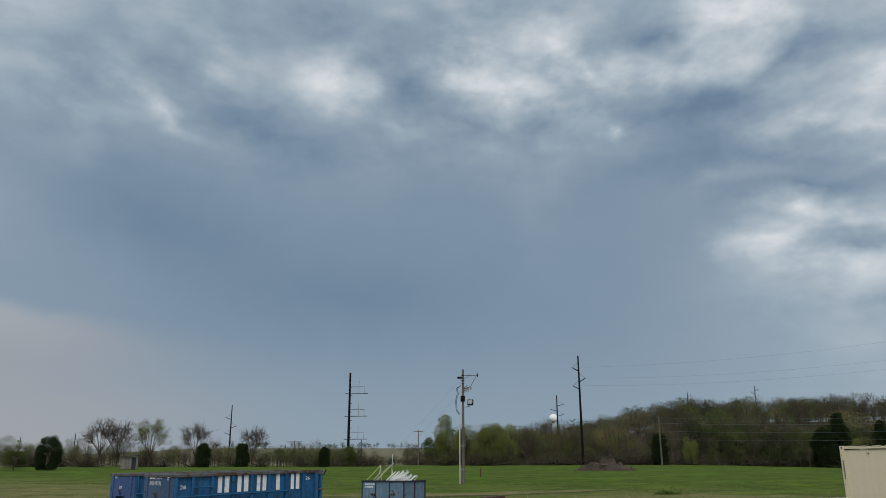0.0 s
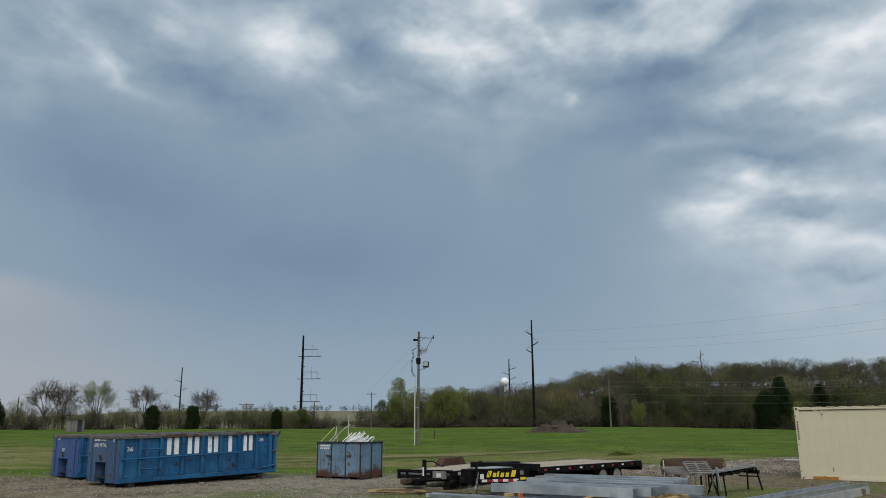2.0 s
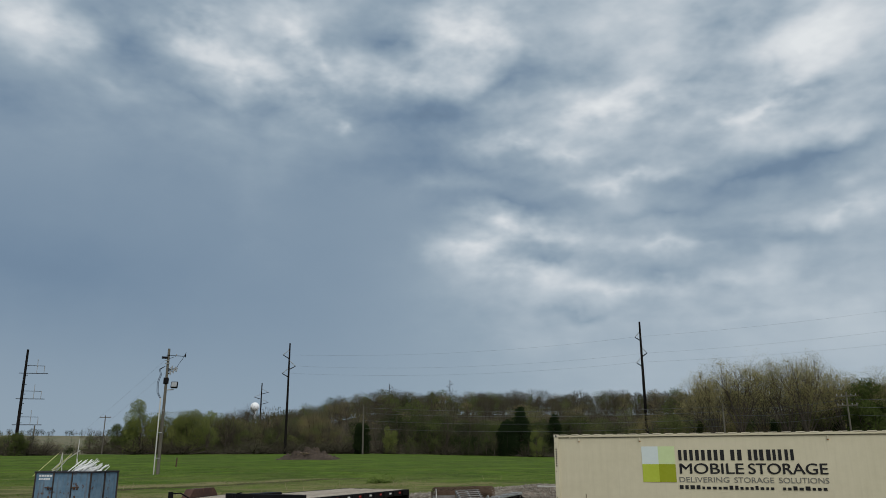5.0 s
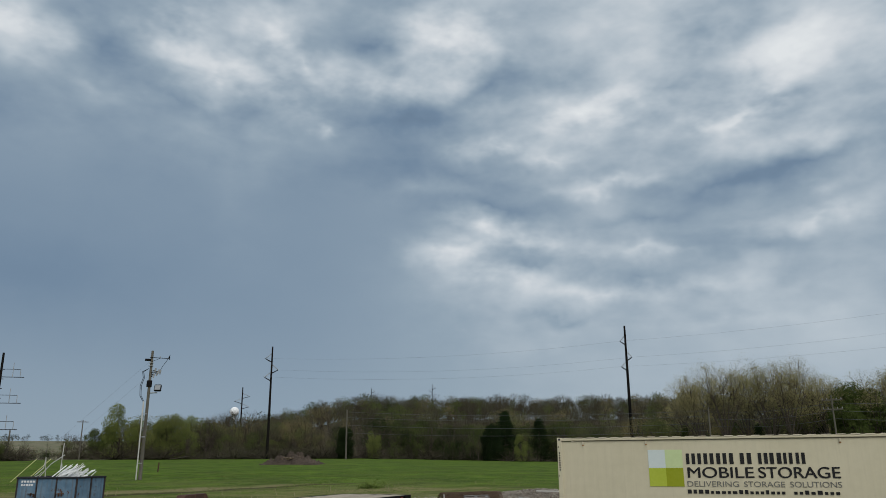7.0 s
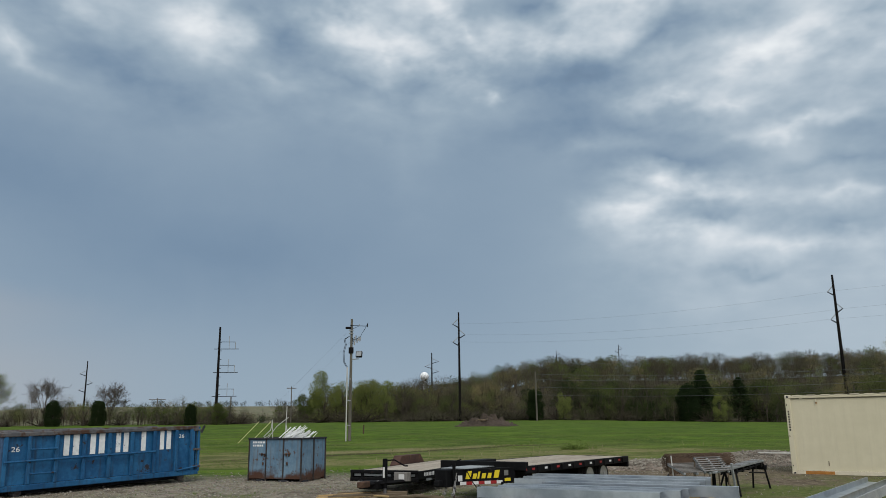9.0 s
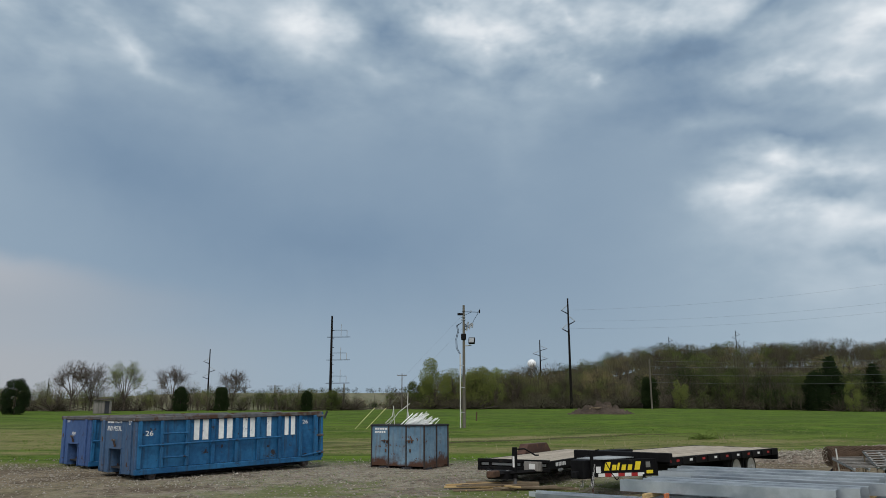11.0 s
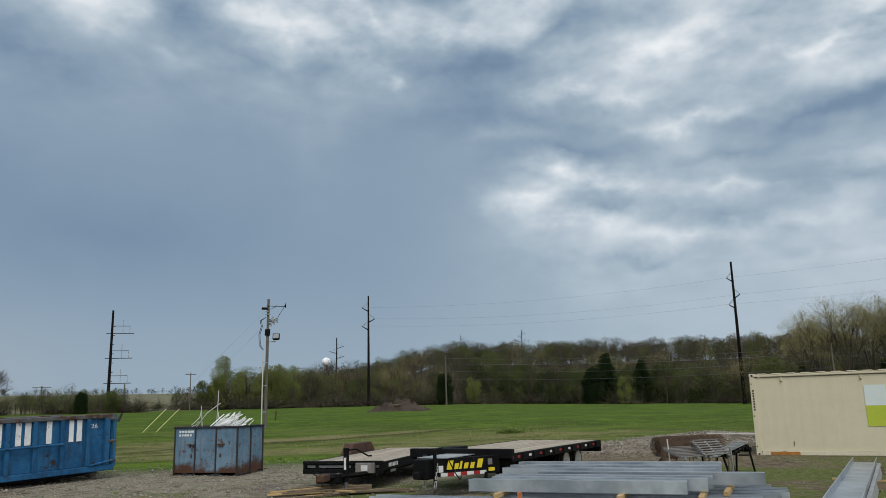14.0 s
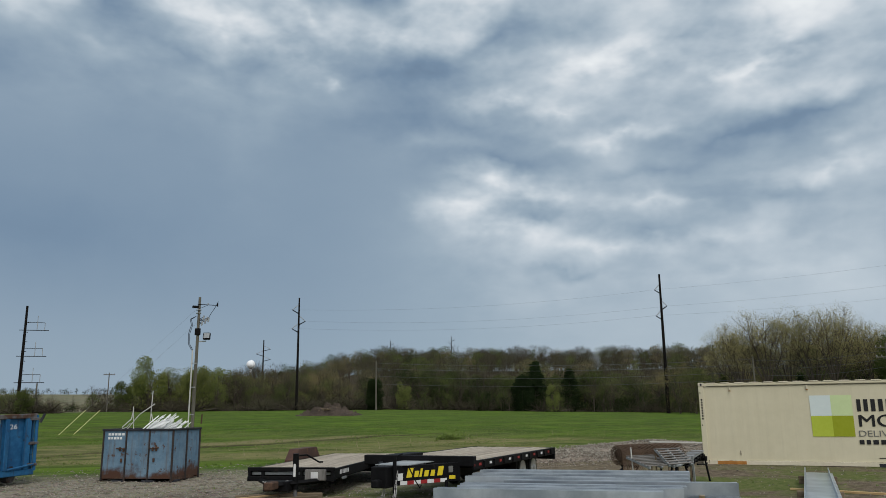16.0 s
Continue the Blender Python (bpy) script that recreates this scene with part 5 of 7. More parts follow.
# long trough pointing at the container
def trough():
    bm = B()
    L, w, h, t = 9.2, 0.50, 0.13, 0.006
    prof = [(-w / 2 - 0.02, h), (-w / 2, h), (-w / 2, t), (w / 2, t), (w / 2, h), (w / 2 + 0.02, h),
            (w / 2 + 0.02, h - t), (w / 2 + t, h - t), (w / 2 + t, 0), (-w / 2 - t, 0), (-w / 2 - t, h - t), (-w / 2 - 0.02, h - t)]
    section(bm, prof, L)
    o = part("steel_trough", bm, "galv")
    o.matrix_world = pose(6.80, 17.35, 0.19, 0, 0, 42.6)
    tagged(o, "long galvanised steel trough section lying open side up", "steel section")
    for x in (0.8, 4.5, 8.2):
        p = o.matrix_world @ Vector((x, -0.42, -0.19))
        q = o.matrix_world @ Vector((x, 0.42, -0.19))
        timber(p, q, 0.14, 0.182, "old_timber", "old timber block under the steel trough", "timber", "timber blocks under the trough")
    # nested section leaning against its side
    bm = B()
    section(bm, [(0, 0), (0.03, 0.20), (0.10, 0.20), (0.10, 0.195), (0.035, 0.195), (0.006, 0)], 8.7)
    o2 = part("steel_angle", bm, "galv_dull")
    o2.matrix_world = o.matrix_world @ pose(0.2, -0.37, -0.185)
    tagged(o2, "galvanised steel angle lying beside the trough", "steel section")


trough()

bm = B()
box(bm, 0, 4.2, 0, 0.09, 0.0, 0.2, 0.004)
bm2 = part("steel_tube", bm, "galv")
bm2.matrix_world = pose(14.1, 17.95, 0.02, 0, 0, -25)
tagged(bm2, "galvanised rectangular steel tube on the dirt", "steel section")
timber((11.24, 22.22, 0.0), (12.62, 19.55, 0.0), 0.09, 0.045, "timber", "single pale plank lying on the dirt", "plank", "loose planks", "plank")
timber((17.2, 35.0, 0.47), (20.6, 34.2, 0.36), 0.10, 0.05, "pvc", "long pale board lying over the gravel heap", "plank", "loose planks", "plank")

# timber offcuts in front of the low trailer
rngw = random.Random(8)
for i in range(13):
    x, y = rngw.uniform(-1.0, 0.4), rngw.uniform(24.5, 25.6)
    a = rngw.uniform(-0.35, 0.5)
    ln = rngw.uniform(0.9, 2.0)
    z = 0.0 + 0.035 * (i % 3)
    timber((x, y, z), (x + ln * math.cos(a), y + ln * math.sin(a), z + rngw.uniform(0, 0.03)), rngw.uniform(0.07, 0.15), 0.035,
           "old_timber" if i % 4 else "timber", "loose weathered board in a low pile", "plank", "loose boards in a pile", "plank")
timber((0.15, 26.0, 0.02), (0.78, 24.25, 0.10), 0.09, 0.035, "timber", "fresh pale board lying across the pile", "plank", "loose boards in a pile", "plank")
timber((-0.35, 25.75, 0.02), (1.42, 25.45, 0.02), 0.13, 0.11, "old_timber", "old grey squared timber", "plank", "loose boards in a pile", "plank")

# ---------------- roll of fence mesh ----------------
def fence_roll():
    # a rough steel cradle carries the roll
    c = thing("steel_cradle", (7.82, 23.85, 0.0), 4.0, 0, "dark steel cradle under the rolled fence mesh", "steel frame")
    for x in (0.35, 1.5):
        one_box("cross_bar", (x - 0.03, x + 0.03, -0.28, 0.28, 0.50, 0.56), "black_steel", c, 0.006)
        for y in (-0.25, 0.25):
            one_rod("leg", (x, y, 0.0), (x, y, 0.50), 0.025, "black_steel", c)
    one_rod("bent_bar", (-0.05, -0.3, 0.56), (-0.42, -0.42, 0.36), 0.022, "black_steel", c)
    r = thing("fence_mesh_roll", (7.82, 23.85, 0.56), 4.0, 0, "rusty rolled-up chain-link fence mesh lying on a cradle", "fence roll")
    L, R = 1.85, 0.22
    bm = B()
    rod(bm, (0.06, 0, R), (L - 0.06, 0, R), R * 0.62, seg=28)
    part("inner_wrap", bm, "mesh_rust", r, "dense inner wraps of wire", smooth=False)
    # diamond lattice wrapped round the roll, two turns deep and loose
    na, nl = 22, 26
    for size in (1.0, 0.84):
        bm = B()
        for s in (1, -1):
            for i in range(na):
                prev = None
                for k in range(nl + 1):
                    a = 2 * math.pi * (i / na) + s * k * (2 * math.pi / na) * 0.5 + size
                    w = R * size * (1 + 0.05 * noise.noise(Vector((k * 0.3, math.cos(a) * 1.2, math.sin(a) * 1.2 + size))))
                    p = Vector((L * k / nl, w * math.cos(a), R + w * math.sin(a)))
                    if prev is not None:
                        strip(bm, [prev, p], 0.009, 0.009, (0, math.cos(a), math.sin(a)))
                    prev = p
        part("wire_mesh", bm, "mesh_rust", r)
    for rr in (0.20, 0.14, 0.08):
        bm = B()
        n = 22
        for i in range(n):
            a, b = 2 * math.pi * i / n, 2 * math.pi * (i + 1) / n
            rod(bm, (-0.01, rr * math.cos(a), R + rr * math.sin(a)), (-0.01, rr * math.cos(b), R + rr * math.sin(b)), 0.008, seg=4)
        part("coil_edge", bm, "mesh_rust", r)
    # loose end that hangs down in front
    bm = B()
    for s in (1, -1):
        for i in range(-8, 17):
            prev = None
            for k in range(9):
                x = 0.045 * i + s * 0.045 * k
                if -0.1 <= x <= 0.55:
                    f = k / 8
                    p = Vector((x - 0.12 * f, -R - 0.05 - 0.16 * f + 0.03 * math.sin(9 * x), R + 0.12 - 0.52 * f))
                    if prev is not None:
                        strip(bm, [prev, p], 0.008, 0.008, (0, -1, 0))
                    prev = p
                else:
                    prev = None
    part("hanging_mesh", bm, "mesh_rust", r, "loose rusty mesh hanging off the roll")
    return r


fence_roll()


# ---------------- racks ----------------
def slat_rack(at, yaw, pitch, label, n=6, L=1.0, W=0.75):
    m = pose(*at, pitch, 0, yaw)
    e = new("slat_rack")
    e.matrix_world = m
    tagged(e, label, "rack", "dismantled slat racks")
    for x in (0.0, L * 0.5, L):
        one_box("side_bar", (x - 0.025, x + 0.025, 0, W, 0, 0.05), "galv_dull", e, 0.006)
    for i in range(n):
        y = 0.04 + i * (W - 0.08) / (n - 1)
        one_box("slat", (-0.05, L + 0.05, y - 0.017, y + 0.017, 0.05, 0.07), "shed_wood", e, 0.004)
    for x in (0.0, L):
        for y in (0.03, W - 0.03):
            foot = m.inverted() @ Vector((m @ Vector((x, y, 0.0))).to_2d().to_3d())
            one_rod("leg", (x, y, 0.0), foot, 0.016, "old_timber", e)
    return e


slat_rack((7.50, 22.25, 0.58), 4, 14, "weathered slat rack lying flat on short legs", 8, 0.66, 0.75)
slat_rack((8.02, 22.28, 0.60), 8, 40, "weathered slat rack propped up at a slant", 7, 0.66, 0.52)
one = B()
rod(one, (7.50, 22.80, 0.0), (7.46, 22.82, 1.0), 0.014, seg=6)
tagged(part("thin_post", one, "pvc"), "thin pale upright post beside the racks", "post")


def boom_stand():
    # local x runs along the boom, away from the racks
    e = thing("boom_stand", (8.2, 22.35, 0.0), 41.8, 0, "pale perforated boom on black folding legs", "stand")
    tilt = pose(0, 0, 0.60, 0, -1.6, 0)
    p = one_box("boom", (0.0, 3.75, -0.13, 0.13, 0, 0.05), "galv_dull", e, 0.008, "pale perforated metal boom")
    p.matrix_local = tilt
    for i in range(14):
        one_box("cross_slat", (0.12 + i * 0.26, 0.20 + i * 0.26, -0.15, 0.15, 0.05, 0.065), "shed_wood" if i % 3 == 0 else "galv_dull", p)
    for y in (-0.11, 0.11):
        one_rod("under_rail", (1.0, y, -0.10), (3.7, y, -0.03), 0.022, "black_steel", p)
    for i in range(5):
        one_box("clamp", (1.4 + i * 0.5, 1.5 + i * 0.5, -0.15, 0.15, -0.12, 0.0), "black_steel", p, 0.01)
    for y in (-0.14, 0.14):
        one_rod("end_leg", (3.62, y, 0.66), (3.78, y * 1.6, 0.0), 0.026, "black_steel", e)
        one_rod("front_leg", (0.55, y, 0.60), (0.75, y * 1.8, 0.0), 0.024, "black_steel", e)
        one_rod("middle_leg", (1.35, y, 0.55), (1.15, y * 2.0, 0.0), 0.024, "black_steel", e)
    one_rod("brace", (2.4, -0.14, 0.50), (3.68, -0.16, 0.42), 0.02, "black_steel", e)
    one_box("pale_leg", (0.80, 0.87, -0.30, -0.26, 0.0, 0.62), "galv_dull", e, 0, "pale slat leg", pose(0.0, 0, 0, 0, -14, 0))
    bm = B()
    rod(bm, (3.70, -0.2, 0.56), (3.70, 0.2, 0.56), 0.06, seg=12)
    part("pivot_drum", bm, "black_steel", e)
    return e


boom_stand()

# ---------------- steel plates by the field ----------------
rngs = random.Random(4)
for i in range(7):
    bm = B()
    box(bm, 0, 7.2 - 0.3 * i, 0, 1.9 - 0.1 * i, 0, 0.04, 0.006)
    o = part("steel_plate", bm, "plate")
    o.matrix_world = pose(-20.45 + 0.12 * i, 26.3 + 0.1 * i, 0.16 + 0.042 * i, 0, 0, 46 + rngs.uniform(-1.5, 1.5))
    tagged(o, "dark steel sheet in a low stack on timbers", "steel plate", "stacked steel sheets")
for k in (0.8, 3.2, 5.4):
    p = pose(-20.45, 26.3, 0, 0, 0, 46) @ Vector((k, -0.1, 0.0))
    q = pose(-20.45, 26.3, 0, 0, 0, 46) @ Vector((k, 1.7, 0.0))
    timber(p, q, 0.14, 0.155, "old_timber", "old timber under the steel sheets", "timber", "timbers under the sheets")
timber((-20.1, 25.0, 0.0), (-18.6, 25.3, 0.0), 0.16, 0.16, "timber", "cut pale timber beam end", "timber", "timbers under the sheets")

# ---------------- shed ----------------
def shed():
    x, y = -47.4, 118.9
    s = thing("shed", (x, y, ground_z(x, y)), 22, 0, "small bleached board shed with a lean-to tin roof", "shed")
    for i in range(12):
        one_box("wall_board", (i * 0.2, i * 0.2 + 0.19, 0, 0.04, 0, 1.8), "shed_wood", s)
    for i in range(10):
        one_box("side_board", (0, 0.04, 0.05 + i * 0.2, 0.05 + i * 0.2 + 0.19, 0, 1.8), "shed_wood", s)
        one_box("side_board", (2.36, 2.40, 0.05 + i * 0.2, 0.05 + i * 0.2 + 0.19, 0, 1.8), "shed_wood", s)
    one_box("rear_wall", (0, 2.4, 2.05, 2.1, 0, 1.8), "shed_wood", s)
    one_box("roof", (-0.25, 2.65, -0.3, 2.35, 0, 0.12), "tin", s, 0, "dark rusted tin roof", pose(0, 0, 1.8, 0, -5, 0))
    # boards run on behind; a dark sheet paints the doorway's shade
    one_box("door_opening", (1.5, 2.1, -0.006, -0.002, 0, 1.7), "dark_steel_and_shade", s)
    return s


shed()


# ---------------- poles and lines ----------------
def steel_pole(x, y, top, label, arms=((0.93, 1), (0.86, -1), (0.79, 1)), radius=0.34, base=None, reach=1.6, yaw=0.0):
    z = ground_z(x, y) - 0.2 if base is None else base
    h = top - z
    p = thing("transmission_pole", (x, y, z), yaw, 0, label, "power pole", "dark steel transmission poles")
    bm = B()
    rod(bm, (0, 0, 0), (0, 0, h), radius, radius * 0.5, 12)
    part("shaft", bm, "dark_pole", p)
    for f, s in arms:
        zz = h * f
        a = one_rod("arm", (0, 0, zz - 0.7), (s * reach, 0, zz), 0.11, "dark_pole", p, r1=0.07)
        one_rod("insulator", (s * reach, 0, zz), (s * 0.15, 0, zz + 0.95), 0.06, "insulator", a)
    return p


steel_pole(27.75, 152.7, 23.1, "dark weathering-steel transmission pole beside a soil heap", ((0.89, -1), (0.79, 1), (0.722, -1)), 0.28, reach=1.25, yaw=-10)
steel_pole(86.8, 120.8, 25.8, "dark weathering-steel transmission pole beyond the container", ((0.885, -1), (0.765, 1), (0.695, -1)), 0.34, reach=1.0, yaw=-36)
steel_pole(40.15, 264.8, 25.2, "distant slim transmission pole above the woods", ((0.86, 1), (0.78, -1), (0.70, 1)), 0.34, reach=2.4)
steel_pole(100.9, 314.9, 30.8, "distant slim transmission pole on the wooded ridge", ((0.9, 1), (0.82, -1)), 0.22, reach=1.6)
steel_pole(124.2, 304.4, 32.3, "distant slim transmission pole on the wooded ridge", ((0.9, 1), (0.82, -1)), 0.22, reach=1.6)
steel_pole(-66.4, 251.3, 21.2, "distant leaning transmission pole behind the hedge trees", ((0.80, -1), (0.66, 1), (0.55, -1)), 0.30, reach=1.9)
steel_pole(-149, 260, 10.6, "far thin pole above the hedge", (), 0.22)
steel_pole(-140, 265, 12.0, "far thin pole above the hedge", (), 0.22)
steel_pole(-125, 272, 13.3, "far thin pole above the hedge", (), 0.22)


def switch_pole():
    x, y, top = -21.5, 188.0, 24.0
    z = ground_z(x, y) - 0.2
    h = top - z
    p = thing("switch_pole", (x, y, z), 0, 0, "dark pole with three stacked switch brackets on one side", "power pole")
    bm = B()
    rod(bm, (0, 0, 0), (0, 0, h), 0.36, 0.22, 12)
    part("shaft", bm, "dark_pole", p)
    for k in (0, 1, 2):
        zz = 17.0 - 5.35 * k
        br = one_rod("bracket_arm", (-1.1, 0, zz - 0.05), (4.4, 0, zz), 0.07, "dark_pole", p)
        one_rod("bracket_top", (0.3, 0, zz + 1.6), (3.6, 0, zz + 1.6), 0.05, "dark_pole", br)
        one_rod("bracket_post", (3.6, 0, zz), (3.6, 0, zz + 1.65), 0.06, "insulator", br)
        one_rod("bracket_post", (2.2, 0, zz), (2.2, 0, zz + 3.0), 0.06, "insulator", br)
    for k in range(7):
        one_box("step", (0.2, 0.62, -0.05, 0.05, h * (0.3 + 0.09 * k), h * (0.3 + 0.09 * k) + 0.12), "dark_pole", p)
    return p


switch_pole()


def wood_pole(x, y, top, label, arms=(0.94,), width=1.3, radius=0.14, yaw=0.0, base=None):
    z = ground_z(x, y) - 0.1 if base is None else base
    h = top - z
    p = thing("utility_pole", (x, y, z), yaw, 0, label, "power pole", "wooden utility poles")
    bm = B()
    rod(bm, (0, 0, 0), (0, 0, h), radius, radius * 0.7, 10)
    part("shaft", bm, "wood_pole", p)
    for f in arms:
        a = one_box("crossarm", (-width, width, -0.16, -0.04, h * f, h * f + 0.14), "wood_pole", p)
        for k in (-0.9, -0.45, 0.45, 0.9):
            one_rod("insulator", (width * k, -0.1, h * f + 0.14), (width * k, -0.1, h * f + 0.34), 0.05, "insulator", a)
    return p


wood_pole(-4.85, 187, 10.4, "grey wooden utility pole with one crossarm at the wood's edge", width=1.1)
wood_pole(-41.5, 228, 9.3, "grey wooden utility pole with one crossarm above the hedge", width=2.2, radius=0.2)
wood_pole(-18.15, 186, 8.1, "short grey utility pole behind the hedge", (), radius=0.2)
wood_pole(41.0, 146.0, 11.0, "plain grey utility pole at the foot of the wooded hill", (), radius=0.17)
wood_pole(78.9, 92.0, 8.9, "grey utility pole behind the container", (), radius=0.14)
wood_pole(84.5, 75.7, 9.5, "grey utility pole with double crossarm frame behind the container", (0.93, 0.80), 1.2, yaw=-50)


def light_pole():
    x, y = 1.95, 63.7
    z = 0.5
    p = thing("light_pole", (x, y, z), 0, 0, "grey wooden utility pole with floodlight, fuses and conduit", "power pole")
    bm = B()
    rod(bm, (0, 0, 0), (0.05, 0, 9.16), 0.125, 0.085, 12)
    part("shaft", bm, "wood_pole", p)
    # conduit standing beside it
    bm = B()
    rod(bm, (-0.27, -0.1, -0.05), (-0.25, -0.1, 5.5), 0.045, seg=10)
    part("conduit", bm, "pvc", p)
    for zz in (1.2, 3.0, 4.6):
        one_box("conduit_strap", (-0.31, 0.05, -0.14, -0.08, zz, zz + 0.06), "galv_dull", p)
    # service drop loops
    for dx in (-0.06, 0.02):
        bm = B()
        pts = [(-0.25 + dx, -0.1, 5.5), (-0.48 + dx, -0.1, 5.9), (-0.52 + dx, -0.1, 6.6), (-0.36 + dx, -0.1, 7.2), (-0.46 + dx, -0.1, 7.6), (-0.1, -0.1, 7.85)]
        for a, b in zip(pts, pts[1:]):
            rod(bm, a, b, 0.018, seg=6)
        part("service_cable", bm, "black_steel", p)
    one_box("meter_band", (-0.16, 0.20, -0.18, 0.18, 6.55, 7.0), "black_steel", p, 0.02)
    one_rod("lamp_arm", (0.05, 0, 6.1), (0.6, -0.1, 6.14), 0.04, "galv_dull", p)
    bm = B()
    box(bm, -0.24, 0.24, -0.10, 0.14, -0.24, 0.24, 0.04)
    h = part("floodlight", bm, "black_steel", p, "black floodlight head")
    h.matrix_local = pose(0.62, -0.15, 6.48, -20, 0, -15)
    one_box("lens", (-0.19, 0.19, -0.108, -0.101, -0.19, 0.19), "lamp_glass", h)
    # upper hardware
    a = one_rod("crossarm", (-0.1, -0.1, 8.66), (1.24, -0.1, 8.62), 0.022, "black_steel", p, "slim dark steel arm", seg=6)
    one_rod("arm_brace", (0.05, -0.1, 8.36), (0.62, -0.1, 8.63), 0.014, "black_steel", a, seg=5)
    one_rod("arm_insulator", (1.24, -0.1, 8.55), (1.24, -0.1, 8.78), 0.045, "black_steel", a)
    one_rod("arm_insulator", (0.6, -0.1, 8.64), (0.6, -0.1, 8.76), 0.035, "insulator", a)
    one_box("arm_bracket", (-0.42, 0.0, -0.1, 0.1, 8.4, 8.56), "black_steel", p, 0.02)
    for i, (xx, zz) in enumerate(((0.32, 7.75), (0.45, 7.5), (0.55, 7.68), (0.24, 7.36), (0.66, 7.62))):
        c = one_rod("fuse_cutout", (0.06, -0.05, zz - 0.1), (xx, -0.1, zz), 0.025, "black_steel", p)
        one_rod("fuse_insulator", (xx, -0.1, zz - 0.16), (xx + 0.06, -0.1, zz + 0.14), 0.05, "insulator", c)
    bm = B()
    pts = [(1.28, -0.1, 8.9), (1.05, -0.1, 8.4), (0.85, -0.1, 8.1), (0.66, -0.1, 7.7)]
    for q, r in zip(pts, pts[1:]):
        rod(bm, q, r, 0.018, seg=5)
    part("jumper_wire", bm, "black_steel", p)
    for k in range(2):
        one_box("pole_band", (-0.14, 0.18, -0.15, 0.15, 8.25 - 0.22 * k, 8.29 - 0.22 * k), "galv_dull", p)
    return p


light_pole()


def line(name, a, b, sag, r, mat, label, group, category="wire", n=24):
    c = bpy.data.curves.new(name, "CURVE")
    c.dimensions = "3D"
    c.bevel_depth, c.bevel_resolution = r, 0
    s = c.splines.new("POLY")
    s.points.add(n)
    a, b = Vector(a), Vector(b)
    for i in range(n + 1):
        f = i / n
        p = a.lerp(b, f)
        p.z -= sag * 4 * f * (1 - f)
        s.points[i].co = (*p, 1)
    o = new(name, c)
    dg = bpy.context.evaluated_depsgraph_get()
    me = bpy.data.meshes.new_from_object(o.evaluated_get(dg))
    bpy.data.objects.remove(o)
    me.materials.clear()
    me.materials.append(M[mat])
    return tagged(new(name, me), label, category, group)


HV = "high conductor between the steel poles"
for k, (za, zb, zc) in enumerate(((20.8, 22.9, 30.5), (18.7, 20.0, 27.0), (17.3, 18.2, 24.0))):
    line("power_line", (27.7 + (-1.6, 1.6, -1.6)[k], 152.7, za), (86.8 + (-1.1, 1.1, -1.1)[k], 120.8, zb), 1.3, 0.0085, "wire", HV, "power lines")
    line("power_line", (86.8 + (-1.1, 1.1, -1.1)[k], 120.8, zb), (150, 60, zc), 1.6, 0.0085, "wire", HV, "power lines")
LV = "thin low wire in front of the woods"
for k, z in enumerate((10.6, 9.6, 8.2, 6.8)):
    line("power_line", (41.0, 146.0, z), (78.9, 92.0, z * 0.72 + 0.8), 0.7, 0.016, "wire", LV, "low wires")
for k, z in enumerate((8.3, 7.3, 6.3)):
    line("power_line", (78.9, 92.0, z), (84.5, 75.7, z + 0.3), 0.5, 0.016, "wire", LV, "low wires")
    line("power_line", (84.5, 75.7, z + 0.3), (112, 48, z + 0.8), 0.8, 0.016, "wire", LV, "low wires")
# guy wires of the light pole and their yellow guards
for gx, dz in ((-6.02, 0.0), (-5.2, -0.05)):
    foot = Vector((gx, 62.75, 0.55))
    head = Vector((1.9, 63.6, 8.9 if gx < -5.5 else 7.9))
    line("guy_wire", foot, head, 0.0, 0.0035, "wire", "thin steel guy wire of the light pole", "guy wires", n=2)
    d = (head - foot).normalized()
    bm = B()
    rod(bm, foot - Vector((0, 0, 0.02)), foot + d * 2.1, 0.022, seg=8)
    tagged(part("guy_guard", bm, "guard"), "slanted yellow plastic guy-wire guard in the grass", "guy guard", "guy guards")

# radar-like white dome on a stem
dm = thing("water_tower", (97.2, 664.4, ground_z(97.2, 664.4)), 0, 0, "white spherical tank showing above the far trees", "water tower")
bm = B()
bmesh.ops.create_uvsphere(bm, u_segments=28, v_segments=16, radius=3.7, matrix=Matrix.Translation((0, 0, 41.0 - ground_z(97.2, 664.4))))
part("tank", bm, "dome", dm, smooth=True)
one_rod("stem", (0, 0, -0.5), (0, 0, 37.5 - ground_z(97.2, 664.4)), 0.9, "dome", dm, r1=1.0, seg=16)

# marker stake in the field
bm = B()
rod(bm, (4.23, 81.6, ground_z(4.23, 81.6) - 0.05), (4.28, 81.6, ground_z(4.23, 81.6) + 0.85), 0.06, seg=6)
tagged(part("marker_stake", bm, "brown_steel"), "short dark brown stake standing in the grass", "stake")


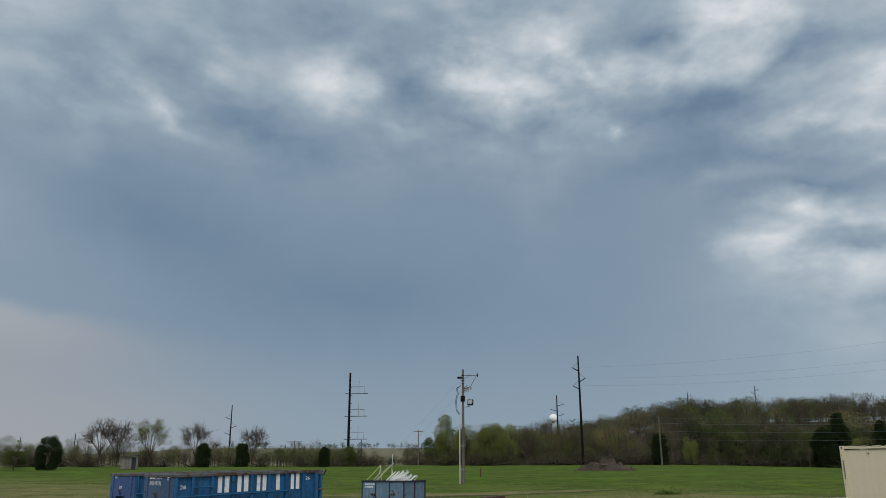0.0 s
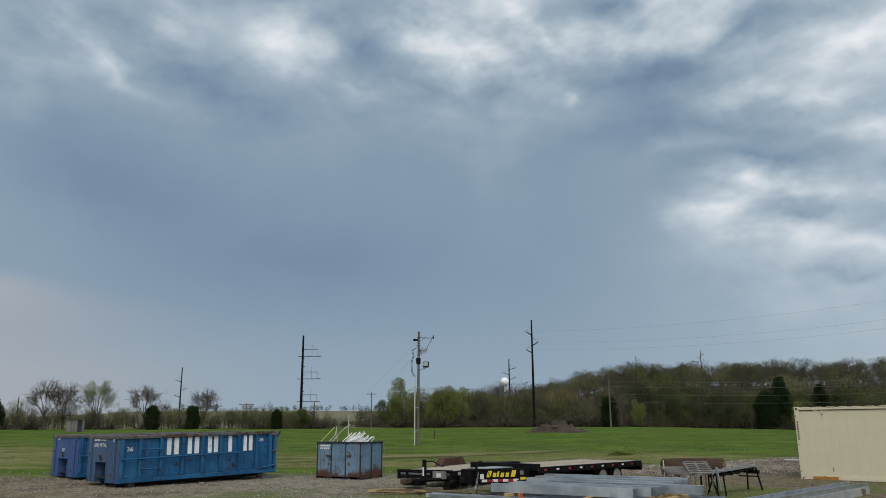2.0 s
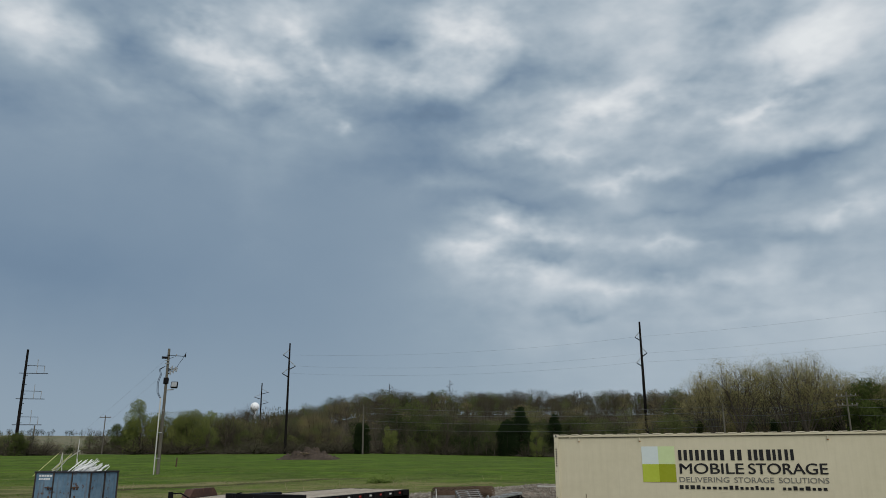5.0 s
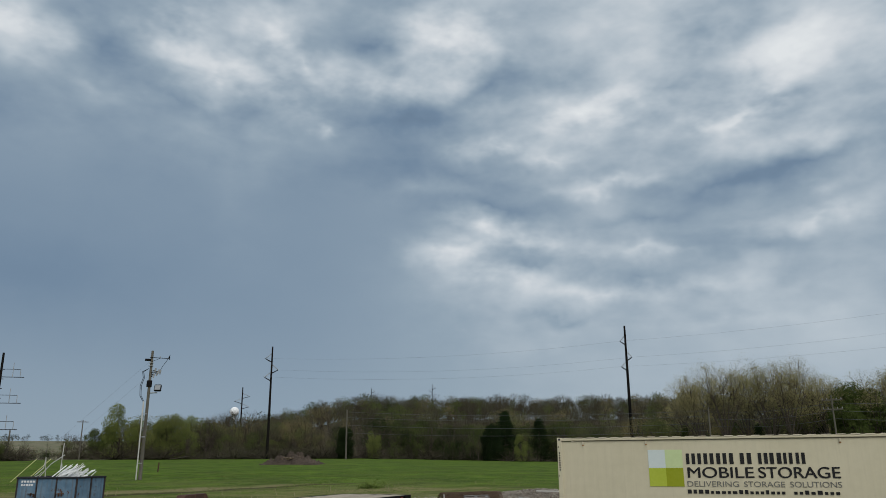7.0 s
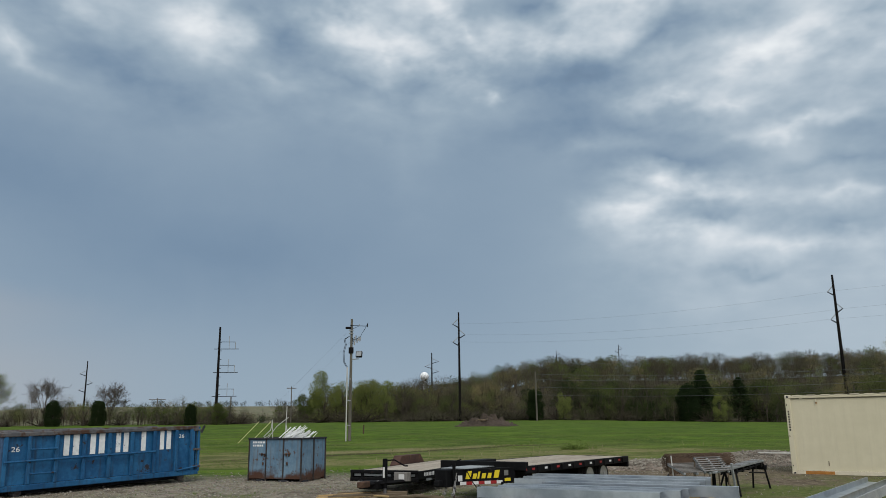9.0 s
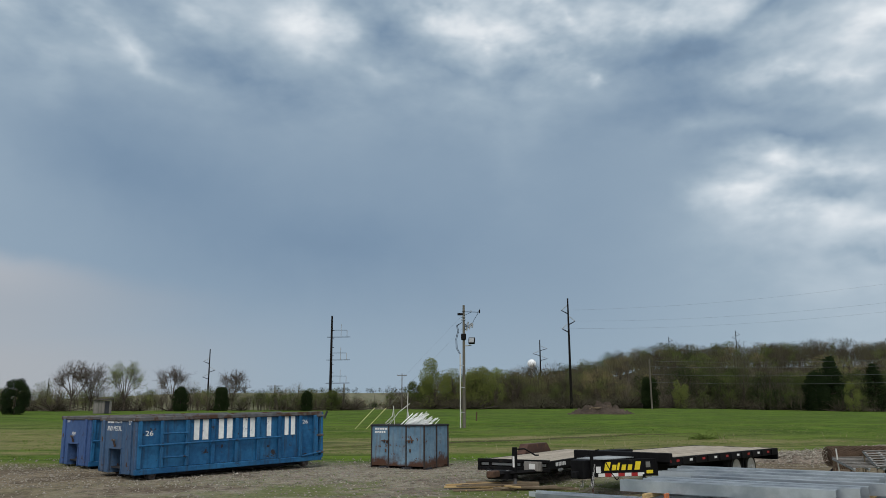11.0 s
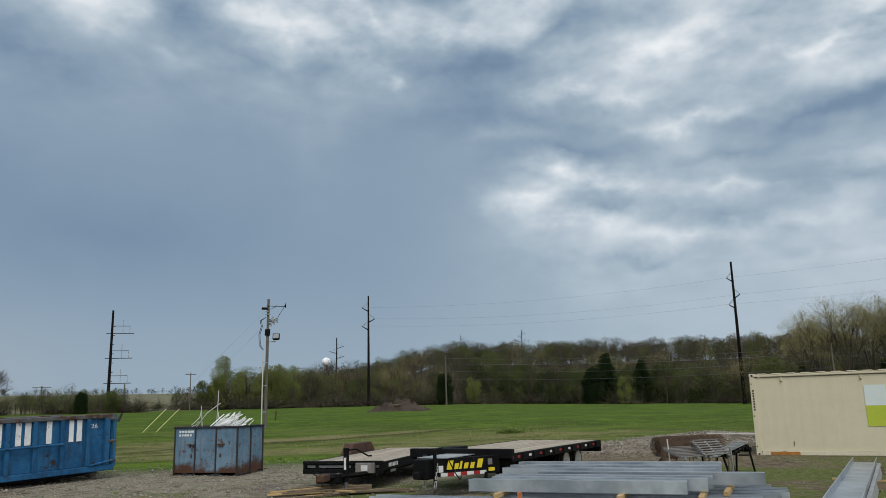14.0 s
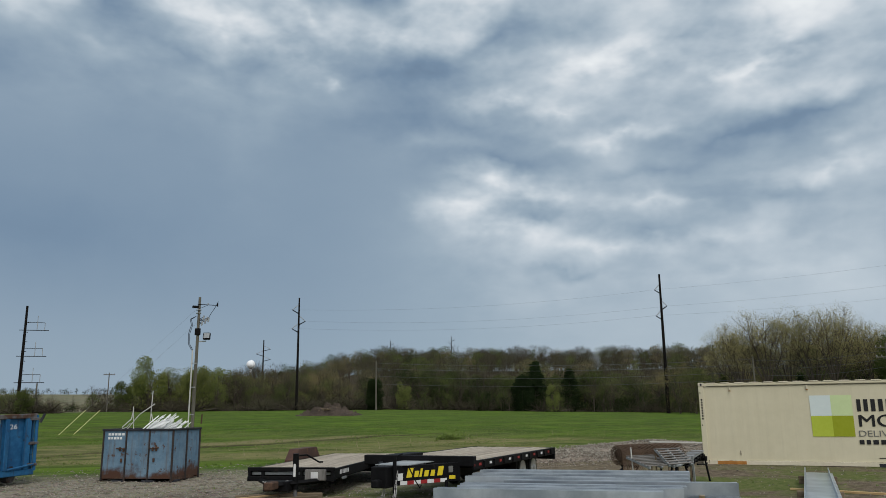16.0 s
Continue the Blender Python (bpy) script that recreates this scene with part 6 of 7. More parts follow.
# ---------------- soil and gravel heaps ----------------
def heap(name, cx, cy, rx, ry, h, mat, label, category, seed, rough=0.3):
    nz = Vector((seed, seed * 2.0, 0))
    n, rings = (150, 44) if mat == "heap_stone" else (72, 24)
    V = [(0, 0, h)]
    for i in range(1, rings + 1):
        f = i / rings
        for k in range(n):
            a = 2 * math.pi * k / n
            w = 1 + 0.22 * noise.noise(Vector((math.cos(a) * 1.5, math.sin(a) * 1.5, seed)))
            x, y = rx * f * w * math.cos(a), ry * f * w * math.sin(a)
            z = h * (1 - f) ** 1.1 * (1 + 0.3 * noise.noise(Vector((x, y, 0)) * (2.2 / max(rx, 1)) + nz)) + rough * (1 - f * f) * noise.noise(Vector((x, y, 3)) * 1.7 + nz) + 0.35 * rough * noise.noise(Vector((x, y, 9)) * 7.0 + nz)
            V.append((x, y, max(z, 0.0) if i < rings else -0.15))
    F = [(0, 1 + k, 1 + (k + 1) % n) for k in range(n)]
    for i in range(rings - 1):
        for k in range(n):
            a, b = 1 + i * n + k, 1 + i * n + (k + 1) % n
            F += [(a, a + n, b), (b, a + n, b + n)]
    me = tri_mesh(name, V, F, [mat])
    o = new(name, me)
    o.location = (cx, cy, ground_z(cx, cy))
    return tagged(o, label, category)


heap("dirt_mound", 22.5, 107.4, 4.7, 2.8, 1.40, "soil", "low heap of dug brown soil and roots in the field", "soil heap", 3.1, 0.9)
heap("gravel_mound", 13.0, 33.6, 4.6, 2.4, 0.20, "heap_stone", "long low heap of brown-grey gravel behind the racks", "gravel heap", 7.7, 0.2)
heap("gravel_mound", 18.0, 36.0, 4.8, 2.4, 0.34, "heap_stone", "low heap of brown-grey gravel behind the container", "gravel heap", 5.2, 0.2)
rngl = random.Random(31)
for i in range(7):
    x, y = 20.6 + rngl.uniform(0, 3.4), 106.7 + rngl.uniform(-1.0, 1.0)
    z = ground_z(x, y) + 0.55 + rngl.uniform(0, 0.4)
    bm = B()
    a = rngl.uniform(-0.6, 0.6)
    rod(bm, (x, y, z), (x + 1.2 * math.cos(a), y - 0.4, z + 0.7 * math.sin(a)), 0.06, 0.03, 6)
    tagged(part("log", bm, "old_timber"), "broken branch lying on the soil heap", "log", "branches on the soil heap")


# ---------------- trees ----------------
def tubes(segs, sides=3):
    """Triangles for tapered limbs given as rows of p0, p1, r0, r1."""
    S = np.asarray(segs, float)
    p0, p1, r0, r1 = S[:, 0:3], S[:, 3:6], S[:, 6], S[:, 7]
    d = p1 - p0
    d /= np.linalg.norm(d, axis=1, keepdims=True) + 1e-9
    ref = np.where(np.abs(d[:, 2:3]) < 0.9, np.array([[0, 0, 1.0]]), np.array([[1.0, 0, 0]]))
    a = np.cross(d, ref)
    a /= np.linalg.norm(a, axis=1, keepdims=True) + 1e-9
    b = np.cross(d, a)
    n = len(S)
    V = np.empty((n, 2 * sides, 3))
    for k in range(sides):
        c, s = math.cos(2 * math.pi * k / sides), math.sin(2 * math.pi * k / sides)
        V[:, k] = p0 + (a * c + b * s) * r0[:, None]
        V[:, sides + k] = p1 + (a * c + b * s) * r1[:, None]
    T = []
    for k in range(sides):
        j = (k + 1) % sides
        T += [(k, j, sides + k), (j, sides + j, sides + k)]
    T = np.array(T)[None] + (np.arange(n) * 2 * sides)[:, None, None]
    return V.reshape(-1, 3), T.reshape(-1, 3)


def flakes(rng, centres, size, per, spread, slim=0.6, axis=None):
    """Small leaf blades or twig slivers scattered round points, one triangle each."""
    c = np.repeat(np.asarray(centres), per, axis=0)
    n = len(c)
    c = c + rng.normal(0, spread, (n, 3))
    a = rng.normal(0, 1, (n, 3)) if axis is None else np.repeat(axis, per, axis=0) + rng.normal(0, 0.35, (n, 3))
    a /= np.linalg.norm(a, axis=1, keepdims=True)
    b = np.cross(a, rng.normal(0, 1, (n, 3)))
    b /= np.linalg.norm(b, axis=1, keepdims=True)
    s = size * rng.uniform(0.6, 1.4, (n, 1))
    V = np.stack([c - a * s * 0.7 - b * s * slim, c - a * s * 0.7 + b * s * slim, c + a * s], 1).reshape(-1, 3)
    T = np.arange(n * 3).reshape(-1, 3)
    return V, T


def domed_tree(rng, h, wide, limbs=11, twigs=16, sub=4):
    """Limbs that fan out of a short trunk and branch into clumps filling a domed crown."""
    fork = h * rng.uniform(0.16, 0.24)
    segs = [(0, 0, 0, 0.01 * h, 0, fork, h * 0.017, h * 0.014)]
    ends = []
    for i in range(limbs):
        turn = i * 2.4 + rng.uniform(-0.5, 0.5)
        f = (i + 0.5) / limbs
        up = 0.06 + 0.9 * rng.uniform(0.75, 1.0) * math.sin(1.5 * f)
        out = wide * h * math.sqrt(max(0.04, 1 - up * up)) * rng.uniform(0.7, 0.92)
        lob = np.array([out * math.cos(turn), out * math.sin(turn), h * (0.46 + 0.42 * up)])
        foot = np.array([0.01 * h, 0, fork * rng.uniform(0.8, 1.3)])
        mid = foot * 0.45 + lob * 0.55 + rng.normal(0, 0.02 * h, 3) + np.array([0, 0, 0.03 * h])
        segs += [(*foot, *mid, h * 0.0085, h * 0.005), (*mid, *lob, h * 0.005, h * 0.0028)]
        size = h * rng.uniform(0.13, 0.18)
        for k in range(twigs):
            d = rng.normal(0, 1, 3)
            d = d / np.linalg.norm(d) + np.array([0, 0, 0.35])
            e = lob + d * size * rng.uniform(0.5, 1.0)
            e[2] = min(e[2], h * rng.uniform(0.97, 1.0))
            st = mid + (lob - mid) * rng.uniform(0.2, 1.0)
            segs.append((*st, *e, h * 0.0018, h * 0.0011))
            ends.append(e)
            for _ in range(sub):
                q = st + (e - st) * rng.uniform(0.35, 0.9)
                t = q + (e - st) * 0.3 + rng.normal(0, size * 0.25, 3)
                t[2] = min(t[2], h)
                segs.append((*q, *t, h * 0.0015, h * 0.0009))
                ends.append(t)
    return np.array(segs), np.array(ends)


def broadleaf(rng, h, kind, many=1.0, leaf=1.0):
    """Returns limbs and crown of a woodland tree, leafed or twigged nearly to the ground."""
    n = int({"bare": 2000, "bud": 2200, "green": 2600}[kind] * many)
    w = h * rng.uniform(0.27, 0.36)
    # overlapping rounded lobes that make up a domed crown
    k = 12
    th, up = rng.uniform(0, 2 * math.pi, k), rng.uniform(-0.75, 1.0, k)
    ring = np.sqrt(1 - up ** 2 * 0.95)
    lob = np.stack([np.cos(th) * ring * w * 0.68, np.sin(th) * ring * w * 0.68, h * (0.54 + 0.30 * up)], 1)
    rad = h * rng.uniform(0.11, 0.16, k)
    pick = rng.integers(0, k, n)
    d = rng.normal(0, 1, (n, 3))
    d /= np.linalg.norm(d, axis=1, keepdims=True)
    c = lob[pick] + d * (rad[pick] * rng.uniform(0.15, 1.0, n) ** 0.5)[:, None] * np.array([1.1, 1.1, 1.0])
    low = rng.random(n) < 0.12
    c[low, 2] = h * rng.uniform(0.05, 0.35, low.sum())
    c[:, 2] = np.clip(c[:, 2], 0.02 * h, h)
    out = d * 0.7 + np.array([0, 0, 0.8])
    segs = [(0, 0, 0, 0, 0, h * 0.45, h * 0.014, h * 0.009)]
    for i in range(k):
        q = np.array([0, 0, h * rng.uniform(0.12, 0.42)])
        m = (q + lob[i]) / 2 + rng.normal(0, h * 0.02, 3)
        e = lob[i] + np.array([0, 0, rad[i] * 0.6])
        segs += [(*q, *m, h * 0.007, h * 0.005), (*m, *e, h * 0.005, h * 0.002)]
    V, T = tubes(segs)
    if kind == "bare":
        V2, T2 = flakes(rng, c, h * 0.036 * leaf, 1, 0.0, 0.045 * leaf, out)
    elif kind == "bud":
        V2, T2 = flakes(rng, c, h * 0.0095 * leaf, 1, 0.0, 0.5)
    else:
        V2, T2 = flakes(rng, c, h * 0.0135 * leaf, 1, 0.0, 0.5)
    return V, T, V2, T2


def conifer(rng, h, wide=0.24, per=5):
    segs = [(0, 0, 0, 0, 0, h, h * 0.02, 0.01)]
    ends = []
    n = int(34 + h * 3)
    for i in range(n):
        f = (i + 0.5) / n
        z = h * (0.04 + 0.95 * f)
        ln = h * wide * (1 - f) ** 0.75 * rng.uniform(0.65, 1.15) + 0.1
        a = i * 2.4 + rng.uniform(-0.3, 0.3)
        tip = np.array([ln * math.cos(a), ln * math.sin(a), z + ln * rng.uniform(0.05, 0.4)])
        segs.append((0, 0, z, *tip, h * 0.005, h * 0.002))
        for u in (0.35, 0.6, 0.8, 1.0):
            ends.append(np.array([0, 0, z]) * (1 - u) + tip * u)
    V, T = tubes(segs)
    V2, T2 = flakes(rng, ends, h * 0.030, per, h * 0.030, 0.4)
    return V, T, V2, T2


RNG = np.random.default_rng(77)
PROTO = {k: [broadleaf(np.random.default_rng(s), 10.0, k) for s in seeds]
         for k, seeds in (("bare", (1, 2, 3, 4)), ("bud", (5, 6, 7)), ("green", (8, 9, 10)))}
FAR = {k: [broadleaf(np.random.default_rng(s), 10.0, k, 0.5, 1.5) for s in seeds]
       for k, seeds in (("bare", (21, 22, 23, 24)), ("bud", (25, 26, 27)), ("green", (28, 29, 30)))}
FAR["fresh"] = FAR["dark"] = FAR["green"]
PROTO["pine"] = [conifer(np.random.default_rng(s), 10.0, w) for s, w in ((12, 0.22), (13, 0.28))]


def bush(rng):
    ends = rng.normal(0, 1, (110, 3)) * np.array([1.0, 1.0, 0.55]) * 0.55
    ends[:, 2] = np.abs(ends[:, 2]) + 0.15
    segs = [(0, 0, 0, *e, 0.03, 0.012) for e in ends[:40]]
    V, T = tubes(segs)
    V2, T2 = flakes(rng, ends, 0.09, 14, 0.14, 0.10)
    return V * 10 / 2, T, V2 * 10 / 2, T2


PROTO["bush"] = [bush(np.random.default_rng(s)) for s in (15, 16, 17)]
PROTO["fresh"] = PROTO["dark"] = PROTO["green"]
CROWN_MAT = {"dark": "needle", "fresh": "fresh", "bare": "twig", "bud": "bud", "green": "leaf", "pine": "needle", "bush": "twig"}


def forest(name, rows, label, share=1.0, girth=(0.85, 1.2)):
    """Many trees that nobody could count, in one mesh. Rows of kind, x, y, height, tint."""
    order = ["bark", "twig", "bud", "leaf", "needle", "fresh"]
    Vs, Ts, Is, Cs = [], [], [], []
    off = 0
    for kind, x, y, h, tint in rows:
        kinds = FAR if kind in FAR and math.hypot(x, y) > 182 else PROTO
        p = kinds[kind][RNG.integers(len(kinds[kind]))]
        a = RNG.uniform(0, 2 * math.pi)
        c, s = math.cos(a), math.sin(a)
        k = h / 10.0
        wide = RNG.uniform(*girth)
        m = int(len(p[3]) * share)
        R = np.array([[c * wide, -s * wide, 0], [s * wide, c * wide, 0], [0, 0, 1]]) * k
        base = np.array([x, y, ground_z(x, y) - 0.1])
        for V, T, mi in ((p[0], p[1], 0), (p[2][:3 * m], p[3][:m], order.index(CROWN_MAT[kind]))):
            Vs.append(V @ R.T + base)
            Ts.append(T + off)
            Is.append(np.full(len(T), mi))
            Cs.append(np.full(len(V), tint))
            off += len(V)
    me = tri_mesh(name, np.vstack(Vs), np.vstack(Ts), order, np.concatenate(Is), np.concatenate(Cs))
    return tagged(new(name, me), label, "woods", kind="stuff")


def polar(a, r):
    return r * math.sin(radians(a)), r * math.cos(radians(a))


rows = []
# front edge of the woods, shrubs first, then small trees, then the slope behind
for i in range(190):
    a = RNG.uniform(-2.6, 54)
    x, y = polar(a, RNG.uniform(156, 164) + (34 if a < 0.3 else 0))
    # dark crowns here: evergreens, and shade at the wood's foot put into colour
    if a > 15 and i % 4:
        rows.append((RNG.choice(["dark", "dark", "green", "bare"]), x, y, RNG.uniform(2.4, 4.6), RNG.uniform(0, 0.6)))
    else:
        rows.append(("bush", x, y, RNG.uniform(3.0, 6.0), RNG.uniform(0, 0.9)))
for i in range(300):
    a = RNG.uniform(-2.4, 56)
    r = RNG.uniform(160, 178) + (34 if a < 0.3 else 0)
    x, y = polar(a, r)
    # the large dark share past 19 degrees paints woodland shade besides evergreens
    kind = RNG.choice(["bare", "bud", "green", "dark"], p=[0.18, 0.03, 0.29, 0.50] if a > 19 else [0.56, 0.10, 0.28, 0.06] if a > 6 else [0.3, 0.2, 0.45, 0.05])
    h = RNG.uniform(6.0, 9.0) * (0.9 if 0 < a < 5.5 else 0.8 if a < 17 else 1.0)
    rows.append((kind, x, y, h, RNG.uniform(0, 1)))
for i in range(560):
    a = RNG.uniform(6, 56)
    r = RNG.uniform(178, 380) if i % 3 else RNG.uniform(300, 372)
    x, y = polar(a, r)
    kind = RNG.choice(["bare", "bud", "green", "dark"], p=[0.72, 0.10, 0.14, 0.04])
    rows.append((kind, x, y, RNG.uniform(8.8, 12.2), RNG.uniform(0, 1)))
for i in range(120):
    x, y = polar(RNG.uniform(8, 56), RNG.uniform(335, 385))
    rows.append((RNG.choice(["bare", "bud", "bare"]), x, y, RNG.uniform(7.0, 11.0), RNG.uniform(0.2, 1)))
for i in range(22):
    x, y = polar(RNG.uniform(0.0, 5.6), RNG.uniform(156, 166))
    rows.append(("fresh", x, y, RNG.uniform(4.4, 9.0), RNG.uniform(0, 0.5)))
for i in range(16):
    x, y = polar(RNG.uniform(5.5, 10), RNG.uniform(170, 200))
    rows.append(("bare", x, y, RNG.uniform(7.6, 9.0), RNG.uniform(0, 1)))
for i in range(9):
    x, y = polar(RNG.uniform(8, 36), RNG.uniform(156, 175))
    rows.append(("fresh", x, y, RNG.uniform(3.0, 5.4), RNG.uniform(0.5, 1.0)))
# low growth that closes the ridge
for i in range(170):
    x, y = polar(RNG.uniform(12, 57), RNG.uniform(325, 385))
    rows.append((RNG.choice(["bare", "green"]), x, y, RNG.uniform(4.5, 7.0), RNG.uniform(0, 1)))
for i in range(26):
    x, y = polar(RNG.uniform(22, 40), RNG.uniform(158, 180))
    rows.append(("pine", x, y, RNG.uniform(4.0, 8.0), RNG.uniform(0, 0.3)))
for i in range(50):
    x, y = polar(RNG.uniform(4, 13), RNG.uniform(166, 190))
    rows.append((RNG.choice(["bare", "bud", "green"]), x, y, RNG.uniform(7.6, 9.2), RNG.uniform(0, 1)))
forest("hill_woods", rows, "mixed bare and leafing woods climbing a low hill", 0.62, (0.95, 1.35))

rows = []
# hedge line beyond the field and thin woods behind it
for i in range(120):
    x, y = polar(RNG.uniform(-46, -4.6), RNG.uniform(149, 156))
    rows.append((RNG.choice(["bush", "green", "bud"]), x, y, RNG.uniform(3.5, 6.0), RNG.uniform(0, 1)))
for i in range(330):
    a = RNG.uniform(-46, -4.6)
    x, y = polar(a, RNG.uniform(150, 178))
    kind = RNG.choice(["bare", "fresh", "green", "dark"], p=[0.34, 0.12, 0.40, 0.14])
    rows.append((kind, x, y, RNG.uniform(2.6, 4.6), RNG.uniform(0, 0.8)))
for i in range(130):
    a = RNG.uniform(-46, -6)
    x, y = polar(a, RNG.uniform(178, 290))
    kind = RNG.choice(["bare", "bud", "green"], p=[0.66, 0.10, 0.24])
    rows.append((kind, x, y, RNG.uniform(4.0, 6.6), RNG.uniform(0, 1)))
for i in range(90):
    x, y = polar(RNG.uniform(-8.5, -1.0), RNG.uniform(235, 420))
    rows.append((RNG.choice(["bare", "green", "bud"]), x, y, RNG.uniform(3.0, 5.4), RNG.uniform(0, 1)))
for i in range(12):
    x, y = polar(RNG.uniform(-6.5, -1.8), RNG.uniform(225, 260))
    rows.append(("pine", x, y, RNG.uniform(3.0, 4.6), RNG.uniform(0, 0.3)))
for i in range(34):
    x, y = polar(RNG.uniform(-11.5, -4.8), RNG.uniform(146, 150))
    rows.append((RNG.choice(["green", "green", "dark"]), x, y, RNG.uniform(2.4, 3.8), RNG.uniform(0, 0.4)))
forest("hedgerow", rows, "scrubby hedgerow of bare and leafing bushes across the field", 0.34)
rows = []
for i in range(60):
    x, y = polar(RNG.uniform(-16, 0), RNG.uniform(1040, 1160))
    rows.append(("dark", x, y, RNG.uniform(5, 11), RNG.uniform(0, 0.4)))
forest("far_trees", rows, "small dark trees scattered along the far pasture ridge", 0.5, (1.0, 1.5))


def tree(kind, a, r, h, label, seed, tint=0.3, wide=1.0, name="tree", crown=None):
    rng = np.random.default_rng(seed)
    x, y = polar(a, r)
    if kind == "pine":
        V, T, V2, T2 = conifer(rng, h, wide, 16)
        wide = 1.0
    elif kind == "cedar":
        # dense barrel of foliage that narrows to the top
        n, k = 13000, 110
        f = rng.uniform(0.04, 0.93, k)
        th = rng.uniform(0, 2 * math.pi, k)
        reach = wide * h * np.minimum(1.0, 0.75 + f) * np.sqrt(np.clip(1.02 - np.maximum(f - 0.3, 0) ** 2 / 0.5, 0.01, 1)) * rng.uniform(0.5, 0.85, k)
        lob = np.stack([reach * np.cos(th), reach * np.sin(th), f * h], 1)
        pick = rng.integers(0, k, n)
        d = rng.normal(0, 1, (n, 3))
        d /= np.linalg.norm(d, axis=1, keepdims=True)
        c = lob[pick] + d * (h * rng.uniform(0.08, 0.13, k)[pick] * rng.uniform(0.3, 1.15, n) ** 0.5)[:, None]
        c[:, 2] = np.abs(c[:, 2])
        V, T = tubes([(0, 0, 0, 0, 0, h * 0.8, h * 0.025, h * 0.008)])
        V2, T2 = flakes(rng, c, h * 0.022, 1, 0.0, 0.45)
        wide = 1.0
    elif kind == "open":
        segs, ends = domed_tree(rng, h, 0.36, 15, 12, 1)
        segs[:, 6:] = np.maximum(segs[:, 6:], 0.016)
        V, T = tubes(segs, 3)
        V2, T2 = flakes(rng, ends, 0.066, 46 if h > 10 else 18, 0.026 * h)
    elif kind == "winter":
        segs, ends = domed_tree(rng, h, 0.38, 12, 14, 3)
        segs[:, 6:] = np.maximum(segs[:, 6:], 0.018)
        V, T = tubes(segs, 3)
        out = ends - np.array([0, 0, 0.4 * h])
        V2, T2 = flakes(rng, ends, 0.30, 3, 0.14, 0.035, out / np.linalg.norm(out, axis=1, keepdims=True))
    else:
        V, T, V2, T2 = broadleaf(rng, h, kind, 3.0)
    S = np.array([wide, wide, 1.0])
    t = thing(name, (x, y, ground_z(x, y) - 0.1), 0, 0, label, "tree", "single trees round the field")
    trunk = new("trunk", tri_mesh("trunk", V * S, T, ["bark"]))
    trunk.parent = t
    cm = crown or {"open": "bud", "winter": "bark"}.get(kind) or CROWN_MAT.get(kind, "needle")
    cr = new("crown", tri_mesh("crown", V2 * S, T2, [cm], None, np.full(len(V2), tint)))
    cr.parent = t
    return t


# bare and leafing trees along the hedge
tree("winter", -23.1, 148, 8.4, "bare grey winter tree with a round crown by the hedge", 101, wide=1.0)
tree("winter", -22.0, 150, 8.2, "bare grey winter tree beside the shed", 102, wide=1.0)
tree("open", -20.0, 150, 8.4, "tree with thin fresh yellow-green leaves", 103, 0.0, wide=1.0, crown="fresh")
tree("winter", -17.06, 152, 8.0, "bare reddish-brown winter tree above the hedge", 104, 0.2, wide=1.0)
tree("winter", -13.2, 152, 7.4, "small bare winter tree above the hedge", 105, 0.2, wide=1.0)
tree("winter", -34.3, 96, 9.2, "tall bare tree with sweeping upright branches", 106, 0.2, wide=1.2)
tree("cedar", -26.1, 124, 4.7, "dense dark evergreen cedar standing alone in the field", 108, 0.0, 0.40, "cedar_tree")
tree("cedar", -16.5, 147, 4.2, "dark evergreen cedar in the hedge", 109, 0.05, 0.33, "cedar_tree")
tree("cedar", -13.9, 147, 4.3, "dark evergreen cedar in the hedge", 110, 0.1, 0.30, "cedar_tree")
tree("cedar", -8.2, 146, 3.7, "small dark pointed evergreen in the hedge", 111, 0.05, 0.27, "cedar_tree")
tree("green", -6.5, 146, 3.9, "round bright green bush-like tree in the hedge", 112, 0.3, wide=1.5)
tree("green", -28.0, 126, 3.0, "low dark green shrub tree in the field", 113, 0.3, wide=1.9)
# single trees at the edge of the hill woods
tree("green", 0.8, 158, 11.0, "tall yellow-green leafing tree at the wood's end", 120, 0.1, wide=0.85, crown="fresh")
tree("green", 3.9, 158, 9.3, "bright green leafing tree at the wood's end", 121, 0.3, wide=1.0, crown="fresh")
tree("green", -0.5, 194, 7.6, "olive green leafing tree at the wood's end", 122, 0.2, wide=1.0)
tree("cedar", 15.6, 154, 6.0, "dark evergreen at the foot of the hill", 123, 0.1, 0.26, "cedar_tree")
tree("green", 17.6, 154, 5.6, "bright green young tree at the foot of the hill", 124, 0.2, wide=0.8, crown="fresh")
tree("pine", 27.0, 160, 9.4, "tall dark evergreen in the woods", 125, 0.0, 0.36, "cedar_tree")
tree("cedar", 26.0, 157, 7.0, "dark evergreen in the woods", 126, 0.0, 0.30, "cedar_tree")
tree("pine", 29.4, 163, 8.2, "dark evergreen in the woods", 127, 0.05, 0.40, "cedar_tree")
tree("green", 28.0, 153, 5.4, "bright yellow-green young tree before the evergreens", 128, 0.1, wide=0.7, crown="fresh")
for k, (a, r, h) in enumerate(((40.2, 128, 12.4), (41.8, 126, 14.0), (43.2, 130, 13.2), (44.6, 127, 13.6), (45.8, 126, 14.0), (46.8, 130, 13.0),
                               (48.0, 128, 11.6), (51.0, 128, 11.6), (52.6, 130, 12.0), (39.4, 134, 11.4), (54.2, 130, 12))):
    tree("open", a, r + 8, h + 2.2, "tall hillside tree with sparse golden-green spring leaves", 140 + k, 0.15 * (k % 4), wide=0.85, crown="golden")
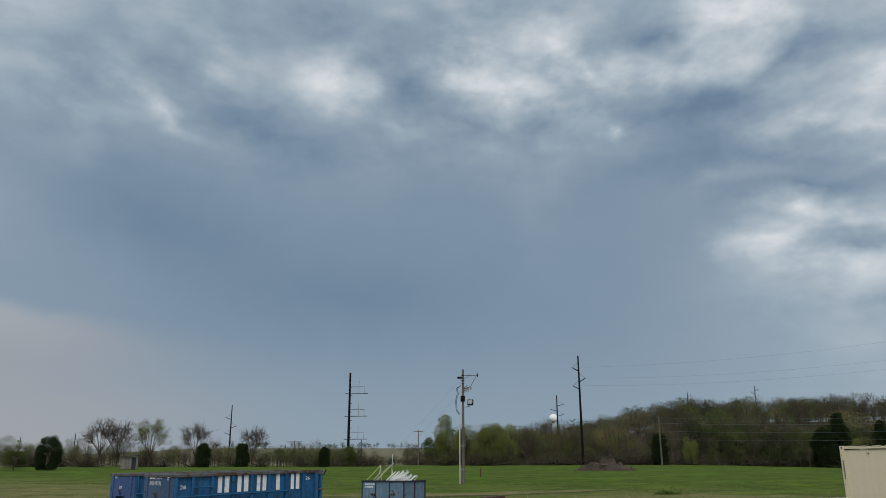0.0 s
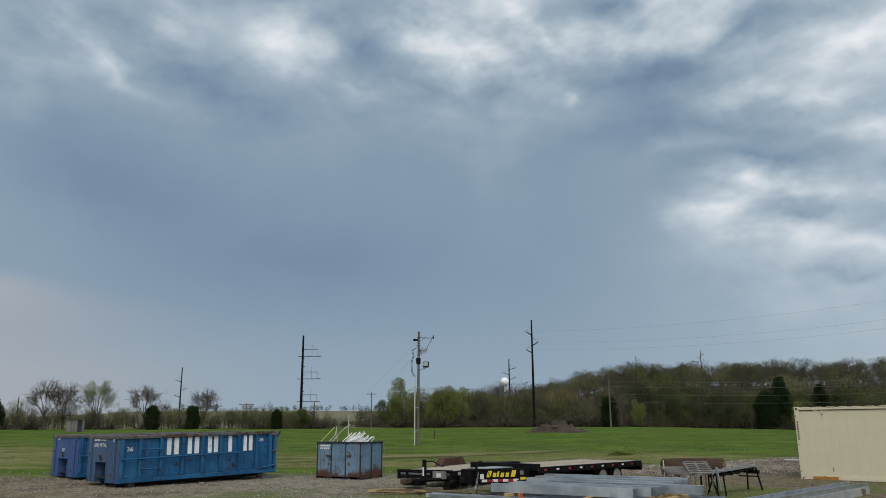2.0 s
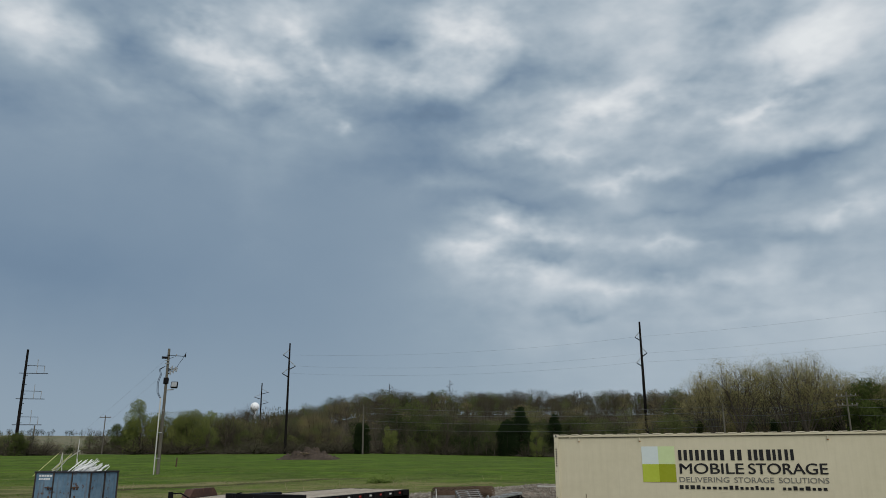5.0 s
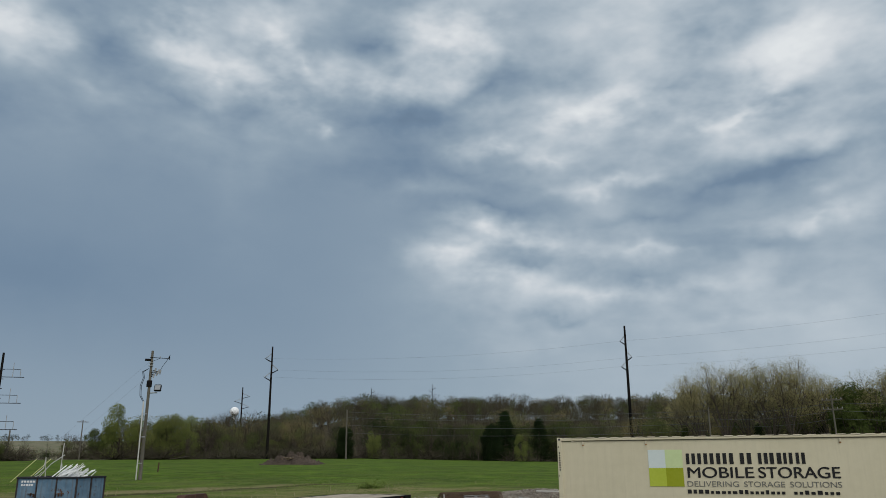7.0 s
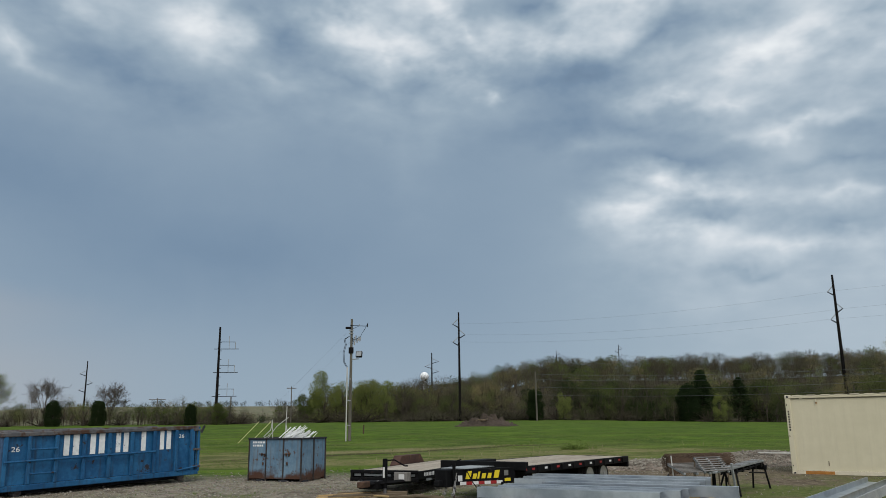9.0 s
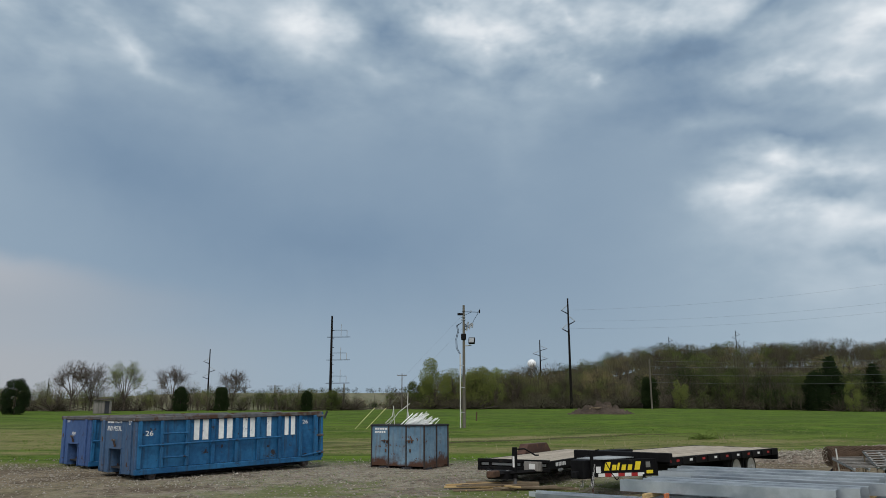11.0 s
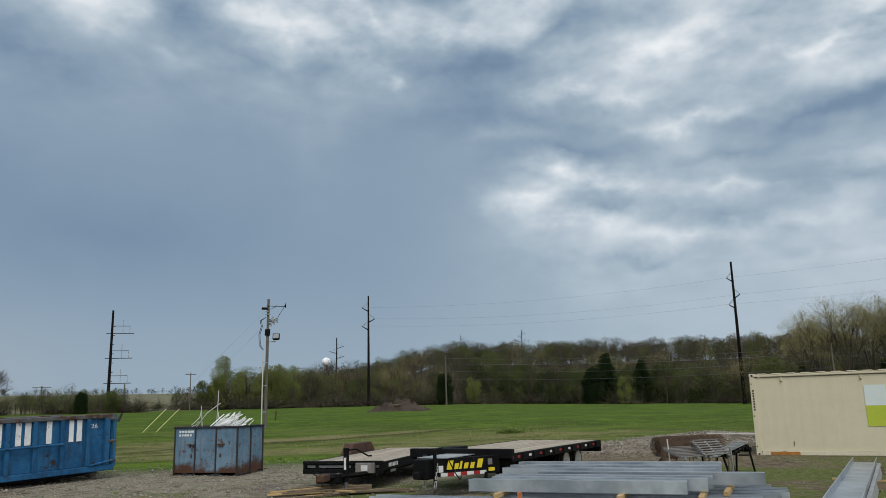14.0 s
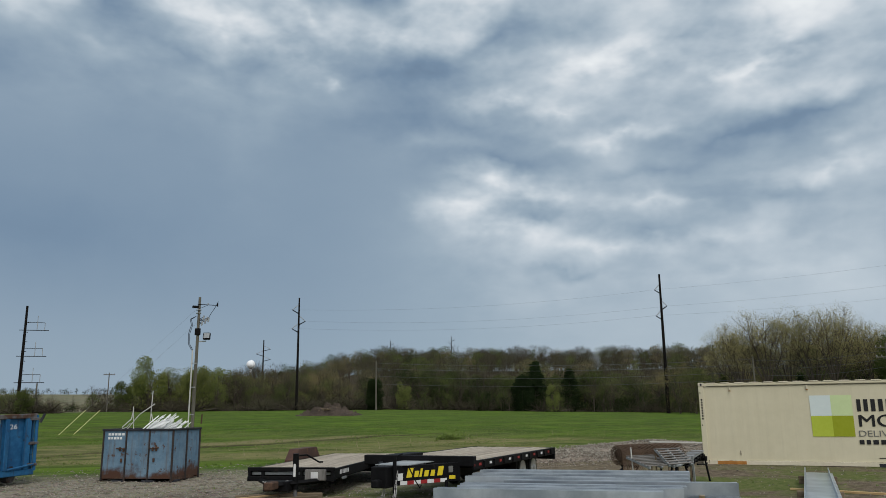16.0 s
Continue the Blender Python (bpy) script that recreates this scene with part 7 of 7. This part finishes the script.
for k, (a, r, h) in enumerate(((49.6, 134, 12.6), (50.4, 136, 12.0))):
    tree("green", a, r, h, "dense green tree behind the utility pole", 160 + k, 0.1, wide=0.9)
rows = []
for i in range(80):
    a = RNG.uniform(36, 58)
    x, y = polar(a, RNG.uniform(134, 160))
    rows.append((RNG.choice(["bare", "bud", "bare", "green", "pine"]), x, y, RNG.uniform(6, 9.5), RNG.uniform(0, 1)))
forest("near_woods", rows, "shaded undergrowth below the tall hillside trees")


# ---------------- grass, weeds, stones ----------------
def scatter():
    # grass tufts: three bent blades each, denser near the yard's edge
    n = 90000
    r = np.sqrt(RNG.uniform(15.0 ** 2, 75.0 ** 2, n))
    a = np.radians(RNG.uniform(-42, 62, n))
    x, y = r * np.sin(a), r * np.cos(a)
    keep = (y > 34.5 + RNG.normal(0, 1.0, n)) | ((RNG.random(n) < 0.10) & (y < 29) & (x > -6))
    x, y = x[keep], y[keep]
    thick = np.sin(x * 0.9 + 2.1 * np.sin(y * 0.37)) * np.sin(y * 1.3 + 1.9 * np.sin(x * 0.29))
    keep = RNG.random(len(x)) < 0.15 + 0.75 * (thick > 0.15)
    x, y = x[keep], y[keep]
    n = len(x)
    z = rise(x, y)
    base = np.stack([x, y, z], 1)
    Vs, Ts, Cs = [], [], []
    # lush and dry patches of the turf
    wave = np.sin(x * 0.31 + 1.7 * np.sin(y * 0.23)) * np.sin(y * 0.55 + 1.3 * np.sin(x * 0.17 + 2.0)) + 0.6 * np.sin(x * 1.1 + y * 0.7) * np.sin(y * 1.6 - x * 0.4)
    lush = 0.75 + 0.35 * np.clip(wave, -1, 1)
    dry = np.clip(RNG.normal(0.16, 0.2, n) - 0.12 * wave, 0, 1)
    for b in range(4):
        ang = RNG.uniform(0, 6.28, n)
        h = RNG.uniform(0.03, 0.075, n) * lush
        o = np.stack([np.cos(ang), np.sin(ang), 0 * ang], 1)
        s = np.stack([-np.sin(ang), np.cos(ang), 0 * ang], 1) * 0.012
        p = base + o * 0.03
        tip = p + o * h[:, None] * 0.6 + np.stack([0 * h, 0 * h, h], 1)
        V = np.stack([p - s, p + s, tip], 1).reshape(-1, 3)
        i = np.arange(n) * 3 + b * n * 3
        Vs.append(V)
        Ts.append(np.stack([i, i + 1, i + 2], 1))
        Cs.append(np.repeat(dry, 3))
    me = tri_mesh("grass", np.vstack(Vs), np.vstack(Ts), ["grass"], None, np.concatenate(Cs))
    tagged(new("grass", me), "short spring grass tufts with dry blades", "grass", kind="stuff")
    # loose stones in the yard and on the heaps
    n = 44000
    x = RNG.uniform(-22, 23, n)
    y = RNG.uniform(17, 38.0, n)
    near = (np.abs(y - 29.5) < 3.6) & (x < 3) | (RNG.random(n) < np.where(x > 4, 0.07, 0.25)) & (y < 35.5) | ((x > 8) & (y > 30))
    x, y = x[near], y[near]
    n = len(x)
    z = rise(x, y)
    for hx, hy, rx, ry, hh in ((13.0, 33.6, 4.6, 2.4, 0.20), (18.0, 36.0, 4.8, 2.4, 0.34)):
        f = np.clip(np.hypot((x - hx) / rx, (y - hy) / ry), 0, 1)
        z = z + hh * (1 - f) ** 1.1
    hx = np.concatenate([RNG.normal(13.0, 2.0, 3200), RNG.normal(18.0, 2.1, 3200)])
    hy = np.concatenate([RNG.normal(33.3, 1.1, 3200), RNG.normal(35.7, 1.1, 3200)])
    hz = rise(hx, hy) + 0.20 * (1 - np.clip(np.hypot((hx - 13.0) / 4.6, (hy - 33.6) / 2.4), 0, 1)) ** 1.1 + 0.34 * (1 - np.clip(np.hypot((hx - 18.0) / 4.8, (hy - 36.0) / 2.4), 0, 1)) ** 1.1
    x, y, z = np.concatenate([x, hx]), np.concatenate([y, hy]), np.concatenate([z, hz + 0.05])
    m, n = n, len(x)
    s = RNG.uniform(0.012, 0.034, n) * np.where(np.arange(n) >= m, 1.35, 1.0) * np.where(RNG.random(n) < 0.04, 2.0, 1.0)
    octa = np.array([[1, 0, 0], [-1, 0, 0], [0, 1, 0], [0, -1, 0], [0, 0, 0.7], [0, 0, -0.7]], float)
    V = octa[None] * s[:, None, None] * RNG.uniform(0.6, 1.3, (n, 6, 1)) + np.stack([x, y, z + s * 0.25], 1)[:, None]
    T = np.array([[0, 2, 4], [2, 1, 4], [1, 3, 4], [3, 0, 4], [2, 0, 5], [1, 2, 5], [3, 1, 5], [0, 3, 5]])[None] + (np.arange(n) * 6)[:, None, None]
    me = tri_mesh("gravel", V.reshape(-1, 3), T.reshape(-1, 3), ["stone"])
    tagged(new("gravel", me), "loose pale gravel stones on packed ground", "gravel", kind="stuff")
    # taller weeds
    rngv = random.Random(9)
    V, T = [], []
    for i in range(46):
        cx, cy = rngv.choice(((3.5, 44), (-2, 46), (12, 45), (8, 41), (16, 47), (-12, 42)))
        x, y = cx + rngv.gauss(0, 4), cy + rngv.gauss(0, 1.5)
        z = ground_z(x, y)
        h = rngv.uniform(0.12, 0.4)
        k = len(V)
        V += [(x - 0.012, y, z), (x + 0.012, y, z), (x + rngv.uniform(-.15, .15), y, z + h)]
        T.append((k, k + 1, k + 2))
    me = tri_mesh("weeds", V, T, ["weed"])
    tagged(new("weeds", me), "dry pale weed stalks in the field", "weeds", kind="stuff")
    # green tussock
    for cx, cy, sz in ((13.2, 46.0, 0.45),):
        rng = np.random.default_rng(int(cx * 10))
        c = rng.normal(0, 1, (160, 3)) * np.array([0.9, 0.6, 0.3]) * sz
        c[:, 2] = np.abs(c[:, 2])
        V, T = flakes(rng, c, 0.07, 4, 0.06)
        me = tri_mesh("tussock", V, T, ["grass"], None, np.full(len(V), 0.1))
        o = new("tussock", me)
        o.location = (cx, cy, ground_z(cx, cy))
        tagged(o, "low dense green weed clump in the grass", "weed clump", kind="stuff")


scatter()
